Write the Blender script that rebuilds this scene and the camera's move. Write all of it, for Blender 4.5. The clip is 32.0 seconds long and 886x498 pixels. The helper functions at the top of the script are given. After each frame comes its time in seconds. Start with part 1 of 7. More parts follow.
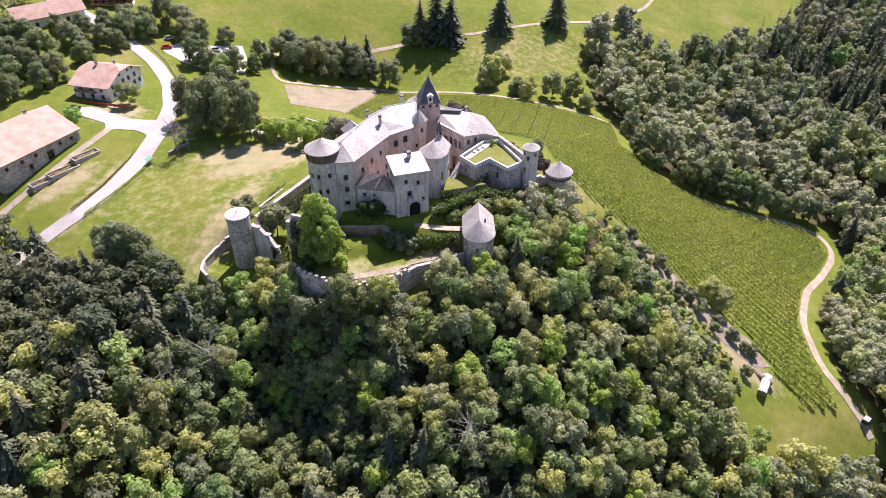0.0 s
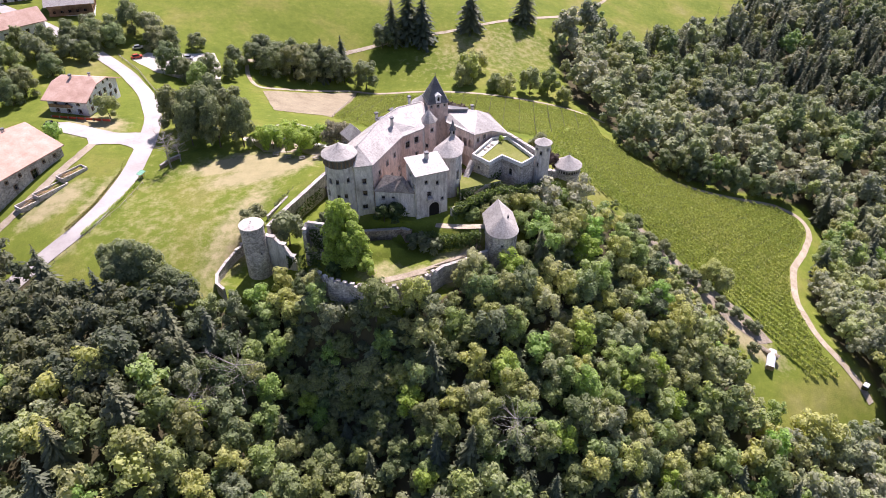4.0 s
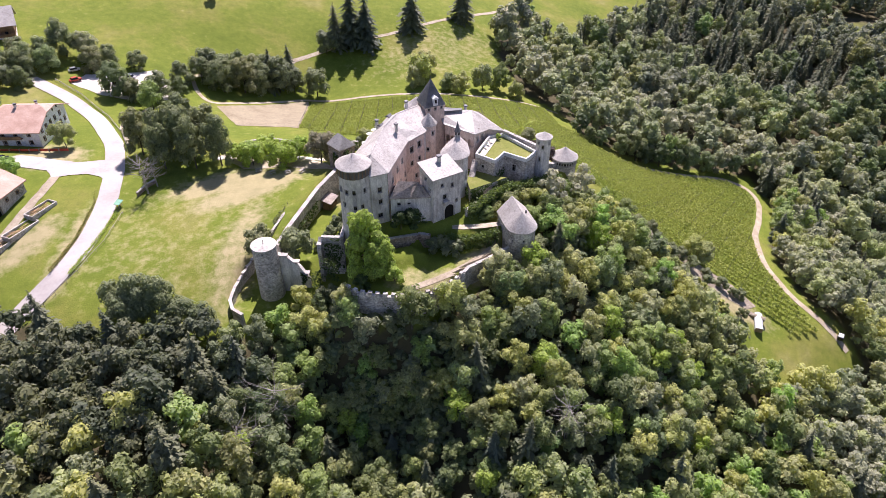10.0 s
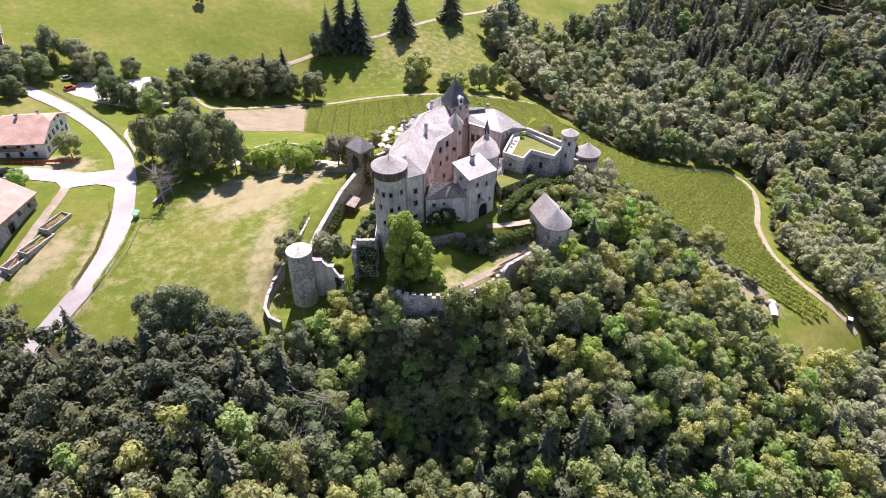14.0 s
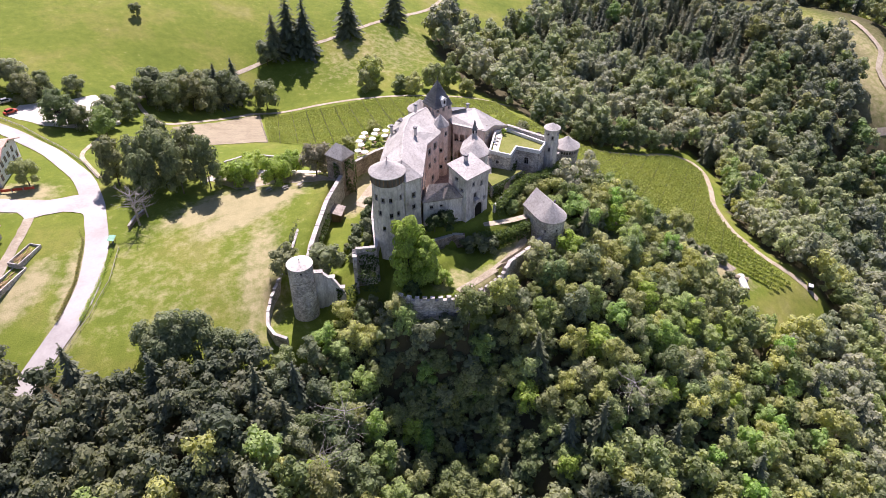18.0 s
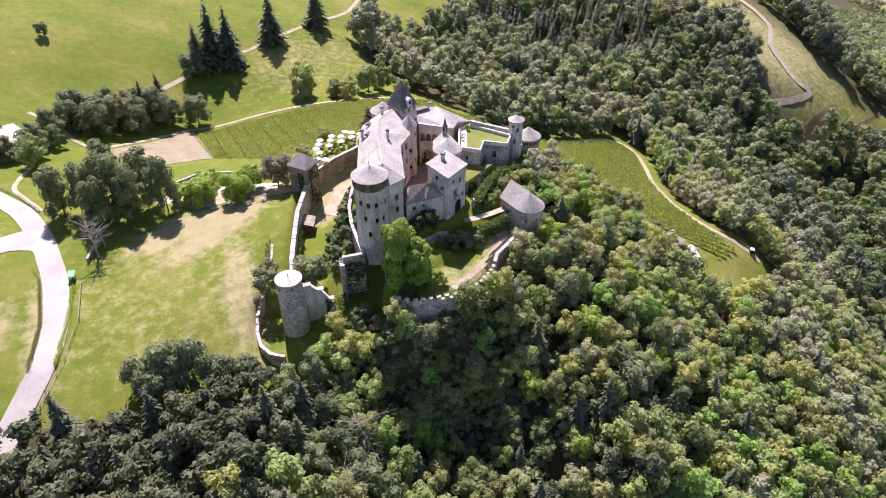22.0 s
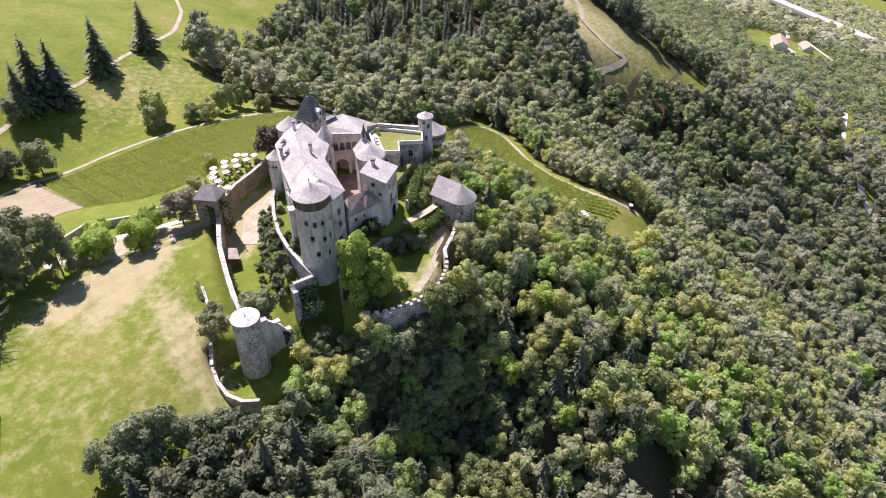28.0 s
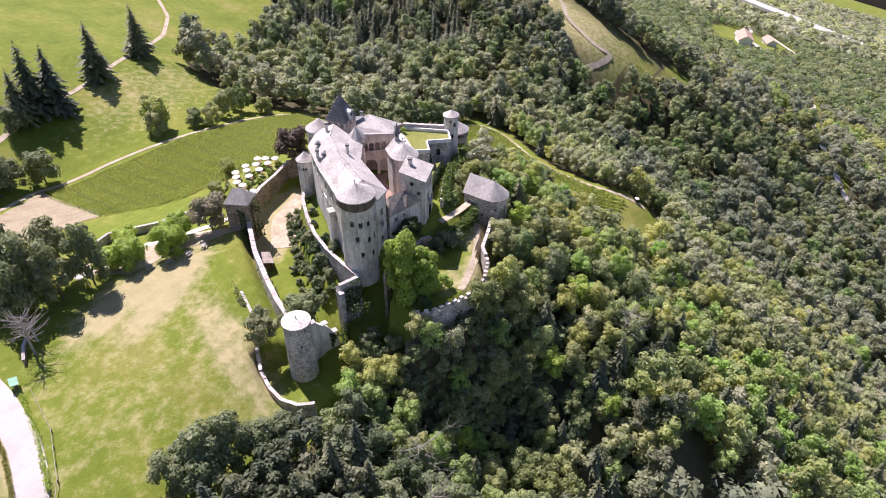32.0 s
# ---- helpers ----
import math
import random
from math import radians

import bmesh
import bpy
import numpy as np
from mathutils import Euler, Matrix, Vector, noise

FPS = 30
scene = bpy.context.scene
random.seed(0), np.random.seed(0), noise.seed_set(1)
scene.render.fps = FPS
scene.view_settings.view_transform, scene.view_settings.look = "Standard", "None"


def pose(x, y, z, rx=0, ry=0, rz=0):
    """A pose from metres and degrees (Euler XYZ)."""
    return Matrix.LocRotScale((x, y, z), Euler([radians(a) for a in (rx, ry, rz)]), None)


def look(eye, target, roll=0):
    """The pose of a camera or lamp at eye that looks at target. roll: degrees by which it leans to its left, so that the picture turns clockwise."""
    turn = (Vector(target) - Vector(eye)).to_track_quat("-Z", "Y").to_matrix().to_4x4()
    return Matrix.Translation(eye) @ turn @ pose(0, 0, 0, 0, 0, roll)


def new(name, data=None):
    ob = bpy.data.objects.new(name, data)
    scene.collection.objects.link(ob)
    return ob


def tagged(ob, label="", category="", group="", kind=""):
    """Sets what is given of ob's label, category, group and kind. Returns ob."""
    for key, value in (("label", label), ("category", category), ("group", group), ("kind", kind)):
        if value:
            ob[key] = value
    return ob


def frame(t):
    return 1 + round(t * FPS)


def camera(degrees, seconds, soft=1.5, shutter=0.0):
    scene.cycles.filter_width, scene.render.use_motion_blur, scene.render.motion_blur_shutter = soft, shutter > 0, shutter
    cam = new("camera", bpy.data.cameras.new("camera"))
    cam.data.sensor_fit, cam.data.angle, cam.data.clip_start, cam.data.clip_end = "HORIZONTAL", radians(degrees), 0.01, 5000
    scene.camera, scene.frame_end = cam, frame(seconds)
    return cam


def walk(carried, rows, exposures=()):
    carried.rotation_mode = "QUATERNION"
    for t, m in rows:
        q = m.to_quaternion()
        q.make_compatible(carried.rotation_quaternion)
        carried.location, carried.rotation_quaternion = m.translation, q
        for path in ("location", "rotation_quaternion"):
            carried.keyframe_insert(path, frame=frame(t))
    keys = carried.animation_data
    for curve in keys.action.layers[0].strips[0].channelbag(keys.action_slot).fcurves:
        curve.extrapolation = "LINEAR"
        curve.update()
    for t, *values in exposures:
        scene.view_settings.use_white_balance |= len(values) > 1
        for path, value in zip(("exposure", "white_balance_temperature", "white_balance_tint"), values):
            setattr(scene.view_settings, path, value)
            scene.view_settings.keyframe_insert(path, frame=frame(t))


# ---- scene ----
cam = camera(67.18, 32.0, soft=0.75)
# seconds, eye, yaw, pitch and roll in degrees
PATH = [
    (0.0, (3.76, -165.13, 103.99), 0.000, -37.108, 0.129),
    (0.5, (1.46, -165.28, 103.93), -0.053, -37.112, 0.104),
    (1.0, (-0.82, -165.38, 103.89), -0.075, -37.106, 0.088),
    (1.5, (-3.06, -165.38, 103.84), -0.080, -37.097, 0.067),
    (2.0, (-5.32, -165.29, 103.81), -0.182, -37.120, 0.082),
    (2.5, (-7.60, -165.08, 103.82), -4.303, -37.147, 0.121),
    (3.0, (-9.90, -164.81, 103.86), -4.814, -37.145, 0.104),
    (3.5, (-12.21, -164.52, 103.93), -4.856, -37.158, 0.112),
    (5.5, (-21.00, -163.52, 104.62), -9.955, -37.251, 0.040),
    (6.0, (-23.17, -163.21, 104.72), -9.968, -37.265, 0.083),
    (6.5, (-25.36, -162.88, 104.82), -9.959, -37.272, 0.036),
    (7.0, (-27.57, -162.49, 104.91), -11.592, -37.301, 0.079),
    (7.5, (-29.82, -161.99, 104.96), -15.193, -37.319, 0.112),
    (8.0, (-32.04, -161.48, 104.95), -15.249, -37.299, 0.159),
    (8.5, (-34.22, -160.97, 104.92), -15.267, -37.272, 0.136),
    (9.0, (-36.33, -160.47, 104.92), -15.252, -37.265, 0.142),
    (9.5, (-38.38, -159.95, 104.94), -15.226, -37.256, 0.136),
    (10.0, (-40.42, -159.39, 104.95), -15.317, -37.261, 0.065),
    (10.5, (-42.49, -158.81, 104.92), -17.403, -37.268, 0.071),
    (11.0, (-44.56, -158.23, 104.85), -17.788, -37.258, 0.026),
    (11.5, (-46.60, -157.63, 104.78), -17.773, -37.232, 0.014),
    (12.0, (-48.63, -156.97, 104.71), -17.738, -37.212, -0.039),
    (12.5, (-50.66, -156.25, 104.63), -17.953, -37.207, -0.048),
    (13.0, (-52.70, -155.51, 104.58), -19.172, -37.211, -0.105),
    (13.5, (-54.74, -154.84, 104.56), -19.125, -37.207, -0.129),
    (14.0, (-56.75, -154.24, 104.59), -19.085, -37.198, -0.165),
    (14.5, (-58.73, -153.65, 104.63), -19.400, -37.193, -0.251),
    (16.5, (-66.26, -150.02, 104.71), -23.411, -37.224, -0.269),
    (17.0, (-68.30, -149.10, 104.82), -26.630, -37.259, -0.204),
    (17.5, (-70.36, -148.24, 104.96), -26.659, -37.244, -0.233),
    (18.0, (-72.42, -147.42, 105.10), -26.695, -37.243, -0.205),
    (18.5, (-74.47, -146.56, 105.16), -26.724, -37.203, -0.219),
    (19.0, (-76.47, -145.57, 105.13), -29.417, -37.215, -0.167),
    (19.5, (-78.44, -144.50, 105.05), -30.060, -37.220, -0.182),
    (20.0, (-80.38, -143.40, 104.97), -30.071, -37.206, -0.184),
    (20.5, (-82.21, -142.20, 104.90), -33.576, -37.221, -0.133),
    (21.0, (-84.05, -140.92, 104.85), -36.016, -37.253, -0.138),
    (21.5, (-85.86, -139.66, 104.85), -36.080, -37.226, -0.113),
    (22.0, (-87.65, -138.39, 104.88), -36.129, -37.208, -0.059),
    (22.5, (-89.42, -137.00, 104.87), -36.168, -37.208, -0.052),
    (23.0, (-91.19, -135.47, 104.81), -40.845, -37.220, 0.046),
    (23.5, (-92.93, -133.86, 104.71), -43.579, -37.207, 0.135),
    (24.0, (-94.55, -132.24, 104.59), -43.671, -37.187, 0.185),
    (24.5, (-96.08, -130.58, 104.45), -43.743, -37.176, 0.230),
    (25.0, (-97.56, -128.85, 104.29), -44.510, -37.178, 0.244),
    (25.5, (-99.03, -127.08, 104.12), -48.863, -37.127, 0.184),
    (27.5, (-104.52, -120.06, 104.14), -53.894, -37.159, 0.086),
    (28.0, (-105.75, -118.47, 104.11), -53.895, -37.150, 0.085),
    (28.5, (-106.99, -116.90, 104.10), -53.866, -37.140, 0.060),
    (29.0, (-108.28, -115.34, 104.10), -53.886, -37.140, 0.053),
    (29.5, (-109.58, -113.80, 104.12), -53.858, -37.137, 0.064),
    (30.0, (-110.88, -112.27, 104.15), -53.818, -37.122, 0.032),
    (30.5, (-112.16, -110.70, 104.17), -53.795, -37.111, -0.003),
    (31.0, (-113.42, -109.08, 104.17), -53.768, -37.109, -0.027),
    (31.5, (-114.66, -107.31, 104.13), -53.847, -37.103, -0.004),
    (32.0, (-115.87, -105.45, 104.03), -57.142, -37.118, -0.049),
]


def heading(eye, yaw, pitch, roll):
    return pose(*eye, 90 + pitch, 0, yaw) @ pose(0, 0, 0, 0, 0, -roll)


walk(cam, [(t, heading(eye, yaw, pitch, roll)) for t, eye, yaw, pitch, roll in PATH], [(0, 0.84, 6270, 30.5), (32, 0.84, 6270, 30.5)])

# ---- light ----
SUN_FROM = Vector((0.22, 0.55, 0.805)).normalized()
world = bpy.data.worlds.new("sky")
scene.world = world
world.use_nodes = True
sky = world.node_tree.nodes.new("ShaderNodeTexSky")
sky.sky_type = 'NISHITA'
sky.sun_disc = False
sky.sun_elevation = math.asin(SUN_FROM.z)
sky.sun_rotation = math.atan2(SUN_FROM.x, SUN_FROM.y)
sky.altitude = 900
world.node_tree.links.new(sky.outputs[0], world.node_tree.nodes["Background"].inputs[0])
world.node_tree.nodes["Background"].inputs[1].default_value = 0.075
sun = new("sun", bpy.data.lights.new("sun", "SUN"))
sun.data.energy = 5.0
sun.data.angle = radians(0.53)
sun.data.color = (1.0, 0.95, 0.86)
sun.matrix_world = look(SUN_FROM * 300, (0, 0, 0))

# ---- materials ----


def shader(name):
    m = bpy.data.materials.new(name)
    m.use_nodes = True
    return m, m.node_tree.nodes, m.node_tree.links, m.node_tree.nodes["Principled BSDF"]


def ramp(nodes, links, value, stops):
    r = nodes.new("ShaderNodeValToRGB")
    while len(r.color_ramp.elements) < len(stops):
        r.color_ramp.elements.new(0.5)
    for e, (p, c) in zip(r.color_ramp.elements, stops):
        e.position, e.color = p, (*c, 1)
    links.new(value, r.inputs[0])
    return r.outputs[0]


def noise_of(nodes, links, scale, detail=4, rough=0.6, coord=None):
    n = nodes.new("ShaderNodeTexNoise")
    n.inputs["Scale"].default_value = scale
    n.inputs["Detail"].default_value = detail
    n.inputs["Roughness"].default_value = rough
    if coord is not None:
        links.new(coord, n.inputs["Vector"])
    return n.outputs["Fac"]


def mix(nodes, links, kind, fac, a, b):
    m = nodes.new("ShaderNodeMix")
    m.data_type, m.blend_type = 'RGBA', kind
    for sock, v in ((m.inputs[0], fac), (m.inputs[6], a), (m.inputs[7], b)):
        if isinstance(v, (int, float)):
            sock.default_value = v
        elif isinstance(v, tuple):
            sock.default_value = (*v, 1)
        else:
            links.new(v, sock)
    return m.outputs[2]


def mapped(nodes, links, sx, sy, sz):
    t = nodes.new("ShaderNodeTexCoord")
    m = nodes.new("ShaderNodeMapping")
    m.inputs["Scale"].default_value = (sx, sy, sz)
    links.new(t.outputs["Object"], m.inputs[0])
    return m.outputs[0]


def surface(name, dark, mid, light, big=0.15, small=2.5, rough=0.85, bump=0.3, stretch=(1, 1, 1), spec=0.3, vary=0.15, metal=0.0, stones=0.0, streaks=0.0, uneven=0.8, grain=0.85):
    """A weathered surface: stains at one scale, grain at two more, relief and a small change from piece to piece."""
    m, nodes, links, out = shader(name)
    co = mapped(nodes, links, *stretch)
    a = noise_of(nodes, links, big, 6, 0.7, co)
    b = noise_of(nodes, links, small, 5, 0.75, co)
    g = noise_of(nodes, links, small * 3.5, 3, 0.7, co)
    c = ramp(nodes, links, a, [(0.32, dark), (0.5, mid), (0.68, light)])
    d = ramp(nodes, links, b, [(0.3, (0.6, 0.6, 0.6)), (0.5, (1.0, 1.0, 1.0)), (0.72, (1.22, 1.22, 1.22))])
    col = mix(nodes, links, 'MULTIPLY', grain, c, d)
    e = ramp(nodes, links, g, [(0.3, (0.78, 0.78, 0.78)), (0.7, (1.15, 1.15, 1.15))])
    col = mix(nodes, links, 'MULTIPLY', grain * 0.82, col, e)
    height_in = b
    if stones:
        v = nodes.new("ShaderNodeTexVoronoi")
        v.inputs["Scale"].default_value = stones
        links.new(mapped(nodes, links, 1, 1, 1.7), v.inputs["Vector"])
        gray = nodes.new("ShaderNodeRGBToBW")
        links.new(v.outputs["Color"], gray.inputs[0])
        f = ramp(nodes, links, gray.outputs[0], [(0.2, (0.6, 0.58, 0.56)), (0.55, (1.0, 1.0, 1.0)), (0.85, (1.3, 1.28, 1.24))])
        col = mix(nodes, links, 'MULTIPLY', uneven, col, f)
        height_in = v.outputs["Distance"]
    if streaks:
        w = noise_of(nodes, links, 1.0, 4, 0.7, mapped(nodes, links, 1.6, 1.6, 0.12))
        f = ramp(nodes, links, w, [(0.36, (0.55, 0.53, 0.5)), (0.52, (1.0, 1.0, 1.0)), (0.7, (1.1, 1.1, 1.1))])
        col = mix(nodes, links, 'MULTIPLY', streaks, col, f)
    info = nodes.new("ShaderNodeObjectInfo")
    e = ramp(nodes, links, info.outputs["Random"], [(0, (1 - vary,) * 3), (1, (1 + vary * 0.5,) * 3)])
    col = mix(nodes, links, 'MULTIPLY', 1.0, col, e)
    links.new(col, out.inputs["Base Color"])
    out.inputs["Roughness"].default_value = rough
    out.inputs["Metallic"].default_value = metal
    out.inputs["Specular IOR Level"].default_value = spec
    if bump:
        bp = nodes.new("ShaderNodeBump")
        bp.inputs["Strength"].default_value = bump
        bp.inputs["Distance"].default_value = 0.15
        links.new(height_in, bp.inputs["Height"])
        links.new(bp.outputs[0], out.inputs["Normal"])
    return m


def leaves(name, tones, shine=0.35, through_light=0.42):
    """Foliage: one tone a tree, small changes from leaf clump to leaf clump, light passing through."""
    m, nodes, links, out = shader(name)
    info = nodes.new("ShaderNodeObjectInfo")
    att = nodes.new("ShaderNodeAttribute")
    att.attribute_name = "tint"
    add = nodes.new("ShaderNodeMath")
    add.operation = 'ADD'
    links.new(info.outputs["Random"], add.inputs[0])
    links.new(att.outputs["Fac"], add.inputs[1])
    fr = nodes.new("ShaderNodeMath")
    fr.operation = 'FRACT'
    links.new(add.outputs[0], fr.inputs[0])
    n = len(tones)
    c = ramp(nodes, links, fr.outputs[0], [(i / (n - 1), t) for i, t in enumerate(tones)])
    geo = nodes.new("ShaderNodeNewGeometry")
    v = ramp(nodes, links, geo.outputs["Random Per Island"], [(0, (0.72, 0.75, 0.74)), (0.5, (1.0, 1.0, 0.98)), (1, (1.4, 1.38, 1.25))])
    col = mix(nodes, links, 'MULTIPLY', 1.0, c, v)
    links.new(col, out.inputs["Base Color"])
    out.inputs["Roughness"].default_value = 0.6
    out.inputs["Specular IOR Level"].default_value = shine
    tr = nodes.new("ShaderNodeBsdfTranslucent")
    warm = mix(nodes, links, 'MULTIPLY', 1.0, col, (1.42, 1.38, 0.98))
    links.new(warm, tr.inputs["Color"])
    ms = nodes.new("ShaderNodeMixShader")
    ms.inputs[0].default_value = through_light
    links.new(out.outputs[0], ms.inputs[1])
    links.new(tr.outputs[0], ms.inputs[2])
    links.new(ms.outputs[0], nodes["Material Output"].inputs["Surface"])
    return m


def plain(name, colour, rough=0.5, metal=0.0, spec=0.5):
    return surface(name, tuple(v * 0.8 for v in colour), colour, tuple(min(1, v * 1.15) for v in colour), 0.8, 6, rough, 0.1, (1, 1, 1), spec, 0.08, metal)


M_PLASTER = surface("lime_plaster", (0.42, 0.385, 0.355), (0.66, 0.625, 0.585), (0.78, 0.75, 0.715), 0.22, 1.3, 0.9, 0.6, (1, 1, 0.55), 0.2, 0.1, 0, 0, 0.55)
M_ROSE = surface("rose_plaster", (0.55, 0.41, 0.335), (0.70, 0.555, 0.47), (0.78, 0.665, 0.59), 0.2, 1.3, 0.9, 0.4, (1, 1, 0.5), 0.2, 0.1, 0, 0, 0.3)
M_RUBBLE = surface("rubble_wall", (0.3, 0.275, 0.25), (0.56, 0.52, 0.48), (0.7, 0.665, 0.625), 0.3, 1.5, 0.95, 0.9, (1, 1, 1), 0.2, 0.12, 0, 2.2, 0.35)
M_BRICKISH = surface("brown_rubble", (0.19, 0.145, 0.115), (0.34, 0.27, 0.22), (0.46, 0.385, 0.33), 0.35, 1.6, 0.95, 0.9, (1, 1, 1), 0.2, 0.12, 0, 2.2, 0.3)
M_SHINGLE = surface("grey_shingle", (0.33, 0.305, 0.28), (0.425, 0.40, 0.375), (0.52, 0.495, 0.465), 0.28, 1.8, 0.55, 0.35, (1, 1, 1), 0.45, 0.1, 0, 3.2, 0.0, 0.28)
M_OLDSHINGLE = surface("brown_shingle", (0.2, 0.165, 0.14), (0.31, 0.265, 0.235), (0.42, 0.37, 0.335), 0.35, 2.0, 0.7, 0.5, (1, 1, 1), 0.3, 0.1, 0, 2.6, 0.0, 0.45)
M_SLATE = surface("dark_slate", (0.09, 0.09, 0.10), (0.15, 0.15, 0.16), (0.22, 0.22, 0.23), 0.4, 3.5, 0.55, 0.5, (1, 1, 1), 0.5)
M_TIMBER = surface("dark_timber", (0.07, 0.06, 0.05), (0.13, 0.115, 0.10), (0.2, 0.18, 0.16), 0.6, 4, 0.8, 0.4, (1, 1, 0.2))
M_BROWNWOOD = surface("brown_timber", (0.13, 0.075, 0.04), (0.22, 0.13, 0.075), (0.3, 0.19, 0.11), 0.6, 4, 0.75, 0.4, (1, 1, 0.2))
M_TILE = surface("clay_tiles", (0.40, 0.25, 0.19), (0.49, 0.325, 0.255), (0.56, 0.40, 0.33), 0.3, 3, 0.75, 0.4, grain=0.5)
M_WHITE = surface("white_render", (0.62, 0.62, 0.61), (0.76, 0.76, 0.75), (0.82, 0.82, 0.81), 0.25, 2, 0.85, 0.15)
M_STONEFRAME = surface("window_stone", (0.34, 0.31, 0.29), (0.46, 0.43, 0.40), (0.55, 0.52, 0.49), 0.8, 5, 0.85, 0.2)
M_ASPHALT = surface("pale_road", (0.42, 0.385, 0.365), (0.51, 0.475, 0.45), (0.57, 0.535, 0.51), 0.12, 2, 0.9, 0.1, grain=0.22)
M_DIRT = surface("dirt_path", (0.31, 0.255, 0.175), (0.41, 0.35, 0.26), (0.50, 0.44, 0.345), 0.3, 2, 0.95, 0.3)
M_GRAVEL = surface("gravel", (0.48, 0.44, 0.38), (0.6, 0.56, 0.5), (0.68, 0.64, 0.58), 0.25, 3, 0.95, 0.3)
M_FIELD = surface("bare_field", (0.25, 0.205, 0.13), (0.32, 0.27, 0.18), (0.38, 0.33, 0.215), 0.15, 1.5, 0.95, 0.3)
M_COURT = surface("court_paving", (0.20, 0.13, 0.10), (0.30, 0.2, 0.16), (0.4, 0.29, 0.24), 0.3, 3, 0.9, 0.4)
M_LAWN = surface("lawn", (0.15, 0.175, 0.035), (0.2, 0.22, 0.05), (0.26, 0.26, 0.085), 0.16, 2.6, 0.95, 0.4)
M_BARK = surface("bark", (0.05, 0.04, 0.03), (0.1, 0.08, 0.06), (0.17, 0.14, 0.11), 1.0, 6, 0.95, 0.6, (1, 1, 0.3))
M_DEADWOOD = surface("dead_wood", (0.22, 0.2, 0.18), (0.36, 0.33, 0.3), (0.46, 0.43, 0.4), 1.0, 6, 0.9, 0.4)
M_GLASS = plain("window_glass", (0.012, 0.013, 0.016), 0.12, 0, 0.5)
M_DARK = plain("dark_interior", (0.02, 0.018, 0.016), 0.9, 0, 0.1)
M_METAL = plain("grey_metal", (0.35, 0.36, 0.37), 0.4, 0.8)
M_CLOTH = plain("white_canvas", (0.8, 0.79, 0.76), 0.8)
M_BLACK = plain("black_paint", (0.015, 0.015, 0.018), 0.25)
M_SILVER = plain("silver_paint", (0.45, 0.46, 0.48), 0.3, 0.4)
M_CARWHITE = plain("white_paint", (0.75, 0.75, 0.74), 0.3)
M_SCRUB = surface("scrubby_earth", (0.17, 0.15, 0.1), (0.29, 0.245, 0.185), (0.38, 0.33, 0.26), 0.5, 2.5, 0.95, 0.6)
M_RED = plain("red_paint", (0.5, 0.06, 0.03), 0.5)
M_GREEN = plain("green_cover", (0.12, 0.33, 0.22), 0.6)
M_RUBBER = plain("rubber", (0.02, 0.02, 0.02), 0.8)
M_TRUNKLOG = surface("cut_logs", (0.3, 0.2, 0.1), (0.45, 0.31, 0.17), (0.55, 0.4, 0.24), 1.2, 5, 0.9, 0.3)
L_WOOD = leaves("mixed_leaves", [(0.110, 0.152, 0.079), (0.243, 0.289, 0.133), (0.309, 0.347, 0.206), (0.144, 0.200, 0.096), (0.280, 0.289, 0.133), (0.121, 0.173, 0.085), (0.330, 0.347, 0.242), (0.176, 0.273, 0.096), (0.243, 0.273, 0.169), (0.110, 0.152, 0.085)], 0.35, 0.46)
L_OLIVE = leaves("olive_leaves", [(0.199, 0.237, 0.102), (0.372, 0.391, 0.150), (0.442, 0.456, 0.191), (0.236, 0.319, 0.123), (0.390, 0.403, 0.205), (0.186, 0.237, 0.102), (0.367, 0.378, 0.191), (0.274, 0.426, 0.116), (0.402, 0.414, 0.259), (0.211, 0.260, 0.123)], 0.35, 0.5)
# L_SILVER and L_DEEP are lifted and blued: valley haze mixed into leaf colour
L_SILVER = leaves("hazy_willow_leaves", [(0.269, 0.307, 0.188), (0.358, 0.366, 0.277), (0.306, 0.337, 0.196), (0.242, 0.289, 0.165), (0.390, 0.391, 0.300), (0.332, 0.391, 0.165), (0.281, 0.295, 0.218)])
L_DEEP = leaves("hazy_beech_leaves", [(0.150, 0.185, 0.128), (0.254, 0.274, 0.182), (0.314, 0.322, 0.246), (0.172, 0.205, 0.145), (0.283, 0.294, 0.182), (0.179, 0.212, 0.155), (0.239, 0.260, 0.199)])
# the L_DEEP tones darkened: shade on the western slope put into leaf colour
L_SHADE = leaves("shaded_leaves", [(0.088, 0.113, 0.068), (0.149, 0.167, 0.096), (0.184, 0.197, 0.130), (0.101, 0.125, 0.077), (0.166, 0.179, 0.096), (0.105, 0.130, 0.082), (0.140, 0.158, 0.106)])
L_FRESH = leaves("fresh_leaves", [(0.30, 0.40, 0.085), (0.34, 0.43, 0.10), (0.27, 0.37, 0.08)], 0.35, 0.5)
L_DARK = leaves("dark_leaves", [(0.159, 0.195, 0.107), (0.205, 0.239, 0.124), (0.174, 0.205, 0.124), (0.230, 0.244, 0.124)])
L_CONIFER = leaves("needles", [(0.083, 0.105, 0.070), (0.116, 0.137, 0.083), (0.160, 0.168, 0.091), (0.094, 0.116, 0.083)], 0.3, 0.2)
L_VINE = leaves("vine_leaves", [(0.272, 0.335, 0.087), (0.329, 0.367, 0.106), (0.284, 0.335, 0.094)])
L_GREY = leaves("grey_leaves", [(0.238, 0.227, 0.157), (0.254, 0.212, 0.175)])
L_PURPLE = leaves("copper_leaves", [(0.085, 0.059, 0.059), (0.100, 0.074, 0.059)])
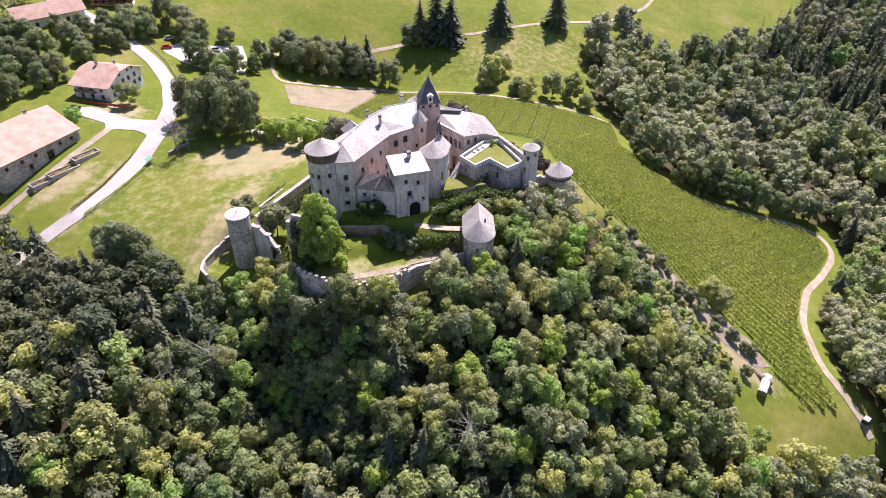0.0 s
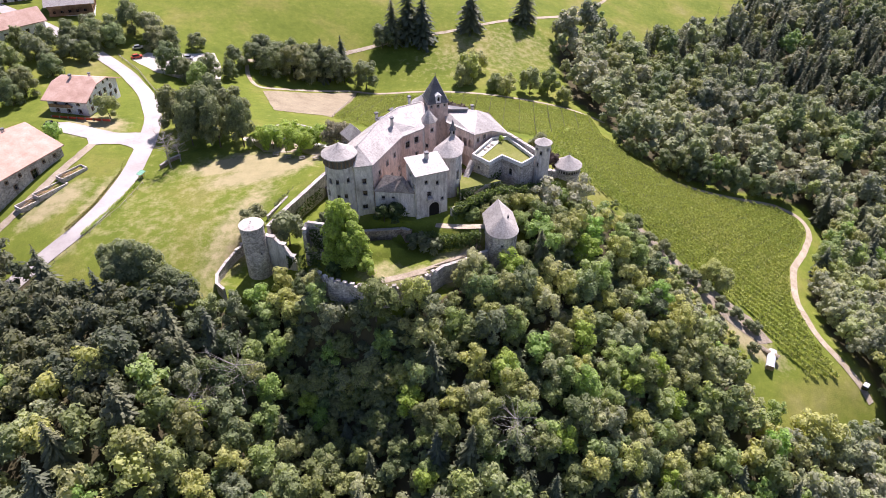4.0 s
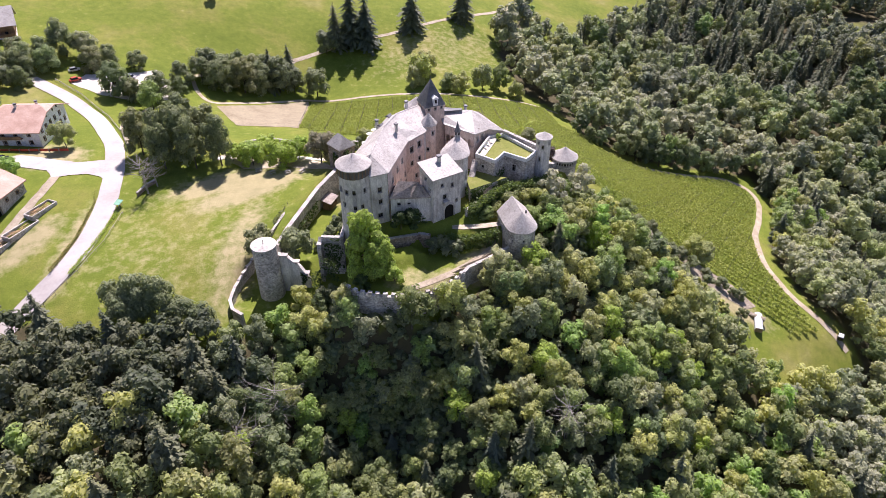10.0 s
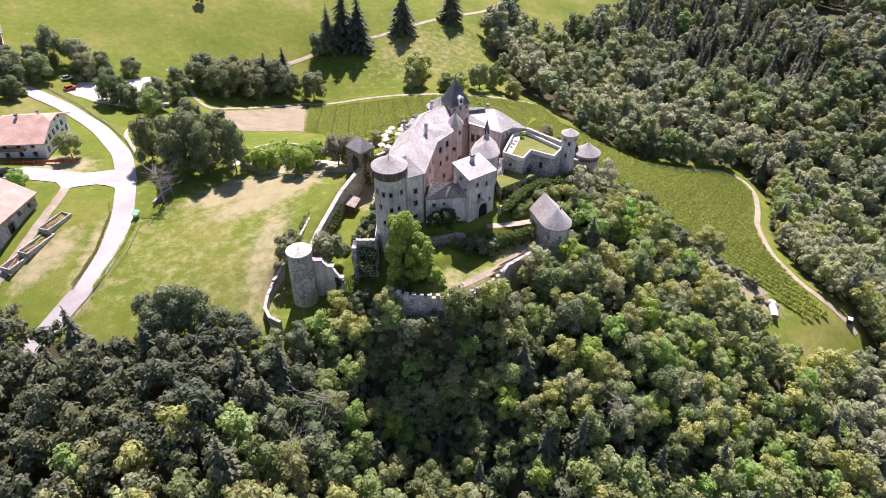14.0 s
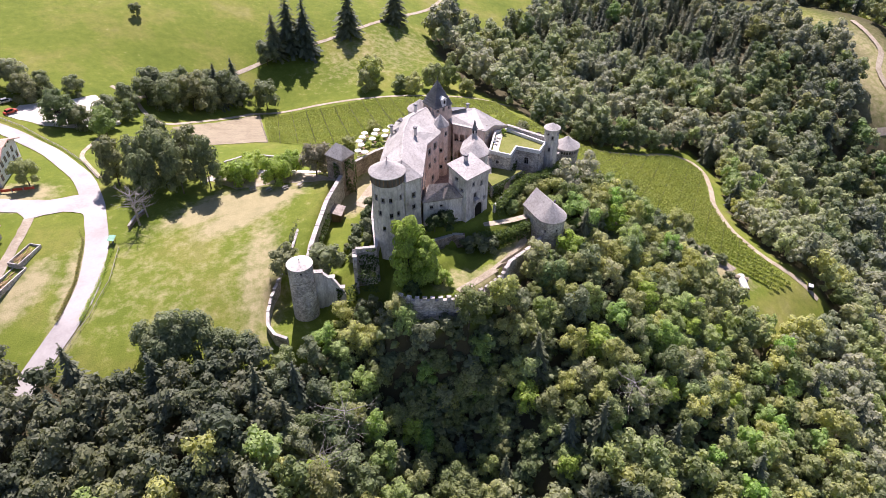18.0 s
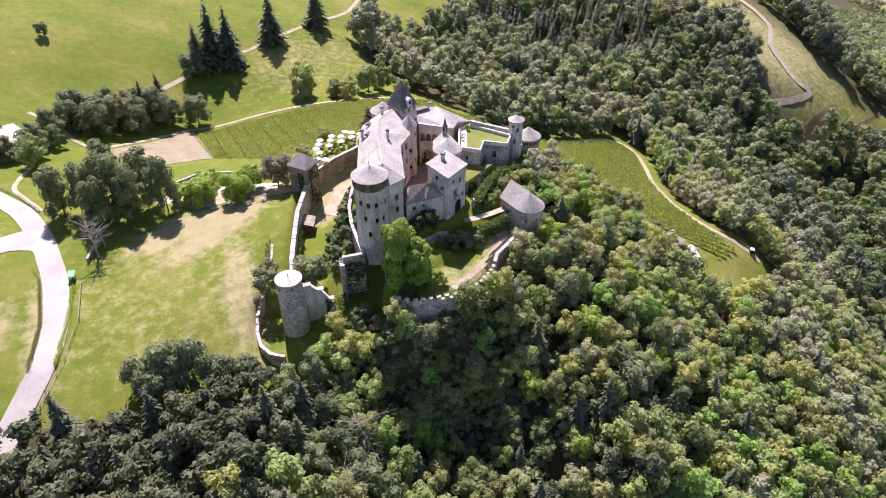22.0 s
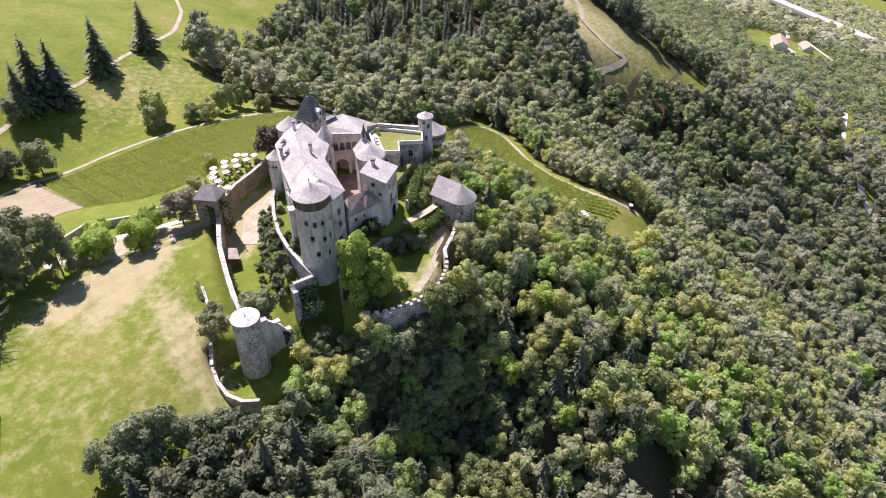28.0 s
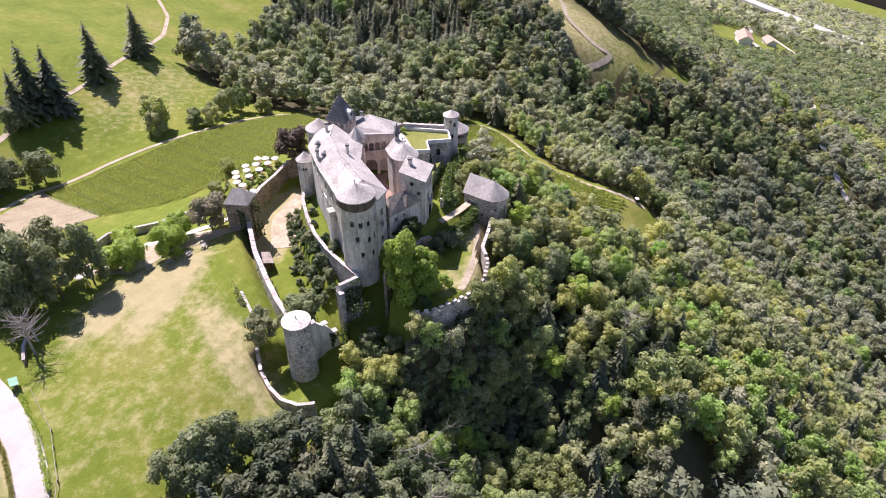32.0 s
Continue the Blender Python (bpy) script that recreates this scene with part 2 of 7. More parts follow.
L_IVY = leaves("ivy_leaves", [(0.054, 0.091, 0.031), (0.077, 0.118, 0.037)])
L_HEDGE = leaves("hedge_leaves", [(0.10, 0.15, 0.045), (0.13, 0.185, 0.055), (0.085, 0.13, 0.04)])
L_GRASS = leaves("tall_grass", [(0.249, 0.238, 0.083), (0.200, 0.226, 0.068), (0.324, 0.273, 0.123)])


def ground_material():
    m, nodes, links, out = shader("meadow_and_woodland_floor")
    co = mapped(nodes, links, 1, 1, 1)
    a = noise_of(nodes, links, 0.035, 5, 0.6, co)
    b = noise_of(nodes, links, 0.35, 5, 0.7, co)
    f = noise_of(nodes, links, 3.0, 3, 0.7, co)
    grass = ramp(nodes, links, a, [(0.3, (0.108, 0.152, 0.02)), (0.5, (0.155, 0.193, 0.03)), (0.62, (0.202, 0.211, 0.05)), (0.74, (0.255, 0.24, 0.095))])
    fine = ramp(nodes, links, b, [(0.28, (0.76, 0.8, 0.7)), (0.72, (1.18, 1.14, 1.08))])
    grass = mix(nodes, links, 'MULTIPLY', 1.0, grass, fine)
    spot = ramp(nodes, links, f, [(0.3, (0.8, 0.8, 0.8)), (0.7, (1.15, 1.15, 1.15))])
    grass = mix(nodes, links, 'MULTIPLY', 0.7, grass, spot)
    dry_att = nodes.new("ShaderNodeAttribute")
    dry_att.attribute_name = "dry"
    edge = nodes.new("ShaderNodeMath")
    edge.operation = 'MULTIPLY_ADD'
    links.new(b, edge.inputs[0])
    edge.inputs[1].default_value = 1.0
    links.new(dry_att.outputs["Fac"], edge.inputs[2])
    dryf = ramp(nodes, links, edge.outputs[0], [(0.62, (0, 0, 0)), (1.25, (1, 1, 1))])
    dry = mix(nodes, links, 'MULTIPLY', 0.8, (0.345, 0.305, 0.175), fine)
    col = mix(nodes, links, 'MIX', dryf, grass, dry)
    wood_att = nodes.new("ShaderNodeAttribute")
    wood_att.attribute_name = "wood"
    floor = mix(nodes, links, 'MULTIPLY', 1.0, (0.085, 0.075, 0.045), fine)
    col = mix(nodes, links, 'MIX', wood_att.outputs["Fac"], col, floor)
    links.new(col, out.inputs["Base Color"])
    out.inputs["Roughness"].default_value = 0.95
    out.inputs["Specular IOR Level"].default_value = 0.15
    bp = nodes.new("ShaderNodeBump")
    bp.inputs["Strength"].default_value = 0.5
    bp.inputs["Distance"].default_value = 0.3
    links.new(f, bp.inputs["Height"])
    links.new(bp.outputs[0], out.inputs["Normal"])
    return m


M_GROUND = ground_material()

# ---- the lie of the land ----
NEAR = [(-62, -13, .5), (-87, 15, .5), (-87, -27, -3), (-50, 8, 1.5), (-45, 35, 1), (-70, 45, 1), (-110, 23, 4), (-119, 57, 5), (-90, 86, -1), (-70, 120, -6), (-23, 124, -23),
        (33, 166, -10.5), (62, 177, -12), (-60, 179, 8), (80, 62, -25), (99, 51, -35), (64, 55, -17), (142, 15, -48), (120, -47, -44), (93, -38, -38), (113, -54, -49), (105, -20, -38),
        (84, -12, -29), (40, 5, 4), (10, 25, 4), (-20, 40, -3), (20, 90, -16), (0, 0, 11), (-5, -25, 11), (-60.5, -31, -4.8), (-56, -38.5, -6.5)]
WOODED = [(1, -60, -10.5), (9, -79, -18.5), (-22, -69, -22), (39, -74, -27), (-10, -78, -20), (-60, -63, -18), (-73, -67, -8), (-42, -66, -28), (52, -74, -42), (55, -101, -53), (76, -92, -52), (86, -126, -82), (-48, -54, -18), (-94, -49, -12), (-42, -40, -13),
          (39, -45, -11), (29.5, -40.6, -2.5), (39, -26, 0.5), (-73, -34, -7), (-120, -20, -7), (177, 38, -58), (299, 16, -110), (322, 46, -68), (207, 135, -66), (168, 167, -45), (106, 156, -34), (133, 63, -43), (115, 115, -37),
          (180, -60, -95), (0, -160, -85), (-110, -130, -45),
          (14, -60, -7.5), (42, -50, -15.5), (44, -66, -23), (-30, -64, -31), (-23, -56, -12), (-12, -67, -14.5), (-3, -73, -14.5), (-4, -88, -23), (-13, -88, -26), (-18, -78, -25), (252, 81, -54), (194, 106, -47), (138, 124, -37)]
FAR = [(-200, 100, 12), (-150, 260, 30), (0, 320, 14), (150, 320, -15), (330, 330, -40), (400, 120, -45), (348, -27, -108), (354, -71, -140), (508, -60, -150), (411, -121, -188), (646, -96, -236), (520, 60, -140), (260, -160, -170), (1142, 66, -330), (2400, 330, -610),
       (1500, 1500, -200), (-900, 300, 120), (0, 1500, 150), (1200, -900, -420), (-600, -600, -200), (2000, -600, -600)]
SPOT = np.array(NEAR + WOODED + FAR, float)


def kernel(r):
    return np.sqrt(r * r + 144.0)


def land_weights():
    n = len(SPOT)
    a = np.zeros((n + 3, n + 3))
    a[:n, :n] = kernel(np.linalg.norm(SPOT[:, None, :2] - SPOT[None, :, :2], axis=2)) - np.eye(n) * 1.5
    a[:n, n], a[:n, n + 1:] = 1, SPOT[:, :2]
    a[n:, :n] = a[:n, n:].T
    return np.linalg.solve(a, np.r_[SPOT[:, 2], 0, 0, 0])


WEIGHT = land_weights()


def land(x, y):
    x, y = np.asarray(x, float), np.asarray(y, float)
    n = len(SPOT)
    z = WEIGHT[n] + WEIGHT[n + 1] * x + WEIGHT[n + 2] * y
    for s, w in zip(SPOT, WEIGHT):
        z = z + w * kernel(np.hypot(x - s[0], y - s[1]))
    return z


def inside(x, y, poly):
    x, y = np.asarray(x, float), np.asarray(y, float)
    r = np.zeros(np.broadcast(x, y).shape, bool)
    for (ax, ay), (bx, by) in zip(poly, poly[1:] + poly[:1]):
        if ay != by:
            r ^= ((ay > y) != (by > y)) & (x < (bx - ax) * (y - ay) / (by - ay) + ax)
    return r


def edge_distance(x, y, poly, closed=True):
    x, y = np.asarray(x, float), np.asarray(y, float)
    d = np.full(np.broadcast(x, y).shape, 1e9)
    for (ax, ay), (bx, by) in zip(poly, poly[1:] + (poly[:1] if closed else [])):
        ux, uy = bx - ax, by - ay
        s = np.clip(((x - ax) * ux + (y - ay) * uy) / max(ux * ux + uy * uy, 1e-9), 0, 1)
        d = np.minimum(d, np.hypot(x - ax - s * ux, y - ay - s * uy))
    return d


UPPER_WARD = [(-24.5, -25.5), (-19, -28.6), (-8, -31.6), (2, -30.6), (9, -24.6), (22, -20.8), (30, -17.8), (36, -15), (37, -9), (28, -4), (20, 0), (12, 7), (-3, 6.5), (-9.5, 1.5), (-15.5, -7), (-20.5, -15)]
WEST_BANK = [(-6.6, 8.4), (-12.2, 4.0), (-17.3, -2), (-21.9, -8.6), (-24.9, -14.8), (-26.8, -20.6), (-28.6, -26.4), (-24, -24), (-20, -14), (-15, -6), (-9, 2)]
WALL_FOOT = [(-32, -45), (-28, -48.4), (-19, -51.6), (-12, -51.6), (-5, -49), (1, -45.5), (12, -43), (6, -38), (-14, -46), (-28, -43)]
GARDEN = [(-28.6, -44), (-23.6, -46.4), (-18.8, -48.2), (-13.4, -48), (-8, -46), (-3.4, -42), (7, -38.4), (8, -34), (-2, -34), (-11, -32.5), (-19, -32), (-30, -36)]
LANE = [(-17, 19.6), (-9.6, 23.2), (-2.4, 24.6), (4, 26.4), (7, 23), (4, 18), (-3, 14), (-12, 9), (-19, 1), (-28, -8), (-36, -18), (-42, -22), (-45, -19), (-41, -12), (-36, -3), (-28, 10)]
TOWER_YARD = [(-45, -23), (-42, -30), (-49, -36), (-56.5, -34), (-57.5, -27), (-55, -20.5), (-52, -17)]
CAFE = [(-16.2, 22.6), (-9.6, 26.1), (-2.4, 27.5), (4, 29.4), (6, 31.5), (2, 36), (-11, 36), (-14, 30)]
WALK = [(-4, -33.4), (9.5, -34.8), (9.5, -31.8), (-3, -30.4)]
UPPER_LAWN = [(-26, -36.6), (-24.5, -33), (-14, -33), (-11.5, -37.2), (-18, -38.2)]
LEVELS = [(WALL_FOOT, 1.6, 7.0), (WEST_BANK, 8.6, 0.9), (UPPER_WARD, 11.5, 1.8), (LANE, -1.3, 2.5), (GARDEN, 6.3, 1.4), (TOWER_YARD, -5.5, 2.0), (CAFE, 4.0, 0.9), (WALK, 10.3, 1.0), (UPPER_LAWN, 8.3, 0.9)]


def height(x, y):
    z = land(x, y)
    for poly, level, blend in LEVELS:
        d = np.where(inside(x, y, poly), 0, edge_distance(x, y, poly))
        w = np.clip(1 - d / blend, 0, 1)
        w = w * w * (3 - 2 * w)
        z = z * (1 - w) + level * w
    return z


def at_ground(x, y):
    return float(height(np.array([x]), np.array([y]))[0])


# edges of the woodland, and the clearings in it
SOUTH_WOOD = [(-190, -18), (-140, -14), (-112, -22), (-103, -23), (-92, -31), (-78, -38), (-64, -39), (-58, -38), (-50, -39), (-42, -33), (-38, -31), (-32, -40), (-30, -48), (-24, -51), (-18, -53), (-12, -53), (-5, -50), (0, -45),
              (9, -43.5), (17, -44), (19, -34), (26, -24), (36, -20), (42, -14), (50, -10), (56, -16), (63, -26), (72, -32), (80, -39), (82, -46), (79, -53), (89, -61), (108, -63), (124, -56), (127, -46), (120, -33),
              (122, -14), (131, 2), (156, 28), (160, 52), (126, 55), (100, 60), (84, 66), (85, 80), (82, 100), (72, 112), (76, 128), (74, 148), (79, 168), (92, 180), (106, 207), (113, 204), (110, 174), (125, 178), (165, 200), (190, 220), (260, 300), (420, 420), (900, 700), (3200, 900),
              (3200, -1500), (200, -700), (-300, -400)]
HILL_PASTURE = [(349, 118), (328, 102), (322, 86), (322, 74), (310, 66), (300, 55), (302, 44), (322, 34), (346, 26), (352, 17), (358, 7), (386, -3), (392, 2), (386, 13), (376, 29), (368, 39), (363, 49), (364, 62), (362, 77), (366, 90), (373, 104), (380, 150), (350, 190), (330, 200), (310, 190), (330, 150)]
VALLEY_FIELD = [(1090, 120), (1130, 60), (1230, 10), (1290, -20), (1350, 10), (1420, 60), (1440, 110), (1400, 180), (1300, 175), (1190, 150)]


FOREST_ROADS = [[(830, -72), (745, -80), (620, -92), (514, -99), (490, -104)], [(470, -120), (455, -125), (448, -132), (430, -150)], [(790, 62), (860, 72), (950, 70)], [(1560, 158), (1500, 122), (1430, 110)], [(1500, 86), (1400, 44), (1310, 2)]]


def wooded(x, y):
    for line in FOREST_ROADS:
        if edge_distance(x, y, line, False).shape:
            x = np.where(edge_distance(x, y, line, False) < 9, -400, x)
    return inside(x, y, SOUTH_WOOD) & ~inside(x, y, HILL_PASTURE) & ~inside(x, y, VALLEY_FIELD)


# ---- mesh helpers ----


def mesh_of(name, verts, faces, material, smooth=False):
    me = bpy.data.meshes.new(name)
    me.from_pydata([tuple(v) for v in verts], [], [tuple(f) for f in faces])
    me.materials.append(material)
    if smooth:
        me.polygons.foreach_set("use_smooth", [True] * len(me.polygons))
    me.update()
    return me


def quads_mesh(name, corners, material, tint=None):
    """A mesh of loose faces from an array (n, k, 3)."""
    n, k = corners.shape[:2]
    me = bpy.data.meshes.new(name)
    me.vertices.add(n * k)
    me.vertices.foreach_set("co", np.ascontiguousarray(corners, dtype=np.float32).ravel())
    me.loops.add(n * k)
    me.loops.foreach_set("vertex_index", np.arange(n * k, dtype=np.int32))
    me.polygons.add(n)
    me.polygons.foreach_set("loop_start", np.arange(0, n * k, k, dtype=np.int32))
    me.polygons.foreach_set("loop_total", np.full(n, k, dtype=np.int32))
    me.materials.append(material)
    if tint is not None:
        a = me.attributes.new("tint", 'FLOAT', 'POINT')
        a.data.foreach_set("value", np.repeat(np.asarray(tint, np.float32), k))
    me.update(calc_edges=True)
    return me


def split_quads(q):
    """Triangles from quads (n, 4, 3)."""
    return np.concatenate([q[:, [0, 1, 2]], q[:, [0, 2, 3]]])


def thing(name, x, y, z, label, category, group="", turn=0):
    ob = new(name)
    ob.matrix_basis = pose(x, y, z, 0, 0, turn)
    ob.empty_display_size = 0.5
    return tagged(ob, label, category, group)


def part(name, bm, material, parent, label="", smooth=False):
    """One mesh object under a thing or a part; bm is a bmesh, a mesh or (verts, faces), in the thing's own frame."""
    if isinstance(bm, tuple):
        me = mesh_of(name, bm[0], bm[1], material, smooth)
    elif isinstance(bm, bpy.types.Mesh):
        me = bm
    else:
        me = bpy.data.meshes.new(name)
        bm.to_mesh(me)
        bm.free()
        me.materials.append(material)
        if smooth:
            me.polygons.foreach_set("use_smooth", [True] * len(me.polygons))
    ob = new(name, me)
    ob.parent = parent
    if label:
        ob["label"] = label
    return ob


def solid(boxes, bevel=0.0):
    """A bmesh of boxes (x, y, z of the middle of the base, length, width, height, turn in degrees)."""
    bm = bmesh.new()
    for x, y, z, a, b, h, turn in boxes:
        bmesh.ops.create_cube(bm, size=1, matrix=pose(x, y, z + h / 2, 0, 0, turn) @ Matrix.Diagonal((a, b, h, 1)))
    if bevel:
        bmesh.ops.bevel(bm, geom=bm.edges[:], offset=bevel, segments=1, affect='EDGES')
    return bm


def turned(profile, n=24, x=0, y=0, jitter=0.0, seed=0, arc=(0, 360), cap=True):
    """Verts and faces of a body turned round the z axis from (radius, height) rows."""
    rnd = random.Random(seed)
    verts, faces = [], []
    full = abs(arc[1] - arc[0]) >= 360
    m = n if full else n + 1
    for r, z in profile:
        for i in range(m):
            a = radians(arc[0] + (arc[1] - arc[0]) * i / n)
            k = r * (1 + rnd.uniform(-jitter, jitter))
            verts.append((x + k * math.cos(a), y + k * math.sin(a), z))
    for j in range(len(profile) - 1):
        for i in range(n if full else n):
            i2 = (i + 1) % m if full else i + 1
            faces.append((j * m + i, j * m + i2, (j + 1) * m + i2, (j + 1) * m + i))
    if cap and full:
        faces.append(tuple(reversed(range(m))))
        faces.append(tuple((len(profile) - 1) * m + i for i in range(m)))
    return verts, faces


def slab(polys, thick=0.28):
    """A roof skin from polygons that share corners, thickened downwards."""
    index, verts, faces, count = {}, [], [], {}
    for p in polys:
        f = []
        for v in p:
            k = tuple(round(c, 3) for c in v)
            if k not in index:
                index[k] = len(verts)
                verts.append(k)
            f.append(index[k])
        faces.append(f)
        for a, b in zip(f, f[1:] + f[:1]):
            count[(a, b)] = 1
    n = len(verts)
    verts = verts + [(x, y, z - thick) for x, y, z in verts]
    out = list(faces) + [[i + n for i in reversed(f)] for f in faces]
    for a, b in count:
        if (b, a) not in count:
            out.append([b, a, a + n, b + n])
    return verts, out


def panel(p0, p1, z0, z1a, z1b, holes=(), depth=0.4):
    """A wall face from p0 to p1 (outside on the right hand) with real openings and their reveals. holes: (along, sill, width, height)."""
    d = Vector((p1[0] - p0[0], p1[1] - p0[1], 0))
    length = d.length
    d.normalize()
    n = Vector((d.y, -d.x, 0))
    low = min(z1a, z1b)
    us = sorted({0.0, length, *[h[0] - h[2] / 2 for h in holes], *[h[0] + h[2] / 2 for h in holes]})
    zs = sorted({z0, low, *[h[1] for h in holes], *[h[1] + h[3] for h in holes]})
    verts, faces = [], []

    def at(u, z, back=0.0):
        verts.append((p0[0] + d.x * u - n.x * back, p0[1] + d.y * u - n.y * back, z))
        return len(verts) - 1

    for ua, ub in zip(us, us[1:]):
        for za, zb in zip(zs, zs[1:]):
            um, zm = (ua + ub) / 2, (za + zb) / 2
            if any(abs(um - h[0]) < h[2] / 2 and h[1] < zm < h[1] + h[3] for h in holes):
                continue
            faces.append((at(ua, za), at(ub, za), at(ub, zb), at(ua, zb)))
    if abs(z1a - z1b) > 1e-3:
        if z1a > z1b:
            faces.append((at(0, low), at(length, low), at(0, z1a)))
        else:
            faces.append((at(0, low), at(length, low), at(length, z1b)))
    for u, s, w, h in holes:
        a, b, t = u - w / 2, u + w / 2, s + h
        for (ua, za), (ub, zb) in (((a, s), (b, s)), ((b, s), (b, t)), ((b, t), (a, t)), ((a, t), (a, s))):
            faces.append((at(ua, za), at(ub, zb), at(ub, zb, depth), at(ua, za, depth)))
    return verts, faces


def window_parts(owner, p0, p1, holes, frame_mat=None, depth=0.4):
    d = Vector((p1[0] - p0[0], p1[1] - p0[1], 0)).normalized()
    n = Vector((d.y, -d.x, 0))
    turn = math.degrees(math.atan2(d.y, d.x))
    for u, s, w, h in holes:
        c = Vector((p0[0], p0[1], 0)) + d * u
        f = c + n * 0.02
        t = 0.16
        boxes = [(f.x + d.x * (w / 2 + t / 2) * k, f.y + d.y * (w / 2 + t / 2) * k, s - t, t, 0.14, h + 2 * t, turn) for k in (-1, 1)]
        boxes += [(f.x, f.y, s + h, w, 0.14, t, turn), (f.x + n.x * 0.05, f.y + n.y * 0.05, s - t, w, 0.22, t, turn)]
        ob = part("window", solid(boxes), frame_mat or M_STONEFRAME, owner, "grey stone window surround")
        g = c - n * (depth - 0.06)
        bars = [(g.x + n.x * 0.05, g.y + n.y * 0.05, s, 0.08, 0.06, h, turn), (g.x + n.x * 0.05, g.y + n.y * 0.05, s + h * 0.55, w, 0.06, 0.08, turn)]
        part("pane", solid([(g.x, g.y, s, w, 0.04, h, turn)]), M_GLASS, ob, "dark window glass")
        part("glazing_bar", solid(bars), M_TIMBER, ob)


def walls(owner, poly, z0, tops, material, holes=None, frame_mat=None, name="wall", skip=()):
    """One wall part for each side of a footprint that runs anticlockwise; tops: eaves height at each corner."""
    holes = holes or {}
    for i in range(len(poly)):
        p0, p1 = poly[i], poly[(i + 1) % len(poly)]
        hs = [h for h in holes.get(i, ())]
        if i in skip:
            continue
        part(name, panel(p0, p1, z0, tops[i], tops[(i + 1) % len(poly)], hs), material, owner)
        window_parts(owner, p0, p1, hs, frame_mat)


def round_wall(owner, x, y, r, z0, z1, material, holes=(), n=28, taper=0.0, frame_mat=None):
    """A round tower's wall of flat facets; holes: (degrees, sill, width, height)."""
    step = 360 / n
    verts, faces = [], []
    for i in range(n):
        a0, a1 = radians(i * step), radians((i + 1) * step)
        p0, p1 = (x + r * math.cos(a0), y + r * math.sin(a0)), (x + r * math.cos(a1), y + r * math.sin(a1))
        length = math.dist(p0, p1)
        hs = [(length / 2, s, min(w, length * 0.86), h) for g, s, w, h in holes if int((g % 360) // step) == i]
        v, f = panel(p0, p1, z0, z1, z1, hs, 0.35)
        k = len(verts)
        verts += v
        faces += [tuple(q + k for q in t) for t in f]
        if hs:
            window_parts(owner, p0, p1, hs, frame_mat, 0.35)
    if taper:
        verts = [(x + (vx - x) * (1 + taper * (z1 - vz) / (z1 - z0)), y + (vy - y) * (1 + taper * (z1 - vz) / (z1 - z0)), vz) for vx, vy, vz in verts]
    return part("wall", (verts, faces), material, owner)


def thick_wall(name, pts, width, top, material, label, category="wall", merlon=None, foot=1.2, structure=False):
    """A free-standing wall along a line: solid, following the ground, its top at given heights, with loose coping stones."""
    own = thing(name, pts[0][0], pts[0][1], 0, label, category)
    if structure:
        own["kind"] = "structure"
    ox, oy = pts[0]
    for i in range(len(pts) - 1):
        (ax, ay), (bx, by) = pts[i], pts[i + 1]
        ta, tb = top[i], top[i + 1]
        d = Vector((bx - ax, by - ay, 0))
        length = d.length
        d.normalize()
        n = Vector((d.y, -d.x, 0)) * width / 2
        k = max(1, int(length / 2.5))
        verts, faces = [], []
        for j in range(k + 1):
            s = j / k
            x, y, t = ax + (bx - ax) * s - ox, ay + (by - ay) * s - oy, ta + (tb - ta) * s
            g = min(at_ground(x + ox + n.x * 2, y + oy + n.y * 2), at_ground(x + ox - n.x * 2, y + oy - n.y * 2)) - foot
            t += random.uniform(-0.06, 0.06)
            verts += [(x + n.x, y + n.y, g), (x - n.x, y - n.y, g), (x - n.x, y - n.y, t), (x + n.x, y + n.y, t)]
        for j in range(k):
            a, b = j * 4, j * 4 + 4
            for c in range(4):
                faces.append((a + c, a + (c + 1) % 4, b + (c + 1) % 4, b + c))
        faces += [(3, 2, 1, 0), (k * 4, k * 4 + 1, k * 4 + 2, k * 4 + 3)]
        part("wall_section", (verts, faces), material, own)
        turn = math.degrees(math.atan2(d.y, d.x))
        if merlon:
            mw, gap, mh = merlon
            c = int(length / (mw + gap))
            for j in range(c):
                s = (j + 0.5) / c
                part("merlon", solid([(ax + (bx - ax) * s - ox, ay + (by - ay) * s - oy, ta + (tb - ta) * s - 0.1, mw, width, mh, turn)], 0.04), material, own)
        else:
            c = max(1, int(length / 1.6))
            for j in range(c):
                s = (j + 0.5) / c
                part("coping_stone", solid([(ax + (bx - ax) * s - ox, ay + (by - ay) * s - oy, ta + (tb - ta) * s - 0.02 + random.uniform(-0.03, 0.03), length / c - 0.04, width + 0.16, 0.16, turn)]), M_STONEFRAME, own)
    return own

# ---- ground ----


def graded(lo, hi, fine_lo, fine_hi, fine, mid_lo, mid_hi, step, grow=1.16):
    mid = list(np.arange(mid_lo, fine_lo, step)) + list(np.arange(fine_lo, fine_hi, fine)) + list(np.arange(fine_hi, mid_hi + step, step))
    a, s = mid[0], step
    left = []
    while a > lo:
        s *= grow
        a -= s
        left.append(a)
    b, s = mid[-1], step
    right = []
    while b < hi:
        s *= grow
        b += s
        right.append(b)
    return np.array(left[::-1] + mid + right)


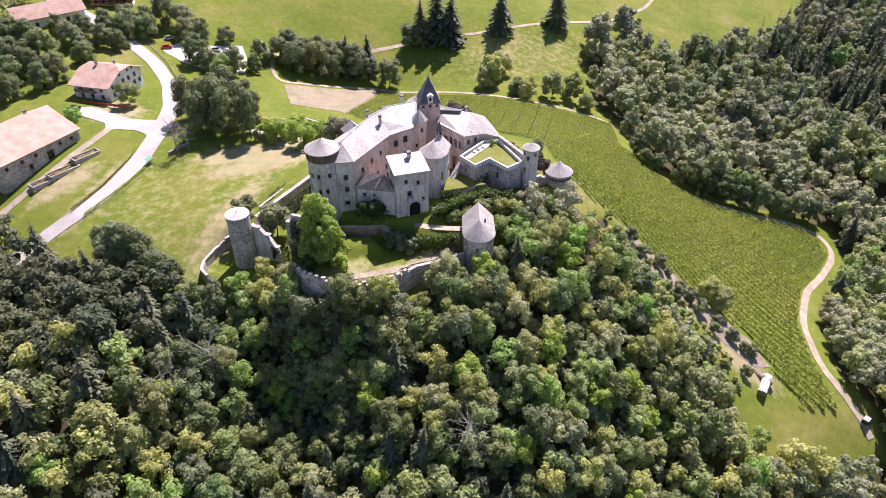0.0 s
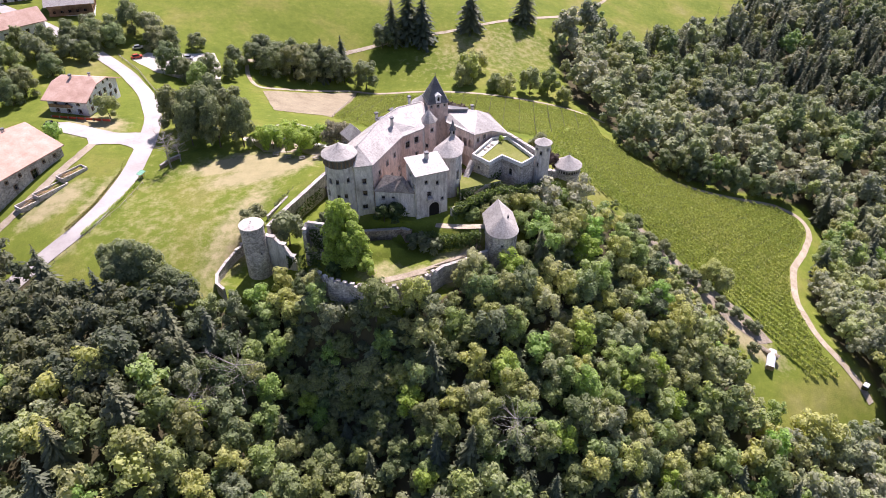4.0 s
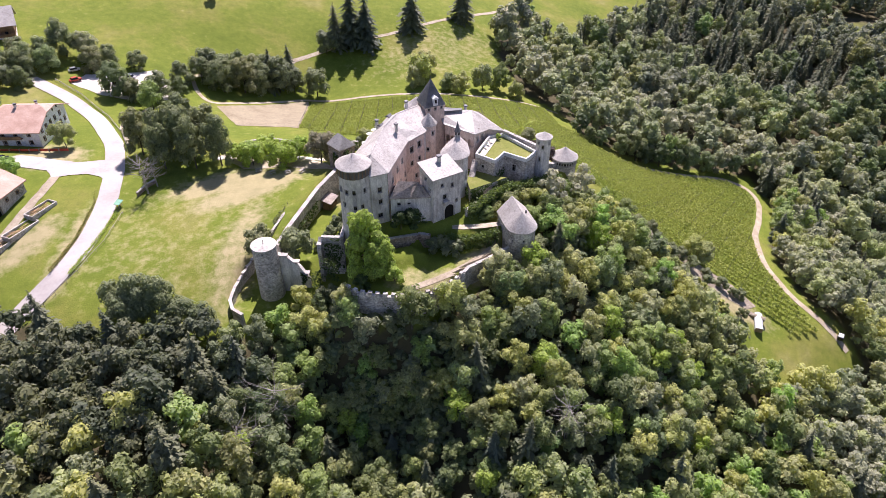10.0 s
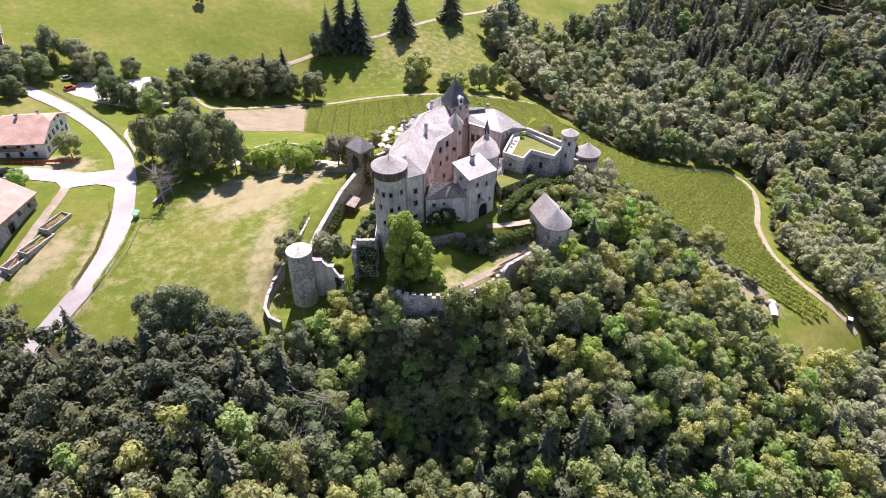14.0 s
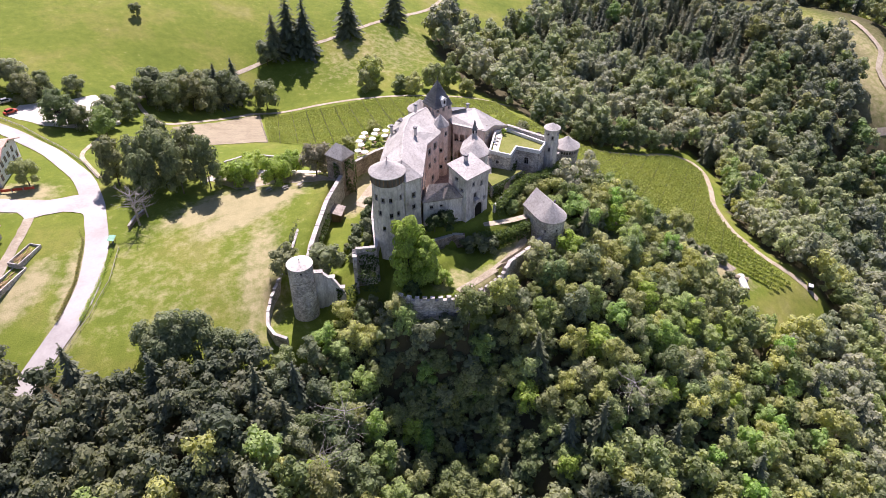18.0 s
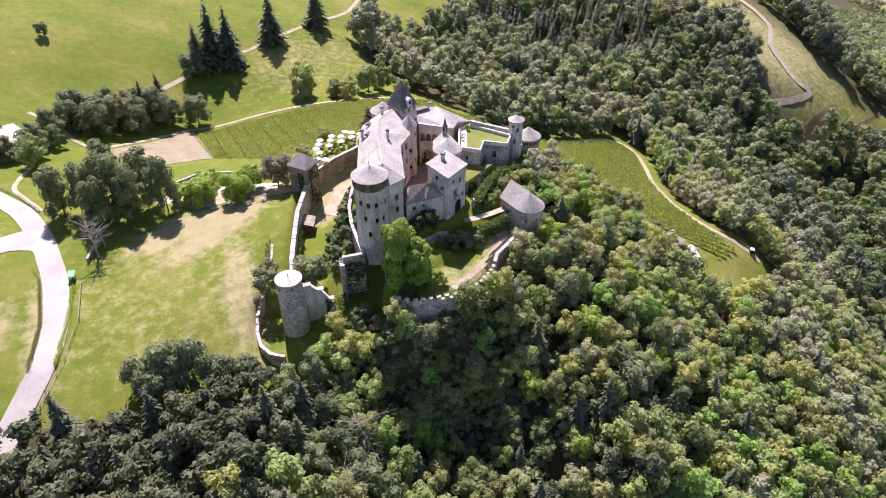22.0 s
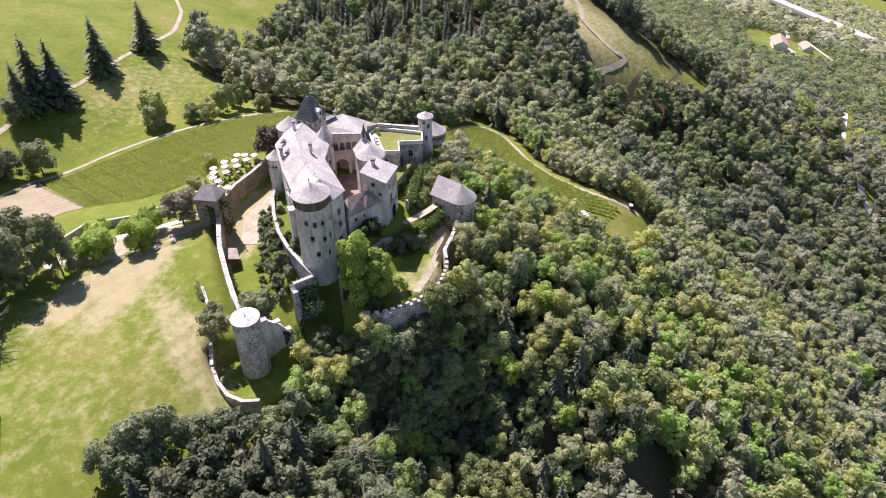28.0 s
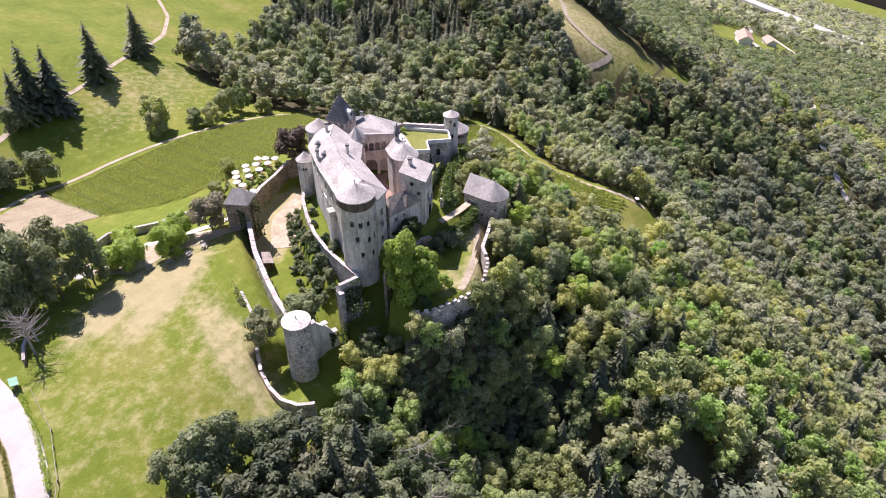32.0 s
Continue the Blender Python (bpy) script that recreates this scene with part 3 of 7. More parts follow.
def build_ground():
    xs = graded(-2500, 3600, -62, 40, 1.2, -150, 170, 3.0)
    ys = graded(-1500, 3000, -54, 38, 1.2, -130, 230, 3.0)
    gx, gy = np.meshgrid(xs, ys)
    gz = height(gx, gy)
    w, h = len(xs), len(ys)
    co = np.stack([gx, gy, gz], -1).reshape(-1, 3)
    i = np.arange(w * h).reshape(h, w)
    f = np.stack([i[:-1, :-1], i[:-1, 1:], i[1:, 1:], i[1:, :-1]], -1).reshape(-1, 4)
    me = bpy.data.meshes.new("ground")
    me.vertices.add(len(co))
    me.vertices.foreach_set("co", co.astype(np.float32).ravel())
    me.loops.add(f.size)
    me.loops.foreach_set("vertex_index", f.astype(np.int32).ravel())
    me.polygons.add(len(f))
    me.polygons.foreach_set("loop_start", np.arange(0, f.size, 4, dtype=np.int32))
    me.polygons.foreach_set("loop_total", np.full(len(f), 4, dtype=np.int32))
    me.polygons.foreach_set("use_smooth", np.ones(len(f), bool))
    x, y = co[:, 0], co[:, 1]
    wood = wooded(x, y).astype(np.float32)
    dry = np.zeros(len(co), np.float32)

    def spread(cx, cy, rx, ry, turn, amount):
        c, s = math.cos(radians(turn)), math.sin(radians(turn))
        u, v = ((x - cx) * c + (y - cy) * s) / rx, (-(x - cx) * s + (y - cy) * c) / ry
        np.maximum(dry, amount * np.clip(1.6 - np.hypot(u, v) * 1.2, 0, 1), out=dry)

    spread(-70, -2, 30, 30, 0, 0.17)
    spread(-55, -12, 6, 24, -20, 0.42)
    spread(-50, 14, 20, 6, 20, 0.65)
    spread(-58, 20, 16, 6, 10, 0.65)
    spread(-52, -6, 4, 15, -25, 0.3)
    spread(-108, 5, 12, 5, 50, 0.5)
    spread(-97, 0, 4, 20, -15, 0.5)
    spread(45, 150, 45, 22, 20, 0.22)
    spread(335, 90, 60, 70, 0, 0.4)
    spread(88, -34, 12, 5, -40, 0.6)
    spread(70, -18, 16, 3.5, -35, 1.0)
    spread(-20, 12, 5, 12, -50, 0.8)
    spread(-10, 18, 12, 5, 20, 1.0)
    spread(-108, 45, 10, 8, 0, 0.6)
    spread(-12, -46, 9, 4, 10, 0.4)
    spread(2, -40, 8, 4, 30, 0.5)
    spread(-17, -43, 6, 3, 10, 0.4)
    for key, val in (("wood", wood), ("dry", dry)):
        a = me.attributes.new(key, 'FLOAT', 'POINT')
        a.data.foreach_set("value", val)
    me.materials.append(M_GROUND)
    me.update(calc_edges=True)
    tagged(new("ground", me), "grassy hillside with mown lawns and woodland floor", "ground", kind="structure")


build_ground()


def ribbon(name, pts, width, material, label, category, off=0.14, kind="structure", rag=0.12):
    """A road or path laid on the ground along a line."""
    line = []
    for (ax, ay), (bx, by) in zip(pts, pts[1:]):
        k = max(1, int(math.dist((ax, ay), (bx, by)) / 2.0))
        line += [(ax + (bx - ax) * j / k, ay + (by - ay) * j / k) for j in range(k)]
    line.append(pts[-1])
    p = np.array(line)
    for _ in range(6):
        p[1:-1] = (p[:-2] + 2 * p[1:-1] + p[2:]) / 4
    t = np.gradient(p, axis=0)
    t /= np.linalg.norm(t, axis=1)[:, None]
    n = np.stack([-t[:, 1], t[:, 0]], 1)
    rows = []
    for s in (-1, -0.5, 0, 0.5, 1):
        wob = np.array([noise.noise((q[0] * 0.35, q[1] * 0.35, s * 3)) for q in p]) * rag * width if abs(s) == 1 else 0
        q = p + n * (s * width / 2 + wob)[..., None] if abs(s) == 1 else p + n * s * width / 2
        rows.append(np.c_[q, height(q[:, 0], q[:, 1]) + off])
    m = len(p)
    v = np.concatenate(rows)
    f = [(r * m + i, r * m + i + 1, (r + 1) * m + i + 1, (r + 1) * m + i) for r in range(4) for i in range(m - 1)]
    return tagged(new(name, mesh_of(name, v, [q[::-1] for q in f], material)), label, category, kind=kind)


def patch(name, poly, material, label, category, off=0.12, step=2.0, kind="structure"):
    """A piece of ground of another surface, laid on the land."""
    edge = []
    for (ax, ay), (bx, by) in zip(poly, poly[1:] + poly[:1]):
        k = max(1, int(math.dist((ax, ay), (bx, by)) / step))
        for j in range(k):
            x, y = ax + (bx - ax) * j / k, ay + (by - ay) * j / k
            edge.append((x + noise.noise((x * 0.4, y * 0.4, 1)) * 0.5, y + noise.noise((x * 0.4, y * 0.4, 7)) * 0.5))
    xs, ys = [p[0] for p in edge], [p[1] for p in edge]
    gx, gy = np.meshgrid(np.arange(min(xs), max(xs), step), np.arange(min(ys), max(ys), step))
    gx, gy = gx.ravel(), gy.ravel()
    keep = inside(gx, gy, edge) & (edge_distance(gx, gy, edge) > step * 0.4)
    co = [Vector(p) for p in edge] + [Vector((a, b)) for a, b in zip(gx[keep], gy[keep])]
    k = len(edge)
    from mathutils import geometry
    v, _, f, *_ = geometry.delaunay_2d_cdt(co, [(i, (i + 1) % k) for i in range(k)], [list(range(k))], 1, 1e-4)
    v = np.array([(p.x, p.y) for p in v])
    return tagged(new(name, mesh_of(name, np.c_[v, height(v[:, 0], v[:, 1]) + off], f, material)), label, category, kind=kind)


ROAD = [(-130, -45), (-112, -24), (-98, -8.4), (-93.3, 1.5), (-90.2, 16.8), (-89.4, 34.6), (-91.2, 51.3), (-99.5, 74.2), (-110.5, 91.5), (-122, 103), (-150, 125), (-190, 150)]
ribbon("road", ROAD, 5.6, M_ASPHALT, "pale sunlit village road curving past the lawn", "road", 0.2, rag=0.02)
patch("junction", [(-91, 27), (-86.8, 33), (-88, 44), (-92.5, 41), (-101, 40), (-117, 47), (-124, 46), (-122, 42), (-108, 36), (-106, 32), (-97, 33), (-93, 31)], M_ASPHALT, "pale gravelled yard entrance off the road", "road", 0.16)
ribbon("farm_track", [(-105, 33), (-107, 25), (-111.5, 15), (-118, 2), (-126, -12)], 2.4, M_DIRT, "pale earth track along the barn", "path")
patch("car_park", [(-101, 96), (-86, 92), (-78, 98), (-80, 112), (-84, 122), (-95, 116), (-108, 112), (-112, 104)], M_GRAVEL, "bright gravel car park between trees", "car park", 0.15)
ribbon("footpath", [(-87, 50), (-92, 70), (-84, 88)], 1.4, M_DIRT, "narrow pale footpath in the grass", "path")
ribbon("field_path", [(-78, 130), (-71.2, 122), (-69, 108), (-64, 98), (-48, 107), (-26.7, 123.5), (0, 117), (20, 110), (43, 103), (71, 98.5), (82, 92)], 1.7, M_DIRT, "pale earth path round the fields", "path")
ribbon("meadow_path", [(-71, 122), (-58, 130), (-40, 142), (-20, 152), (-3, 159), (27, 165.5), (58, 179), (99, 211), (125, 240), (150, 285)], 2.0, M_DIRT, "pale gravel path across the meadow", "path")
ribbon("vineyard_path", [(92, 54), (101.5, 51.5), (122, 48.5), (143, 48), (152, 42), (150, 32), (137, 16), (125.4, 4.4), (116, -13), (113.5, -31), (117.6, -43), (121, -51)], 2.3, M_DIRT, "pale earth track along the vineyard's edge", "path")
patch("brown_field", [(-58.5, 86), (-54.4, 72), (-36.5, 72), (-33, 70), (-25, 121), (-30, 119), (-46, 105.5), (-62, 96)], M_FIELD, "mown brown field behind the castle", "field")
patch("scrub_bank", [(58, -9), (64, -10.5), (80, -15.5), (93, -25.5), (97, -34), (92, -35), (85, -31), (75, -23.5), (62, -18), (56, -13)], M_SCRUB, "bare brown bank below the vineyard", "bank", 0.12)
patch("castle_lane", [(-14, 17), (0, 21), (3.5, 19.5), (-3, 14.5), (-9, 12), (-14, 8), (-18, 3), (-20.5, 4), (-23, 8), (-19, 12)], M_DIRT, "sandy lane inside the curtain wall", "path", 0.1, 1.2)
patch("picnic_ground", [(-52, 26), (-40, 24), (-30, 18), (-25, 14), (-27, 20), (-33, 30), (-42, 36), (-52, 40), (-60, 38)], M_DIRT, "trodden gravel under the trees", "path", 0.1, 1.5)
ribbon("approach_path", [(-60, 36), (-50, 36), (-38, 33), (-28, 26), (-21, 22)], 2.4, M_GRAVEL, "pale gravel path to the castle gate", "path")
ribbon("garden_walk", [(-3, -31.5), (0, -33), (5, -33.4), (9, -33.3)], 1.9, M_DIRT, "pale walk from the gate tower", "path", 0.12)
ribbon("garden_path", [(8, -35), (4, -39), (-2, -42), (-9, -45), (-18, -47)], 1.8, M_DIRT, "trodden grass path behind the battlements", "path", 0.12)
ribbon("hill_track", [(372, 130), (364, 108), (358, 95), (338, 82), (332, 73), (325, 55), (327, 47), (333, 43), (326, 42), (315, 45), (304, 50)], 3.4, M_DIRT, "pale track over the hill pasture", "path", 0.3)

# ---- foliage ----


def cards_on_lobes(rng, lobes, per, size, flat=0.33, up=0.4):
    """Loose leaf clumps on the skin of a crown made of lobes (x, y, z, radius); none inside another lobe."""
    L = np.array(lobes)
    out = []
    for i, (x, y, z, r) in enumerate(lobes):
        k = max(6, int(per * r * r))
        d = rng.normal(size=(k, 3))
        d[:, 2] += up
        d /= np.linalg.norm(d, axis=1)[:, None]
        d = d[d[:, 2] > -0.6]
        c = np.array([x, y, z]) + d * (r * rng.uniform(0.9, 1.05, (len(d), 1)))
        gap = np.linalg.norm(c[:, None] - L[None, :, :3], axis=2) / L[None, :, 3]
        gap[:, i] = 9
        keep = gap.min(1) > 0.86
        d, c = d[keep], c[keep]
        k = len(d)
        if k == 0:
            continue
        nn = d + rng.normal(scale=flat, size=(k, 3)) + np.array([0.03, 0.1, 0.45])
        nn /= np.linalg.norm(nn, axis=1)[:, None]
        a = np.cross(nn, rng.normal(size=(k, 3)))
        a /= np.linalg.norm(a, axis=1)[:, None] + 1e-9
        b = np.cross(nn, a)
        s = rng.uniform(0.55, 1.3, (k, 1)) * size * 0.62
        w = rng.uniform(0.65, 1.05, (k, 1))
        out.append(np.stack([c + a * s * 1.15, c - a * s * 0.55 + b * s * w + nn * s * 0.2, c - a * s * 0.55 - b * s * w - nn * s * 0.1], 1))
    return np.concatenate(out)


BOX = np.array([[(-1, -1, 1), (1, -1, 1), (1, 1, 1), (-1, 1, 1)], [(-1, -1, -1), (1, -1, -1), (1, -1, 1), (-1, -1, 1)], [(1, -1, -1), (1, 1, -1), (1, 1, 1), (1, -1, 1)],
                [(1, 1, -1), (-1, 1, -1), (-1, 1, 1), (1, 1, 1)], [(-1, 1, -1), (-1, -1, -1), (-1, -1, 1), (-1, 1, 1)]], float) * 0.62


def cores(rng, lobes, k=0.78):
    """Blunt inner masses that close a crown to the light."""
    out = []
    for x, y, z, r in lobes:
        m = Matrix.Rotation(rng.uniform(0, 6.28), 3, 'Z') @ Matrix.Rotation(rng.uniform(-0.5, 0.5), 3, 'X')
        out.append((BOX * r * k) @ np.array(m) + np.array([x, y, z]))
    return split_quads(np.concatenate(out))


def broad_crown(seed, tall, radius, lobes_n=11, per=17, size=0.75, low=0.3, clumps=0, close=0.4):
    """A crown of uneven lobes: widest at mid height, rounded above, ragged below."""
    rng = np.random.default_rng(seed)
    lobes = [(0, 0, tall * 0.66, radius * 0.62)]
    for i in range(lobes_n):
        a = i * 2.4 + rng.uniform(-0.5, 0.5)
        s = low + (0.9 - low) * ((i + 0.5) / lobes_n) ** 0.85 + rng.uniform(-0.05, 0.05)
        t = (s - low) / (1 - low)
        spread = radius * 0.74 * math.sqrt(max(0.03, 1 - (1.75 * t - 0.55) ** 2 * 0.62)) * rng.uniform(0.7, 1.12)
        spread *= 1 if t < 0.7 else (1 - t) / 0.3 * 0.8 + 0.2
        lobes.append((spread * math.cos(a), spread * math.sin(a), tall * s, radius * rng.uniform(0.3, 0.5) * (1.1 - 0.25 * t)))
    skin = list(lobes)
    if clumps:
        for x, y, z, r in lobes:
            for _ in range(clumps):
                d = rng.normal(size=3) + np.array([x, y, 0]) / (radius * 0.7) + np.array([0, 0, 0.5])
                d /= np.linalg.norm(d)
                q = r * rng.uniform(0.34, 0.55)
                skin.append((x + d[0] * r * 0.76, y + d[1] * r * 0.76, z + d[2] * r * 0.76, q))
    return cards_on_lobes(rng, skin, per, size), (cores(rng, lobes if per > 5 else lobes[:4], close) if per > 3 else None)


def conifer_crown(seed, tall, radius, tiers=24, dense=1.0, bare=0.08):
    """Drooping sprays in uneven tiers, ragged at the edge."""
    rng = np.random.default_rng(seed)
    out = []
    for i in range(tiers):
        s = i / (tiers - 1)
        z = tall * (bare + (0.99 - bare) * s)
        r = radius * (1 - s) ** 0.72 * rng.uniform(0.8, 1.08) + 0.2
        k = int((6 + 13 * (1 - s)) * dense)
        a = rng.uniform(0, 6.28) + np.arange(k) * 6.283 / k + rng.normal(scale=0.25, size=k)
        rr = r * rng.uniform(0.55, 1.12, k)
        zz = z + rng.normal(scale=tall * 0.012, size=k)
        dirs = np.stack([np.cos(a), np.sin(a), np.zeros(k)], 1)
        side = np.stack([-np.sin(a), np.cos(a), np.zeros(k)], 1)
        for q0, q1, wide in ((0.0, 0.5, 0.24), (0.34, 0.76, 0.2), (0.6, 1.05, 0.15)):
            w = (rr * wide + 0.12)[:, None] * side
            p0 = dirs * (rr * q0)[:, None] + np.array([0, 0, 1.0]) * (zz - rr * q0 * 0.3)[:, None]
            p1 = dirs * (rr * q1)[:, None] + np.array([0, 0, 1.0]) * (zz - rr * q1 * (0.3 + 0.12 * q1))[:, None]
            lean = rng.normal(scale=0.16, size=(k, 3)) * np.array([1, 1, 1.4])
            out.append(np.stack([p0 + w * 0.55, p0 - w * 0.55, p1 - w * rng.uniform(0.3, 0.7, (k, 1)) + lean, p1 + w * rng.uniform(0.3, 0.7, (k, 1)) + lean * 0.4], 1))
    return split_quads(np.concatenate(out)), None


def trunk_mesh(tall, r, limbs, seed, name="trunk", material=None, bend=0.3):
    rnd = random.Random(seed)
    verts, faces = [], []

    def tube(p, q, ra, rb):
        d = (q - p).normalized()
        a = d.orthogonal().normalized()
        b = d.cross(a)
        k = len(verts)
        for c, rad in ((p, ra), (q, rb)):
            for i in range(6):
                t = i * math.pi / 3
                verts.append(tuple(c + (a * math.cos(t) + b * math.sin(t)) * rad))
        for i in range(6):
            faces.append((k + i, k + (i + 1) % 6, k + 6 + (i + 1) % 6, k + 6 + i))

    p = Vector((0, 0, -0.6))
    steps = 4
    for i in range(steps):
        q = Vector((rnd.uniform(-bend, bend) * (i + 1) * 0.4, rnd.uniform(-bend, bend) * (i + 1) * 0.4, tall * (i + 1) / steps))
        tube(p, q, r * (1 - 0.22 * i), r * (1 - 0.22 * (i + 1)))
        if i >= 1:
            for _ in range(limbs):
                a = rnd.uniform(0, 6.28)
                ln = tall * rnd.uniform(0.2, 0.4)
                e = q + Vector((math.cos(a) * ln, math.sin(a) * ln, ln * rnd.uniform(0.3, 0.8)))
                tube(q, e, r * 0.35, r * 0.12)
                for _ in range(2):
                    b = a + rnd.uniform(-0.9, 0.9)
                    tube(e, e + Vector((math.cos(b), math.sin(b), rnd.uniform(0.1, 0.9))) * ln * 0.5, r * 0.12, r * 0.04)
        p = q
    return mesh_of(name, verts, faces, material or M_BARK)


def crown_mesh(data, material, tint=None):
    cards, core = data
    q = cards if core is None else np.concatenate([cards, core])
    return quads_mesh("crown", q, material, None if tint is None else np.full(len(q), tint))


BROAD = [broad_crown(s, 13.0, 4.4, 13 + s % 4, 52, 0.46, 0.2, 4, 0.8) for s in range(8)]
WOODLAND = [broad_crown(80 + s, 11.0 + 0.5 * (s % 4), 3.0 + 0.2 * (s % 3), 9 + s % 3, 58, 0.42, 0.26 + 0.05 * (s % 3), 4, 0.78) for s in range(10)]
BROAD_SMALL = [broad_crown(20 + s, 8.0, 3.3, 11, 60, 0.42, 0.22, 3, 0.85) for s in range(4)]
CONIFER = [conifer_crown(40 + s, 18.0, 4.4) for s in range(4)]
SHRUB = [broad_crown(60 + s, 3.2, 1.9, 7, 110, 0.32, 0.15, 0, 0.88) for s in range(3)]
LIME = [broad_crown(230 + s, 13.0, 3.7, 17, 95, 0.42, 0.14, 5, 0.94) for s in range(2)]
SHRUB_LIGHT = [broad_crown(70 + s, 3.4, 1.9, 5, 26, 0.5, 0.15, 0, 0.88) for s in range(3)]
PROTO = {}


def plant(kind, x, y, scale=1.0, name=None, label=None, category="tree", group="", z=None, squash=1.0, leaf=None):
    """One tree or bush as a thing of its own: trunk and crown."""
    kinds = {"broad": (BROAD, L_OLIVE, 7.0, 0.28), "dark": (BROAD, L_DARK, 7.0, 0.3), "fresh": (LIME, L_FRESH, 7.0, 0.35), "small": (BROAD_SMALL, L_OLIVE, 4.5, 0.18),
             "smalldark": (BROAD_SMALL, L_DARK, 4.5, 0.18), "orchard": (BROAD_SMALL, L_FRESH, 4.0, 0.18), "spruce": (CONIFER, L_CONIFER, 17.0, 0.3), "shrub": (SHRUB, L_DARK, 1.6, 0.1),
             "bush": (SHRUB, L_FRESH, 1.6, 0.1), "ivybush": (SHRUB, L_IVY, 1.6, 0.1), "copper": (BROAD_SMALL, L_PURPLE, 4.5, 0.2), "cool": (BROAD, L_WOOD, 7.0, 0.28), "wood_olive": (WOODLAND, L_OLIVE, 6.5, 0.2), "wood_dark": (WOODLAND, L_DARK, 6.5, 0.2), "wood_cool": (WOODLAND, L_WOOD, 6.5, 0.2), "wood_fresh": (WOODLAND, L_FRESH, 6.5, 0.2), "grey": (BROAD_SMALL, L_GREY, 4.5, 0.2)}
    pool, mat, th, tr = kinds[kind]
    i = random.randrange(len(pool))
    key = (kind, i)
    if key not in PROTO:
        PROTO[key] = (crown_mesh(pool[i], mat), trunk_mesh(th, tr, 2 if kind != "spruce" else 0, i + 5))
    crown, trunk = PROTO[key]
    names = {"spruce": "spruce_tree", "shrub": "shrub", "bush": "shrub", "ivybush": "shrub", "orchard": "fruit_tree"}
    labels = {"spruce": "dark green spruce with drooping branches", "shrub": "rounded dark green garden shrub", "bush": "rounded bright green garden shrub", "ivybush": "dark green shrub against the castle wall",
              "orchard": "small bright green tree beside the lawn", "broad": "broadleaf tree with an uneven olive green crown", "wood_olive": "slim broadleaf tree with an olive green crown", "wood_dark": "slim broadleaf tree with a dark green crown", "wood_cool": "slim broadleaf tree with a cool green crown", "wood_fresh": "slim broadleaf tree with a bright green crown", "dark": "large dark green broadleaf tree", "cool": "broadleaf tree with a cool green crown", "fresh": "tall bright green lime tree at the garden wall",
              "small": "small olive green broadleaf tree", "smalldark": "small dark green broadleaf tree", "copper": "small tree with dark purple foliage", "grey": "pale half-bare tree with thin grey foliage"}
    ob = new(name or names.get(kind, "broadleaf_tree"))
    s = scale * random.uniform(0.9, 1.1)
    ob.matrix_basis = pose(x, y, at_ground(x, y) if z is None else z, random.uniform(-3, 3), random.uniform(-3, 3), random.uniform(0, 360)) @ Matrix.Diagonal((s, s, s * squash * random.uniform(0.92, 1.08), 1))
    tagged(ob, label or labels[kind], "bush" if kind in ("shrub", "bush", "ivybush") else category, group)
    part("trunk", trunk, None, ob)
    part("crown", crown, None, ob)
    return ob


def scatter(x0, x1, y0, y1, step, test, seed):
    rng = np.random.default_rng(seed)
    gx, gy = np.meshgrid(np.arange(x0, x1, step), np.arange(y0, y1, step))
    gx = gx + rng.uniform(-0.45, 0.45, gx.shape) * step + (np.arange(gx.shape[0]) % 2)[:, None] * step / 2
    gy = gy + rng.uniform(-0.45, 0.45, gy.shape) * step
    gx, gy = gx.ravel(), gy.ravel()
    keep = test(gx, gy)
    return gx[keep], gy[keep], rng


def stand(name, xs, ys, rng, crowns, scale, material, label, tilt=0.06, category="woodland", size=None, spread=(0.8, 1.22)):
    """Many trees joined into one mesh, for woods that nobody could count."""
    zs = height(xs, ys)
    out, tint = [], []
    for x, y, z in zip(xs, ys, zs):
        c, core = crowns[rng.integers(len(crowns))]
        q = c if core is None else np.concatenate([c, core])
        a = rng.uniform(0, 6.28)
        s = scale * rng.uniform(*spread) * (size(x, y) if size else 1.0)
        m = np.array([[math.cos(a), -math.sin(a), 0], [math.sin(a), math.cos(a), 0], [rng.normal(0, tilt), rng.normal(0, tilt), rng.uniform(0.9, 1.12)]]) * s
        out.append((q.reshape(-1, 3) @ m.T + np.array([x, y, z - 0.4])).reshape(-1, 3, 3))
        tint.append(np.full(len(q), rng.normal(0, 0.24) + 0.6 * noise.noise((x * 0.02, y * 0.02, 9)) + 0.5))
    me = quads_mesh(name, np.concatenate(out), material, np.concatenate(tint))
    return tagged(new(name, me), label, category, kind="stuff")


# the wood below the castle: single trees on the slope in front of it, the rest as one stand
def slope_near(x, y):
    return (x > -62) & (x < 60) & (y > -84) & (y < -30)


def seen_wood(x, y):
    return wooded(x, y) & ((y > -98) | (x > 5)) & (x + y > -185)


def back_wood(x, y):
    return wooded(x, y) & ~seen_wood(x, y)


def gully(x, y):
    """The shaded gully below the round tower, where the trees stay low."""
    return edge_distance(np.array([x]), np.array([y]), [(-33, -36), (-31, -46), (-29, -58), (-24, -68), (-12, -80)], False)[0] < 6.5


def edge_size(x, y):
    """Trees shrink towards the open bank below the vineyard."""
    d = edge_distance(np.array([x]), np.array([y]), [(56, -11), (66, -17), (77, -25), (88, -36), (90, -46)], False)[0]
    return min(1.0, max(0.3, (d - 3) / 15))


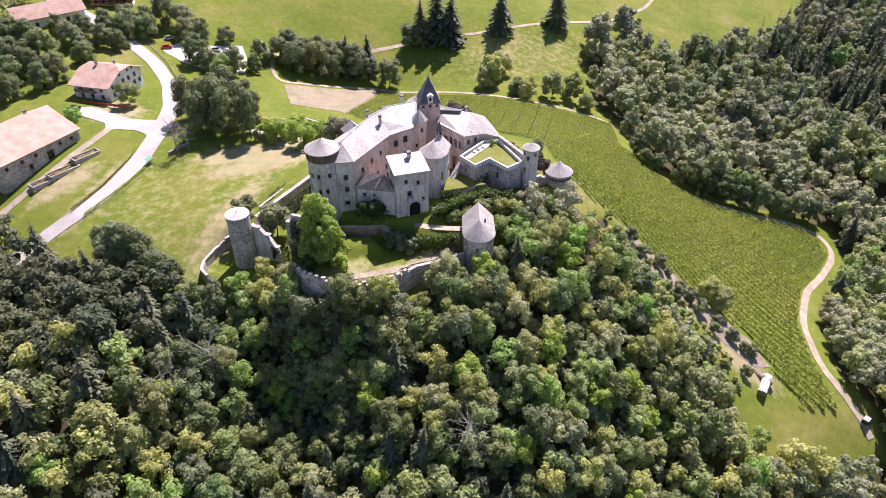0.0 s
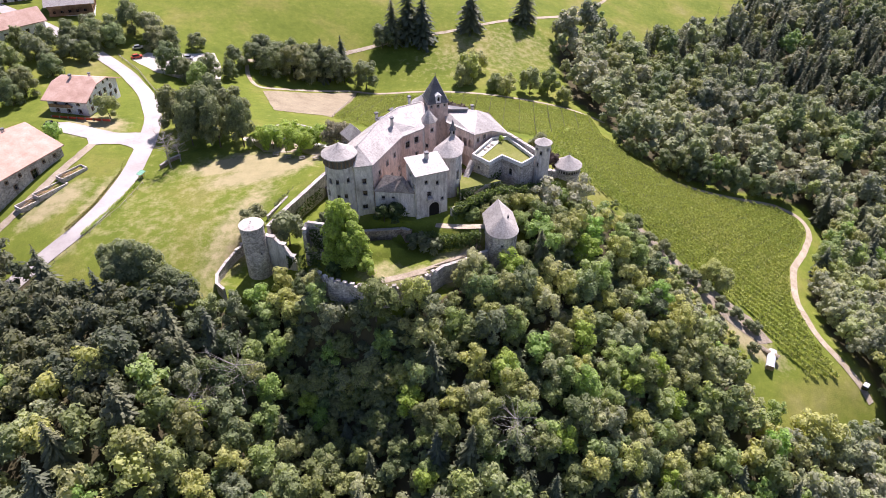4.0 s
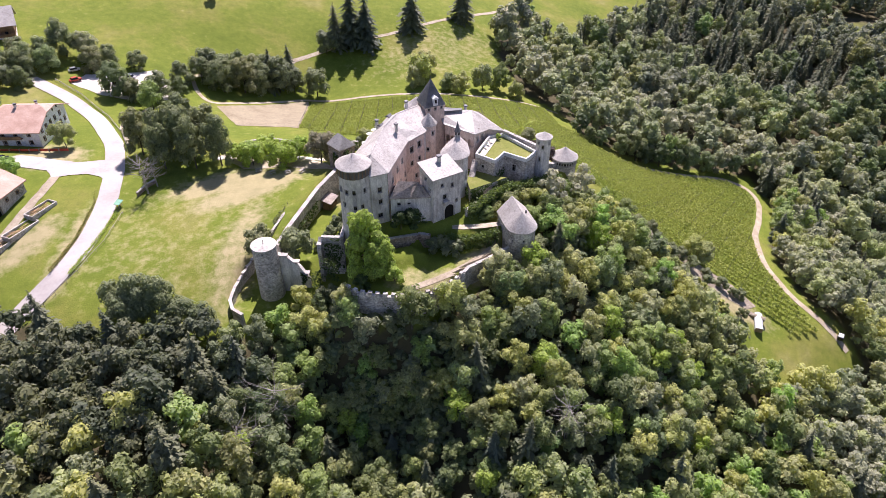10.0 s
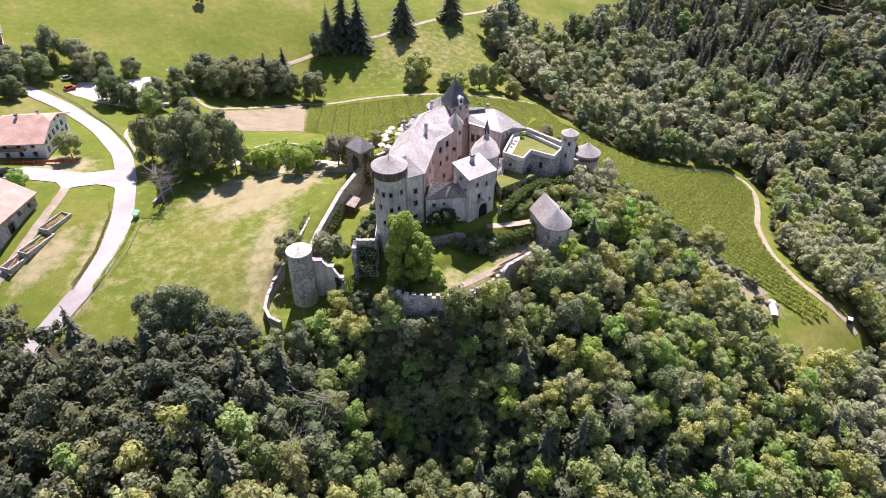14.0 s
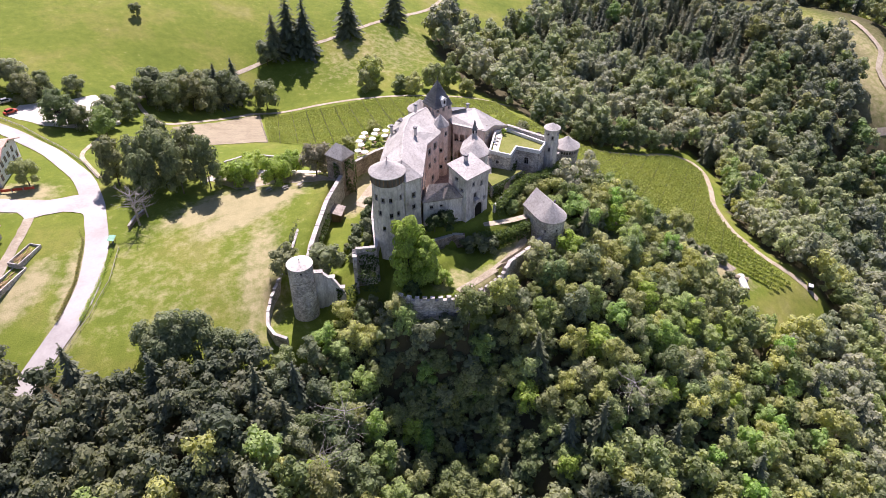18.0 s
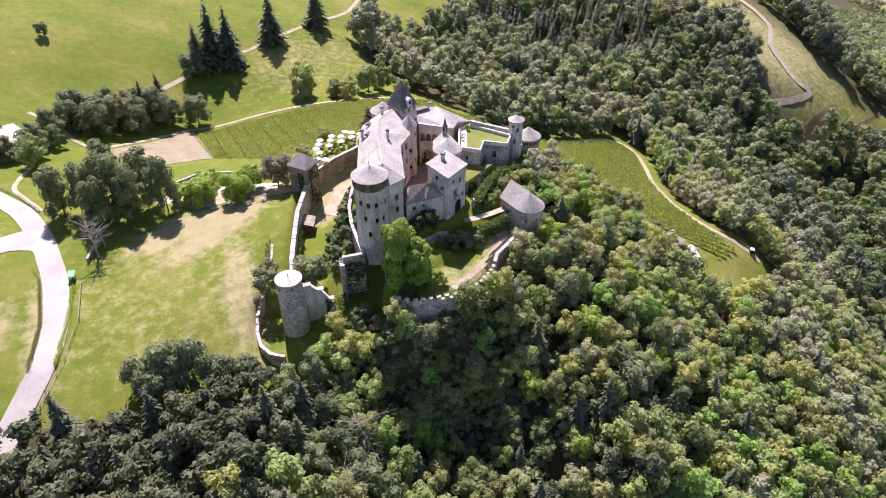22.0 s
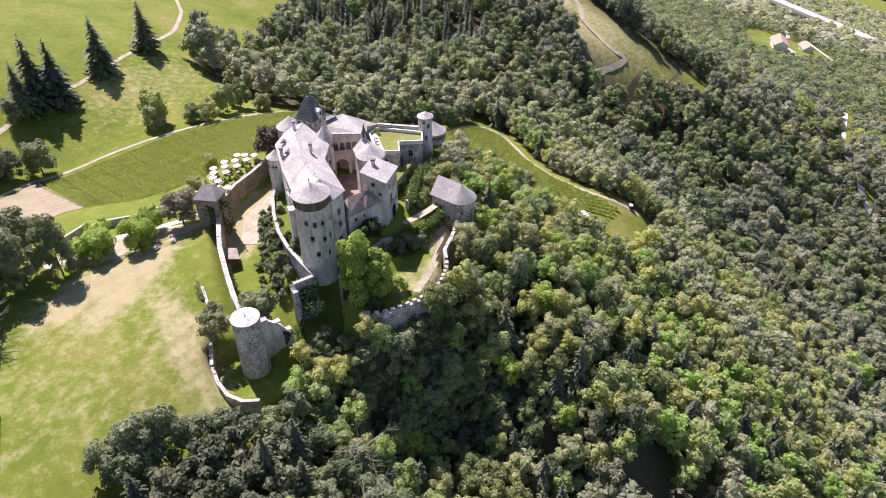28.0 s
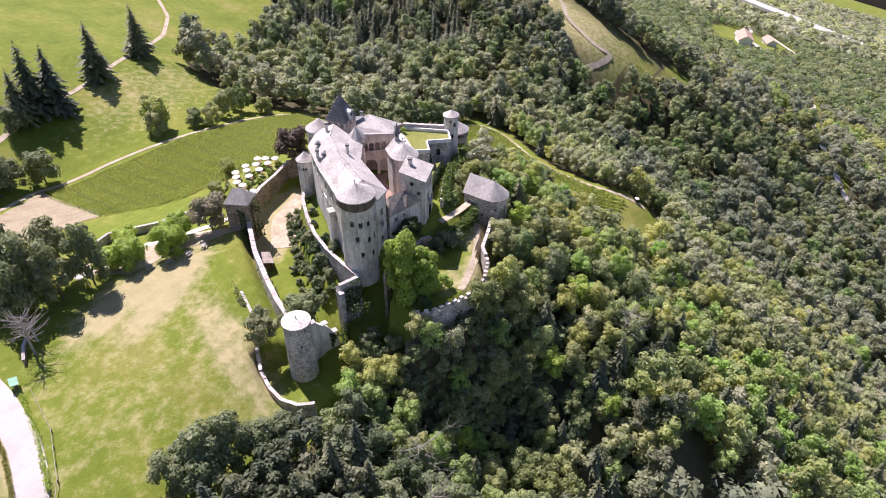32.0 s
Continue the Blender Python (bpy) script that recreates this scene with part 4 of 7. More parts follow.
wx, wy, wr = scatter(-160, 175, -200, 60, 5.2, seen_wood, 3)
near_wood = slope_near(wx, wy)
for x, y in zip(wx[near_wood], wy[near_wood]):
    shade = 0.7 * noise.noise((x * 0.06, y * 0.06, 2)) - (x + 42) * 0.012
    pick = random.random()
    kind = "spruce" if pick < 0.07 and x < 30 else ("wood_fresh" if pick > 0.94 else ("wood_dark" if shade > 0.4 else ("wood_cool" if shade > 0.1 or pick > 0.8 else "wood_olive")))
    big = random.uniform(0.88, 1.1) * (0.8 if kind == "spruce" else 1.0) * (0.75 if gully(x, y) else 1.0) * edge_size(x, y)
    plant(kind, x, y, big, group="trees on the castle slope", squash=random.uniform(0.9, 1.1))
rx, ry = wx[~near_wood], wy[~near_wood]
con = (wr.uniform(size=len(rx)) < 0.1) & (edge_distance(rx, ry, [(54, -22), (72, -34), (82, -46), (88, -64), (124, -56), (120, -14)], False) > 14)
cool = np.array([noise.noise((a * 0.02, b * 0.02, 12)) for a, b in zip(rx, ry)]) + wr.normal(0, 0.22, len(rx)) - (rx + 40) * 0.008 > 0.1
grey = ~cool & (np.array([noise.noise((a * 0.025, b * 0.025, 31)) for a, b in zip(rx, ry)]) + wr.normal(0, 0.2, len(rx)) + np.clip((rx - 60) * 0.004, 0, 0.4) > 0.3)
FOREST = [broad_crown(100 + s, 11.0 + s % 3, 3.3 + 0.25 * (s % 3), 8, 23, 0.66, 0.3, 3, 0.78) for s in range(8)]
stand("slope_woods", rx[~con & ~cool & ~grey], ry[~con & ~cool & ~grey], wr, FOREST, 1.0, L_OLIVE, "dense sunlit olive green broadleaf wood on the slopes", size=edge_size)
stand("slope_woods", rx[~con & grey], ry[~con & grey], wr, FOREST, 1.0, L_SILVER, "pale grey green broadleaf wood on the slopes", size=edge_size)
# western trees take the darkened leaf copy in place of real shade
stand("slope_woods", rx[~con & cool], ry[~con & cool], wr, FOREST, 1.02, L_SHADE, "dense cool green broadleaf wood on the slopes, darkened as if shaded", size=edge_size)
sx_, sy_, sr_ = scatter(44, 96, -58, -8, 2.9, lambda x, y: inside(x, y, [(48, -13), (57, -13), (66, -18), (76, -25), (84, -33), (86, -42), (80, -52), (74, -48), (70, -38), (60, -28), (50, -20)]), 44)
stand("bank_scrub", sx_, sy_, sr_, SHRUB, 0.62, L_OLIVE, "low olive green scrub on the bank below the vines", category="scrub")
ux_, uy_, ur_ = scatter(-66, 64, -100, -28, 3.9, lambda x, y: seen_wood(x, y) & (edge_distance(x, y, SOUTH_WOOD) > 2.5), 45)
stand("undergrowth", ux_, uy_, ur_, SHRUB_LIGHT, 1.5, L_WOOD, "green undergrowth between the trees of the castle slope", category="undergrowth")
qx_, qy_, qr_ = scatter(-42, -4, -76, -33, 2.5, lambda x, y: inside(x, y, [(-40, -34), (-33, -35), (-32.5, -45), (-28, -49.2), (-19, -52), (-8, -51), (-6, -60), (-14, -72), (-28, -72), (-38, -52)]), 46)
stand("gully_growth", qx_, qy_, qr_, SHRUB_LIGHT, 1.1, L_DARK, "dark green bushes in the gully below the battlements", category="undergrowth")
bx_, by_, br_ = scatter(-220, 60, -260, -40, 12.5, back_wood, 4)
stand("lower_woods", bx_, by_, br_, [broad_crown(180 + s, 14.0, 7.3, 7, 3.2, 1.5, 0.3, 0, 0.85) for s in range(3)], 1.0, L_DEEP, "wood on the lower slope")
stand("slope_spruces", rx[con], ry[con], wr, CONIFER, 0.82, L_CONIFER, "scattered dark spruces in the wood")


VINE_EDGE = [(70, 130), (80, 100), (84, 66), (100, 60), (126, 55), (158, 52), (156, 28), (131, 2), (122, -14), (120, -33), (127, -46), (124, -55), (108, -62), (87, -60)]


SPRUCE_BELT = [(112, 190), (124, 160), (150, 138), (178, 112), (212, 96), (250, 100), (282, 130), (300, 200), (300, 330), (180, 330), (118, 215)]


def east_near(x, y):
    return wooded(x, y) & ~((x < 175) & (y < 60)) & (edge_distance(x, y, HILL_PASTURE) > 8)


def belt(x, y):
    return noise.noise((x * 0.012, y * 0.012, 5))


ex, ey, er = scatter(66, 420, -220, 330, 7.6, east_near, 5)
far_keep = (ex < 300) | (ey < 260)
ex, ey = ex[far_keep], ey[far_keep]
mood = np.array([belt(a, b) for a, b in zip(ex, ey)]) + er.normal(0, 0.2, len(ex))
needle = np.where(inside(ex, ey, SPRUCE_BELT), er.uniform(size=len(ex)) < 0.6, mood > 0.6)
edge_ = edge_distance(ex, ey, VINE_EDGE, False)
silver = ~needle & (er.normal(0, 14, len(ex)) + edge_ < 42)
deep = ~needle & ~silver
VALLEY = [broad_crown(120 + s, 14.0 + s % 3, 4.5 + 0.3 * (s % 2), 8, 11, 0.95, 0.32, 2, 0.8) for s in range(6)]
mellow = deep & (np.array([noise.noise((a * 0.018, b * 0.018, 41)) for a, b in zip(ex, ey)]) + er.normal(0, 0.2, len(ex)) > -0.18)
deep &= ~mellow
stand("valley_woods", ex[silver], ey[silver], er, VALLEY, 0.95, L_SILVER, "pale grey green broadleaf wood along the vineyard", spread=(0.58, 1.35))
stand("valley_woods", ex[mellow], ey[mellow], er, VALLEY, 1.0, L_WOOD, "mixed green broadleaf wood falling into the valley", spread=(0.58, 1.35))
stand("valley_woods", ex[deep], ey[deep], er, VALLEY, 1.1, L_DEEP, "dense dark broadleaf wood falling into the valley", spread=(0.58, 1.35))
stand("valley_spruces", ex[needle], ey[needle], er, [conifer_crown(140 + s, 20.0, 4.0, 19, 0.75) for s in range(4)], 1.0, L_CONIFER, "dark spruces mixed into the far slope wood", spread=(0.58, 1.35))


def east_far(x, y):
    return wooded(x, y) & ~((x < 420) & (y < 330) & (y > -220))


def ridge(x, y):
    return east_far(x, y) & (y < 420 - (x - 420) * 0.5) & (y > -330)


mx, my, mr = scatter(330, 800, -260, 330, 10.0, ridge, 15)
tone = np.array([noise.noise((a * 0.012, b * 0.012, 22)) for a, b in zip(mx, my)]) + mr.normal(0, 0.2, len(mx)) > 0.12
RIDGE = [broad_crown(200 + s, 14.0, 5.4, 6, 4.6, 1.7, 0.38, 0, 0.85) for s in range(4)]
stand("ridge_woods", mx[~tone], my[~tone], mr, RIDGE, 1.0, L_DEEP, "dark broadleaf wood on the far ridge", spread=(0.58, 1.35))
stand("ridge_woods", mx[tone], my[tone], mr, RIDGE, 0.95, L_OLIVE, "lighter green broadleaf wood on the far ridge", spread=(0.58, 1.35))
fx, fy, frn = scatter(600, 1500, -420, 420, 14.5, lambda x, y: east_far(x, y) & ~(ridge(x, y) & (x < 800)), 7)
stand("far_woods", fx, fy, frn, [broad_crown(160 + s, 14.0, 8.0, 5, 1.4, 3.0) for s in range(3)], 1.0, L_WOOD, "distant wooded valley sides")
gx_, gy_, grn = scatter(1500, 3200, -500, 1000, 45.0, east_far, 8)
# the pale leaf tone stands in for haze over the far mountainside
stand("distant_woods", gx_, gy_, grn, [broad_crown(170 + s, 16.0, 24, 5, 0.08, 11) for s in range(2)], 1.0, L_SILVER, "distant wooded mountainside")


# vineyards: trellis rows with leaves
def vine_rows(name, poly, direction, gap, label, seed, high=1.5, dense=2.2, leaf=1.0):
    rng = np.random.default_rng(seed)
    d = np.array(direction, float)
    d /= np.linalg.norm(d)
    n = np.array([-d[1], d[0]])
    pts = np.array(poly)
    u0, u1 = (pts @ d).min(), (pts @ d).max()
    v0, v1 = (pts @ n).min(), (pts @ n).max()
    quads, posts = [], []
    for v in np.arange(v0, v1, gap):
        k = int((u1 - u0) * dense)
        u = rng.uniform(u0, u1, k)
        c = u[:, None] * d + (v + rng.normal(0, 0.1 + 0.08 * gap * (leaf < 1), k))[:, None] * n
        keep = inside(c[:, 0], c[:, 1], poly)
        c = c[keep]
        if not len(c):
            continue
        z = height(c[:, 0], c[:, 1]) + rng.uniform(0.3, high, len(c))
        c = np.c_[c, z]
        a = rng.normal(size=c.shape) + np.r_[d, 0] * 0.8
        a /= np.linalg.norm(a, axis=1)[:, None]
        b = np.cross(a, rng.normal(size=c.shape))
        b /= np.linalg.norm(b, axis=1)[:, None]
        s = rng.uniform(0.2, 0.4, (len(c), 1)) * leaf
        quads.append(np.stack([c - a * s, c - b * s, c + a * s + b * s * 0.6], 1))
        for u in np.arange(u0, u1, 6.0):
            p = u * d + v * n
            if inside(p[0], p[1], poly):
                posts.append((p[0], p[1], at_ground(*p)))
    q = np.concatenate(quads)
    rows = new(name, quads_mesh(name, q, L_VINE, np.repeat(rng.uniform(0, 1, 40), len(q) // 40 + 1)[:len(q)]))
    tagged(rows, label, "vineyard", kind="stuff")
    if posts:
        P = np.array(posts)
        s, h = 0.05, 1.8
        box = [((-s, -s, -.2), (s, -s, -.2), (s, -s, h), (-s, -s, h)), ((s, s, -.2), (-s, s, -.2), (-s, s, h), (s, s, h)), ((s, -s, -.2), (s, s, -.2), (s, s, h), (s, -s, h)), ((-s, s, -.2), (-s, -s, -.2), (-s, -s, h), (-s, s, h))]
        pq = (P[:, None, None, :] + np.array(box)[None]).reshape(-1, 4, 3)
        tagged(new("vine_posts", quads_mesh("vine_posts", pq, M_DEADWOOD)), "grey wooden posts along the vine rows", "post", kind="stuff")


EAST_VINES = [(38, 36), (38, 14), (41, 3), (45, -5), (52, -4), (58, -7), (64, -9), (80, -14), (93, -24), (97.5, -34), (103, -45), (113, -45), (111, -31), (113.5, -14), (123, 4), (134, 16), (146.5, 31), (147, 40), (140, 45.5), (121, 46), (101, 49), (79, 55), (76, 66), (62, 70)]
NORTH_VINES = [(-24, 120), (-32.5, 70), (-20, 57), (-6, 50), (14, 44), (40, 40), (60, 72), (74, 70), (76, 94), (43, 100), (9, 109)]
vine_rows("vineyard_rows", EAST_VINES, (0.64, -0.77), 2.4, "green vine rows running down the hillside", 11, 1.8, 26.0)
vine_rows("north_vineyard_rows", NORTH_VINES, (0.93, -0.2), 2.2, "green vines behind the castle", 12, 1.0, 40.0, 0.75)

# ---- the castle ----


def cone_roof(owner, x, y, r, z, apex, material, n=32, over=0.3, label=""):
    rnd = random.Random(int(x * 10))
    rows = [(r - 0.25, z - 0.28), (r + over, z - 0.22), (r + over, z), ((r + over) * 0.55, z + (apex - z) * 0.42), (0.12, apex)]
    return part("roof", turned(rows, n, x, y, 0.006, rnd.randrange(99)), material, owner, label)


def finial(owner, x, y, z, h=0.9):
    return part("finial", turned([(0.07, z - 0.2), (0.05, z + h * 0.6), (0.13, z + h * 0.66), (0.02, z + h)], 8, x, y), M_TIMBER, owner)


def chimney(owner, x, y, z, h=1.5, w=0.7, turn=20):
    c = part("chimney", solid([(x, y, z - 0.8, w, w, h + 0.8, turn)], 0.03), M_PLASTER, owner, "small plastered chimney")
    part("chimney_cap", solid([(x, y, z + h, w + 0.22, w + 0.22, 0.12, turn), (x, y, z + h + 0.3, w + 0.3, w + 0.3, 0.1, turn), (x - w * .35, y, z + h + .1, .1, .1, .24, turn), (x + w * .35, y, z + h + .1, .1, .1, .24, turn)]), M_SLATE, c)


def dormer(owner, x, y, z, turn, w=1.0):
    """A small eyebrow hatch lying on a roof."""
    m = pose(x, y, z, 0, 0, turn)
    v = [m @ Vector(p) for p in ((-w, 0, 0.05), (w, 0, 0.05), (0, 0, 0.65), (0, 1.7, 0.62), (-w, 0.9, 0.1), (w, 0.9, 0.1))]
    part("roof_hatch", (v, [(0, 1, 2), (1, 5, 3, 2), (0, 2, 3, 4), (0, 4, 5, 1)]), M_SLATE, owner)


# main palace: a long bent house with a low hipped roof
PALACE = [(-21.6, -27.2), (-17.5, -26.6), (-10.0, -13.2), (-4.3, -9.2), (-1.0, -3.0), (-4.5, 4.5), (-11.4, 0.9), (-18.4, -9.0), (-25.6, -20.6)]
palace = thing("palace", 0, 0, 0, "long grey plastered castle palace with a pale shingled hip roof", "castle")
EAVE = 25.4
front = [(2.1, 20.3, 0.95, 1.4), (2.1, 17.0, 1.0, 1.4), (1.9, 13.2, 1.2, 1.3)]
court = [(3.5, 20.6, 1.0, 1.3), (7.5, 21.2, 0.9, 1.2), (11.5, 21.5, 0.9, 1.2), (13.6, 16.5, 0.9, 1.2), (9.5, 16.5, 0.9, 1.2), (14.2, 13.2, 1.1, 1.8)]
court2 = [(2.0, 21.4, 1.3, 1.7), (4.9, 21.8, 1.3, 1.7), (2.0, 17.6, 1.0, 1.3), (4.9, 17.9, 0.9, 1.2), (3.6, 13.2, 1.0, 1.3)]
west = [(2.5, 21.5, 1.0, 1.4), (6.5, 21.5, 1.0, 1.4), (10.5, 21.5, 1.0, 1.4), (4.5, 17.2, 1.0, 1.3), (8.5, 17.2, 1.0, 1.3)]
walls(palace, PALACE, 6.0, [EAVE + 0.1] * 9, M_PLASTER, {0: front, 7: west, 6: [(3.0, 21.3, 1.0, 1.4), (6.5, 21.3, 1.0, 1.4), (9.6, 17.3, 1.0, 1.3)]}, skip=(1, 2))
part("court_facing", panel((-17.44, -26.66), (-9.94, -13.22), 11.0, EAVE + 0.1, EAVE + 0.1, court, 0.3), M_ROSE, palace, "rose tinted plaster towards the courtyard")
window_parts(palace, (-17.44, -26.66), (-9.94, -13.22), court, None, 0.3)
part("court_facing", panel((-9.94, -13.22), (-4.24, -9.22), 11.0, EAVE + 0.1, EAVE + 0.1, court2, 0.3), M_ROSE, palace, "rose tinted plaster towards the courtyard")
window_parts(palace, (-9.94, -13.22), (-4.24, -9.22), court2, None, 0.3)


def outward(poly, by):
    cx, cy = sum(p[0] for p in poly) / len(poly), sum(p[1] for p in poly) / len(poly)
    out = []
    for i, p in enumerate(poly):
        a, b = Vector(poly[i - 1]), Vector(poly[(i + 1) % len(poly)])
        q = Vector(p)
        n1 = Vector(((q - a).y, -(q - a).x)).normalized()
        n2 = Vector(((b - q).y, -(b - q).x)).normalized()
        m = (n1 + n2).normalized()
        out.append((q.x + m.x * by, q.y + m.y * by))
    return out


E_ = [(x, y, EAVE) for x, y in outward(PALACE, 0.55)]
R0, R1, R2, R3 = (-20.6, -23.0, 28.6), (-14.6, -10.9, 29.4), (-10.4, -4.9, 29.2), (-3.6, -0.4, 28.6)
part("roof", slab([[E_[0], E_[1], R0], [E_[1], E_[2], R1, R0], [E_[2], E_[3], R2, R1], [E_[3], E_[4], R3, R2], [E_[4], E_[5], R3], [E_[5], E_[6], R2, R3], [E_[6], E_[7], R1, R2], [E_[7], E_[8], R0, R1], [E_[8], E_[0], R0]]), M_SHINGLE, palace, "pale grey weathered shingles")
ridge = []
for a, b in ((R0, R1), (R1, R2), (R2, R3)):
    va, vb = Vector(a), Vector(b)
    k = int((vb - va).length / 0.6)
    t = math.degrees(math.atan2((vb - va).y, (vb - va).x))
    ridge += [(*(va + (vb - va) * (i / k))[:2], (va + (vb - va) * (i / k)).z - 0.03, 0.55, 0.3, 0.1, t) for i in range(k)]
part("ridge_cap", solid(ridge), M_SHINGLE, palace)
for x, y, z in ((-12.0, -11.8, 28.4), (-15.8, -5.8, 27.0), (-7.0, -1.2, 29.0)):
    chimney(palace, x, y, z, 1.2, 0.6, 30)
for x, y, z, t in ((-18.6, -15.5, 27.3, -62), (-15.6, -7.6, 27.4, -55), (-12.5, -3.0, 27.4, -45)):
    dormer(palace, x, y, z, t, 0.8)
for x, y in ((-17.0, -11.0), (-21.5, -15.8)):
    part("buttress", solid([(x - 1.4, y + 0.9, 6.0, 1.6, 2.2, 13, -32)], 0.05), M_PLASTER, palace, "plain grey buttress")

# round west tower
wt = thing("west_tower", -24.9, -24.5, 0, "tall round grey tower with a timber gallery under a conical roof", "tower")
wh = [(g, s, 1.0, 1.25) for g, s in ((200, 21.6), (235, 21.2), (262, 21.2), (295, 21.4), (215, 17.6), (250, 17.0), (285, 17.2), (228, 13.4), (272, 13.0))]
round_wall(wt, 0, 0, 3.7, 5.0, 25.6, M_PLASTER, wh, 26, 0.07)
part("timber_gallery", turned([(3.72, 25.3), (3.95, 25.6), (3.95, 27.8), (3.6, 27.85)], 26, 0, 0, 0, 0), M_TIMBER, wt, "dark boarded gallery under the eaves")
for i in range(52):
    if i % 2 == 0:
        a = radians(i * 360 / 52)
        part("batten", solid([(3.98 * math.cos(a), 3.98 * math.sin(a), 25.6, 0.06, 0.16, 2.2, math.degrees(a))]), M_BROWNWOOD, wt)
cone_roof(wt, 0, 0, 3.95, 27.8, 30.4, M_SHINGLE, 36, 0.3, "grey shingled conical roof")
finial(wt, 0, 0, 30.4)

# gate tower with its mono-pitched roof
GATE = [(-9.4, -25.0), (-7.4, -30.3), (0.3, -27.3), (-1.8, -22.0)]
gt = thing("gate_tower", 0, 0, 0, "square grey gate tower with a pale lean-to roof", "tower")
walls(gt, GATE, 9.0, [25.3, 23.6, 23.0, 24.9], M_PLASTER, {0: [(2.6, 22.2, 0.9, 0.9), (4.2, 19.8, 0.8, 0.8)], 1: [(2.6, 20.8, 0.8, 1.0), (5.6, 19.8, 0.8, 1.2), (3.4, 17.0, 1.1, 1.5), (6.9, 15.2, 0.7, 0.9)]})
gp = outward(GATE, 0.55)
part("roof", slab([[(*gp[0], 25.75), (*gp[1], 23.75), (*gp[2], 23.25), (*gp[3], 25.25)]], 0.25), M_SHINGLE, gt, "pale sunlit shingles")
chimney(gt, -4.4, -24.2, 24.9, 1.3, 0.8, 20)
g0, g1 = Vector(GATE[1]), Vector(GATE[2])
gd = (g1 - g0).normalized()
gn = Vector((gd.y, -gd.x))
arch = []
for i in range(13):
    a = math.pi * i / 12
    arch.append((1.35 * math.cos(a), 2.3 + 1.35 * math.sin(a)))
av = []
for u, z in [(1.35, 0)] + arch + [(-1.35, 0)]:
    p = g0 + gd * (4.6 + u) + gn * 0.06
    av.append((p.x, p.y, 11.5 + z))
part("gateway", (av, [tuple(range(len(av)))]), M_DARK, gt, "dark arched gateway")
sur = []
for i in range(13):
    a = math.pi * i / 12
    p = g0 + gd * (4.6 + 1.6 * math.cos(a)) + gn * 0.05
    sur.append((p.x, p.y, 11.5 + 2.15 + 1.6 * math.sin(a), 0.45, 0.3, 0.4, 22))
for k in (-1.6, 1.6):
    p = g0 + gd * (4.6 + k) + gn * 0.05
    sur += [(p.x, p.y, 11.3 + j * 0.5, 0.45, 0.3, 0.46, 22) for j in range(5)]
part("gateway_surround", solid(sur, 0.02), M_STONEFRAME, gt, "rough stone arch")
p = g0 + gd * 3.4 + gn * 0.5
part("bay_balcony", solid([(p.x, p.y, 16.2, 1.7, 0.8, 0.7, 22), (p.x, p.y, 15.8, 1.2, 0.5, 0.4, 22)], 0.03), M_STONEFRAME, gt, "small stone bay under a window")

# low range that joins palace and gate tower
LOW = [(-17.2, -27.2), (-7.9, -29.2), (-9.3, -25.2), (-15.5, -23.0)]
lo = thing("low_range", 0, 0, 0, "low grey range with a brownish hipped roof beside the gate tower", "castle")
walls(lo, LOW, 9.0, [18.6] * 4, M_PLASTER, {0: [(2.0, 16.2, 0.8, 0.9), (4.4, 16.4, 0.7, 0.7), (6.6, 13.0, 0.6, 0.8)]})
lp = outward(LOW, 0.4)
ra, rb = (-14.6, -25.2, 21.6), (-10.2, -26.6, 21.6)
part("roof", slab([[(*lp[0], 18.5), (*lp[1], 18.5), rb, ra], [(*lp[1], 18.5), (*lp[2], 18.5), rb], [(*lp[2], 18.5), (*lp[3], 18.5), ra, rb], [(*lp[3], 18.5), (*lp[0], 18.5), ra]], 0.22), M_OLDSHINGLE, lo, "grey brown shingles")
hx, hy = -10.6, -28.2
part("small_hip", slab([[(hx - 2.0, hy - 0.4, 18.7), (hx + 1.4, hy - 1.1, 18.7), (hx - 0.2, hy + 0.4, 21.4)], [(hx + 1.4, hy - 1.1, 18.7), (hx + 1.8, hy + 1.4, 20.3), (hx - 0.2, hy + 0.4, 21.4)], [(hx - 1.4, hy + 1.6, 20.3), (hx - 2.0, hy - 0.4, 18.7), (hx - 0.2, hy + 0.4, 21.4)]], 0.2), M_OLDSHINGLE, lo)

# chapel with a rounded choir
ch = thing("chapel", 1.6, -17.6, 0, "castle chapel with grey choir roof and small bell turret", "chapel")
chp = []
for i in range(9):
    a = radians(150 + 25 * i)
    chp.append((3.3 * math.cos(a) - 0.2, 3.3 * math.sin(a) - 0.6))
CHP = chp + [(3.9, 3.0), (-0.6, 4.4)]
walls(ch, CHP, 10.0, [23.2] * len(CHP), M_PLASTER, {3: [(0.75, 16.5, 0.7, 2.4)], 6: [(0.75, 16.5, 0.7, 2.4)], 8: [(2.2, 16.5, 0.9, 2.2)]})
co_ = outward(CHP, 0.45)
ap, ap2 = (-0.2, -0.6, 26.0), (1.5, 3.2, 26.2)
tri_ = [[(*co_[i], 23.2), (*co_[i + 1], 23.2), ap] for i in range(8)] + [[(*co_[8], 23.2), (*co_[9], 23.2), ap2, ap], [(*co_[9], 23.2), (*co_[10], 23.2), ap2], [(*co_[10], 23.2), (*co_[0], 23.2), ap, ap2]]
part("roof", slab(tri_, 0.24), M_SHINGLE, ch, "grey shingled choir roof")
tur = part("bell_turret", solid([(1.3, 2.5, 25.4, 1.0, 1.0, 2.2, 25)], 0.04), M_PLASTER, ch, "tiny bell turret")
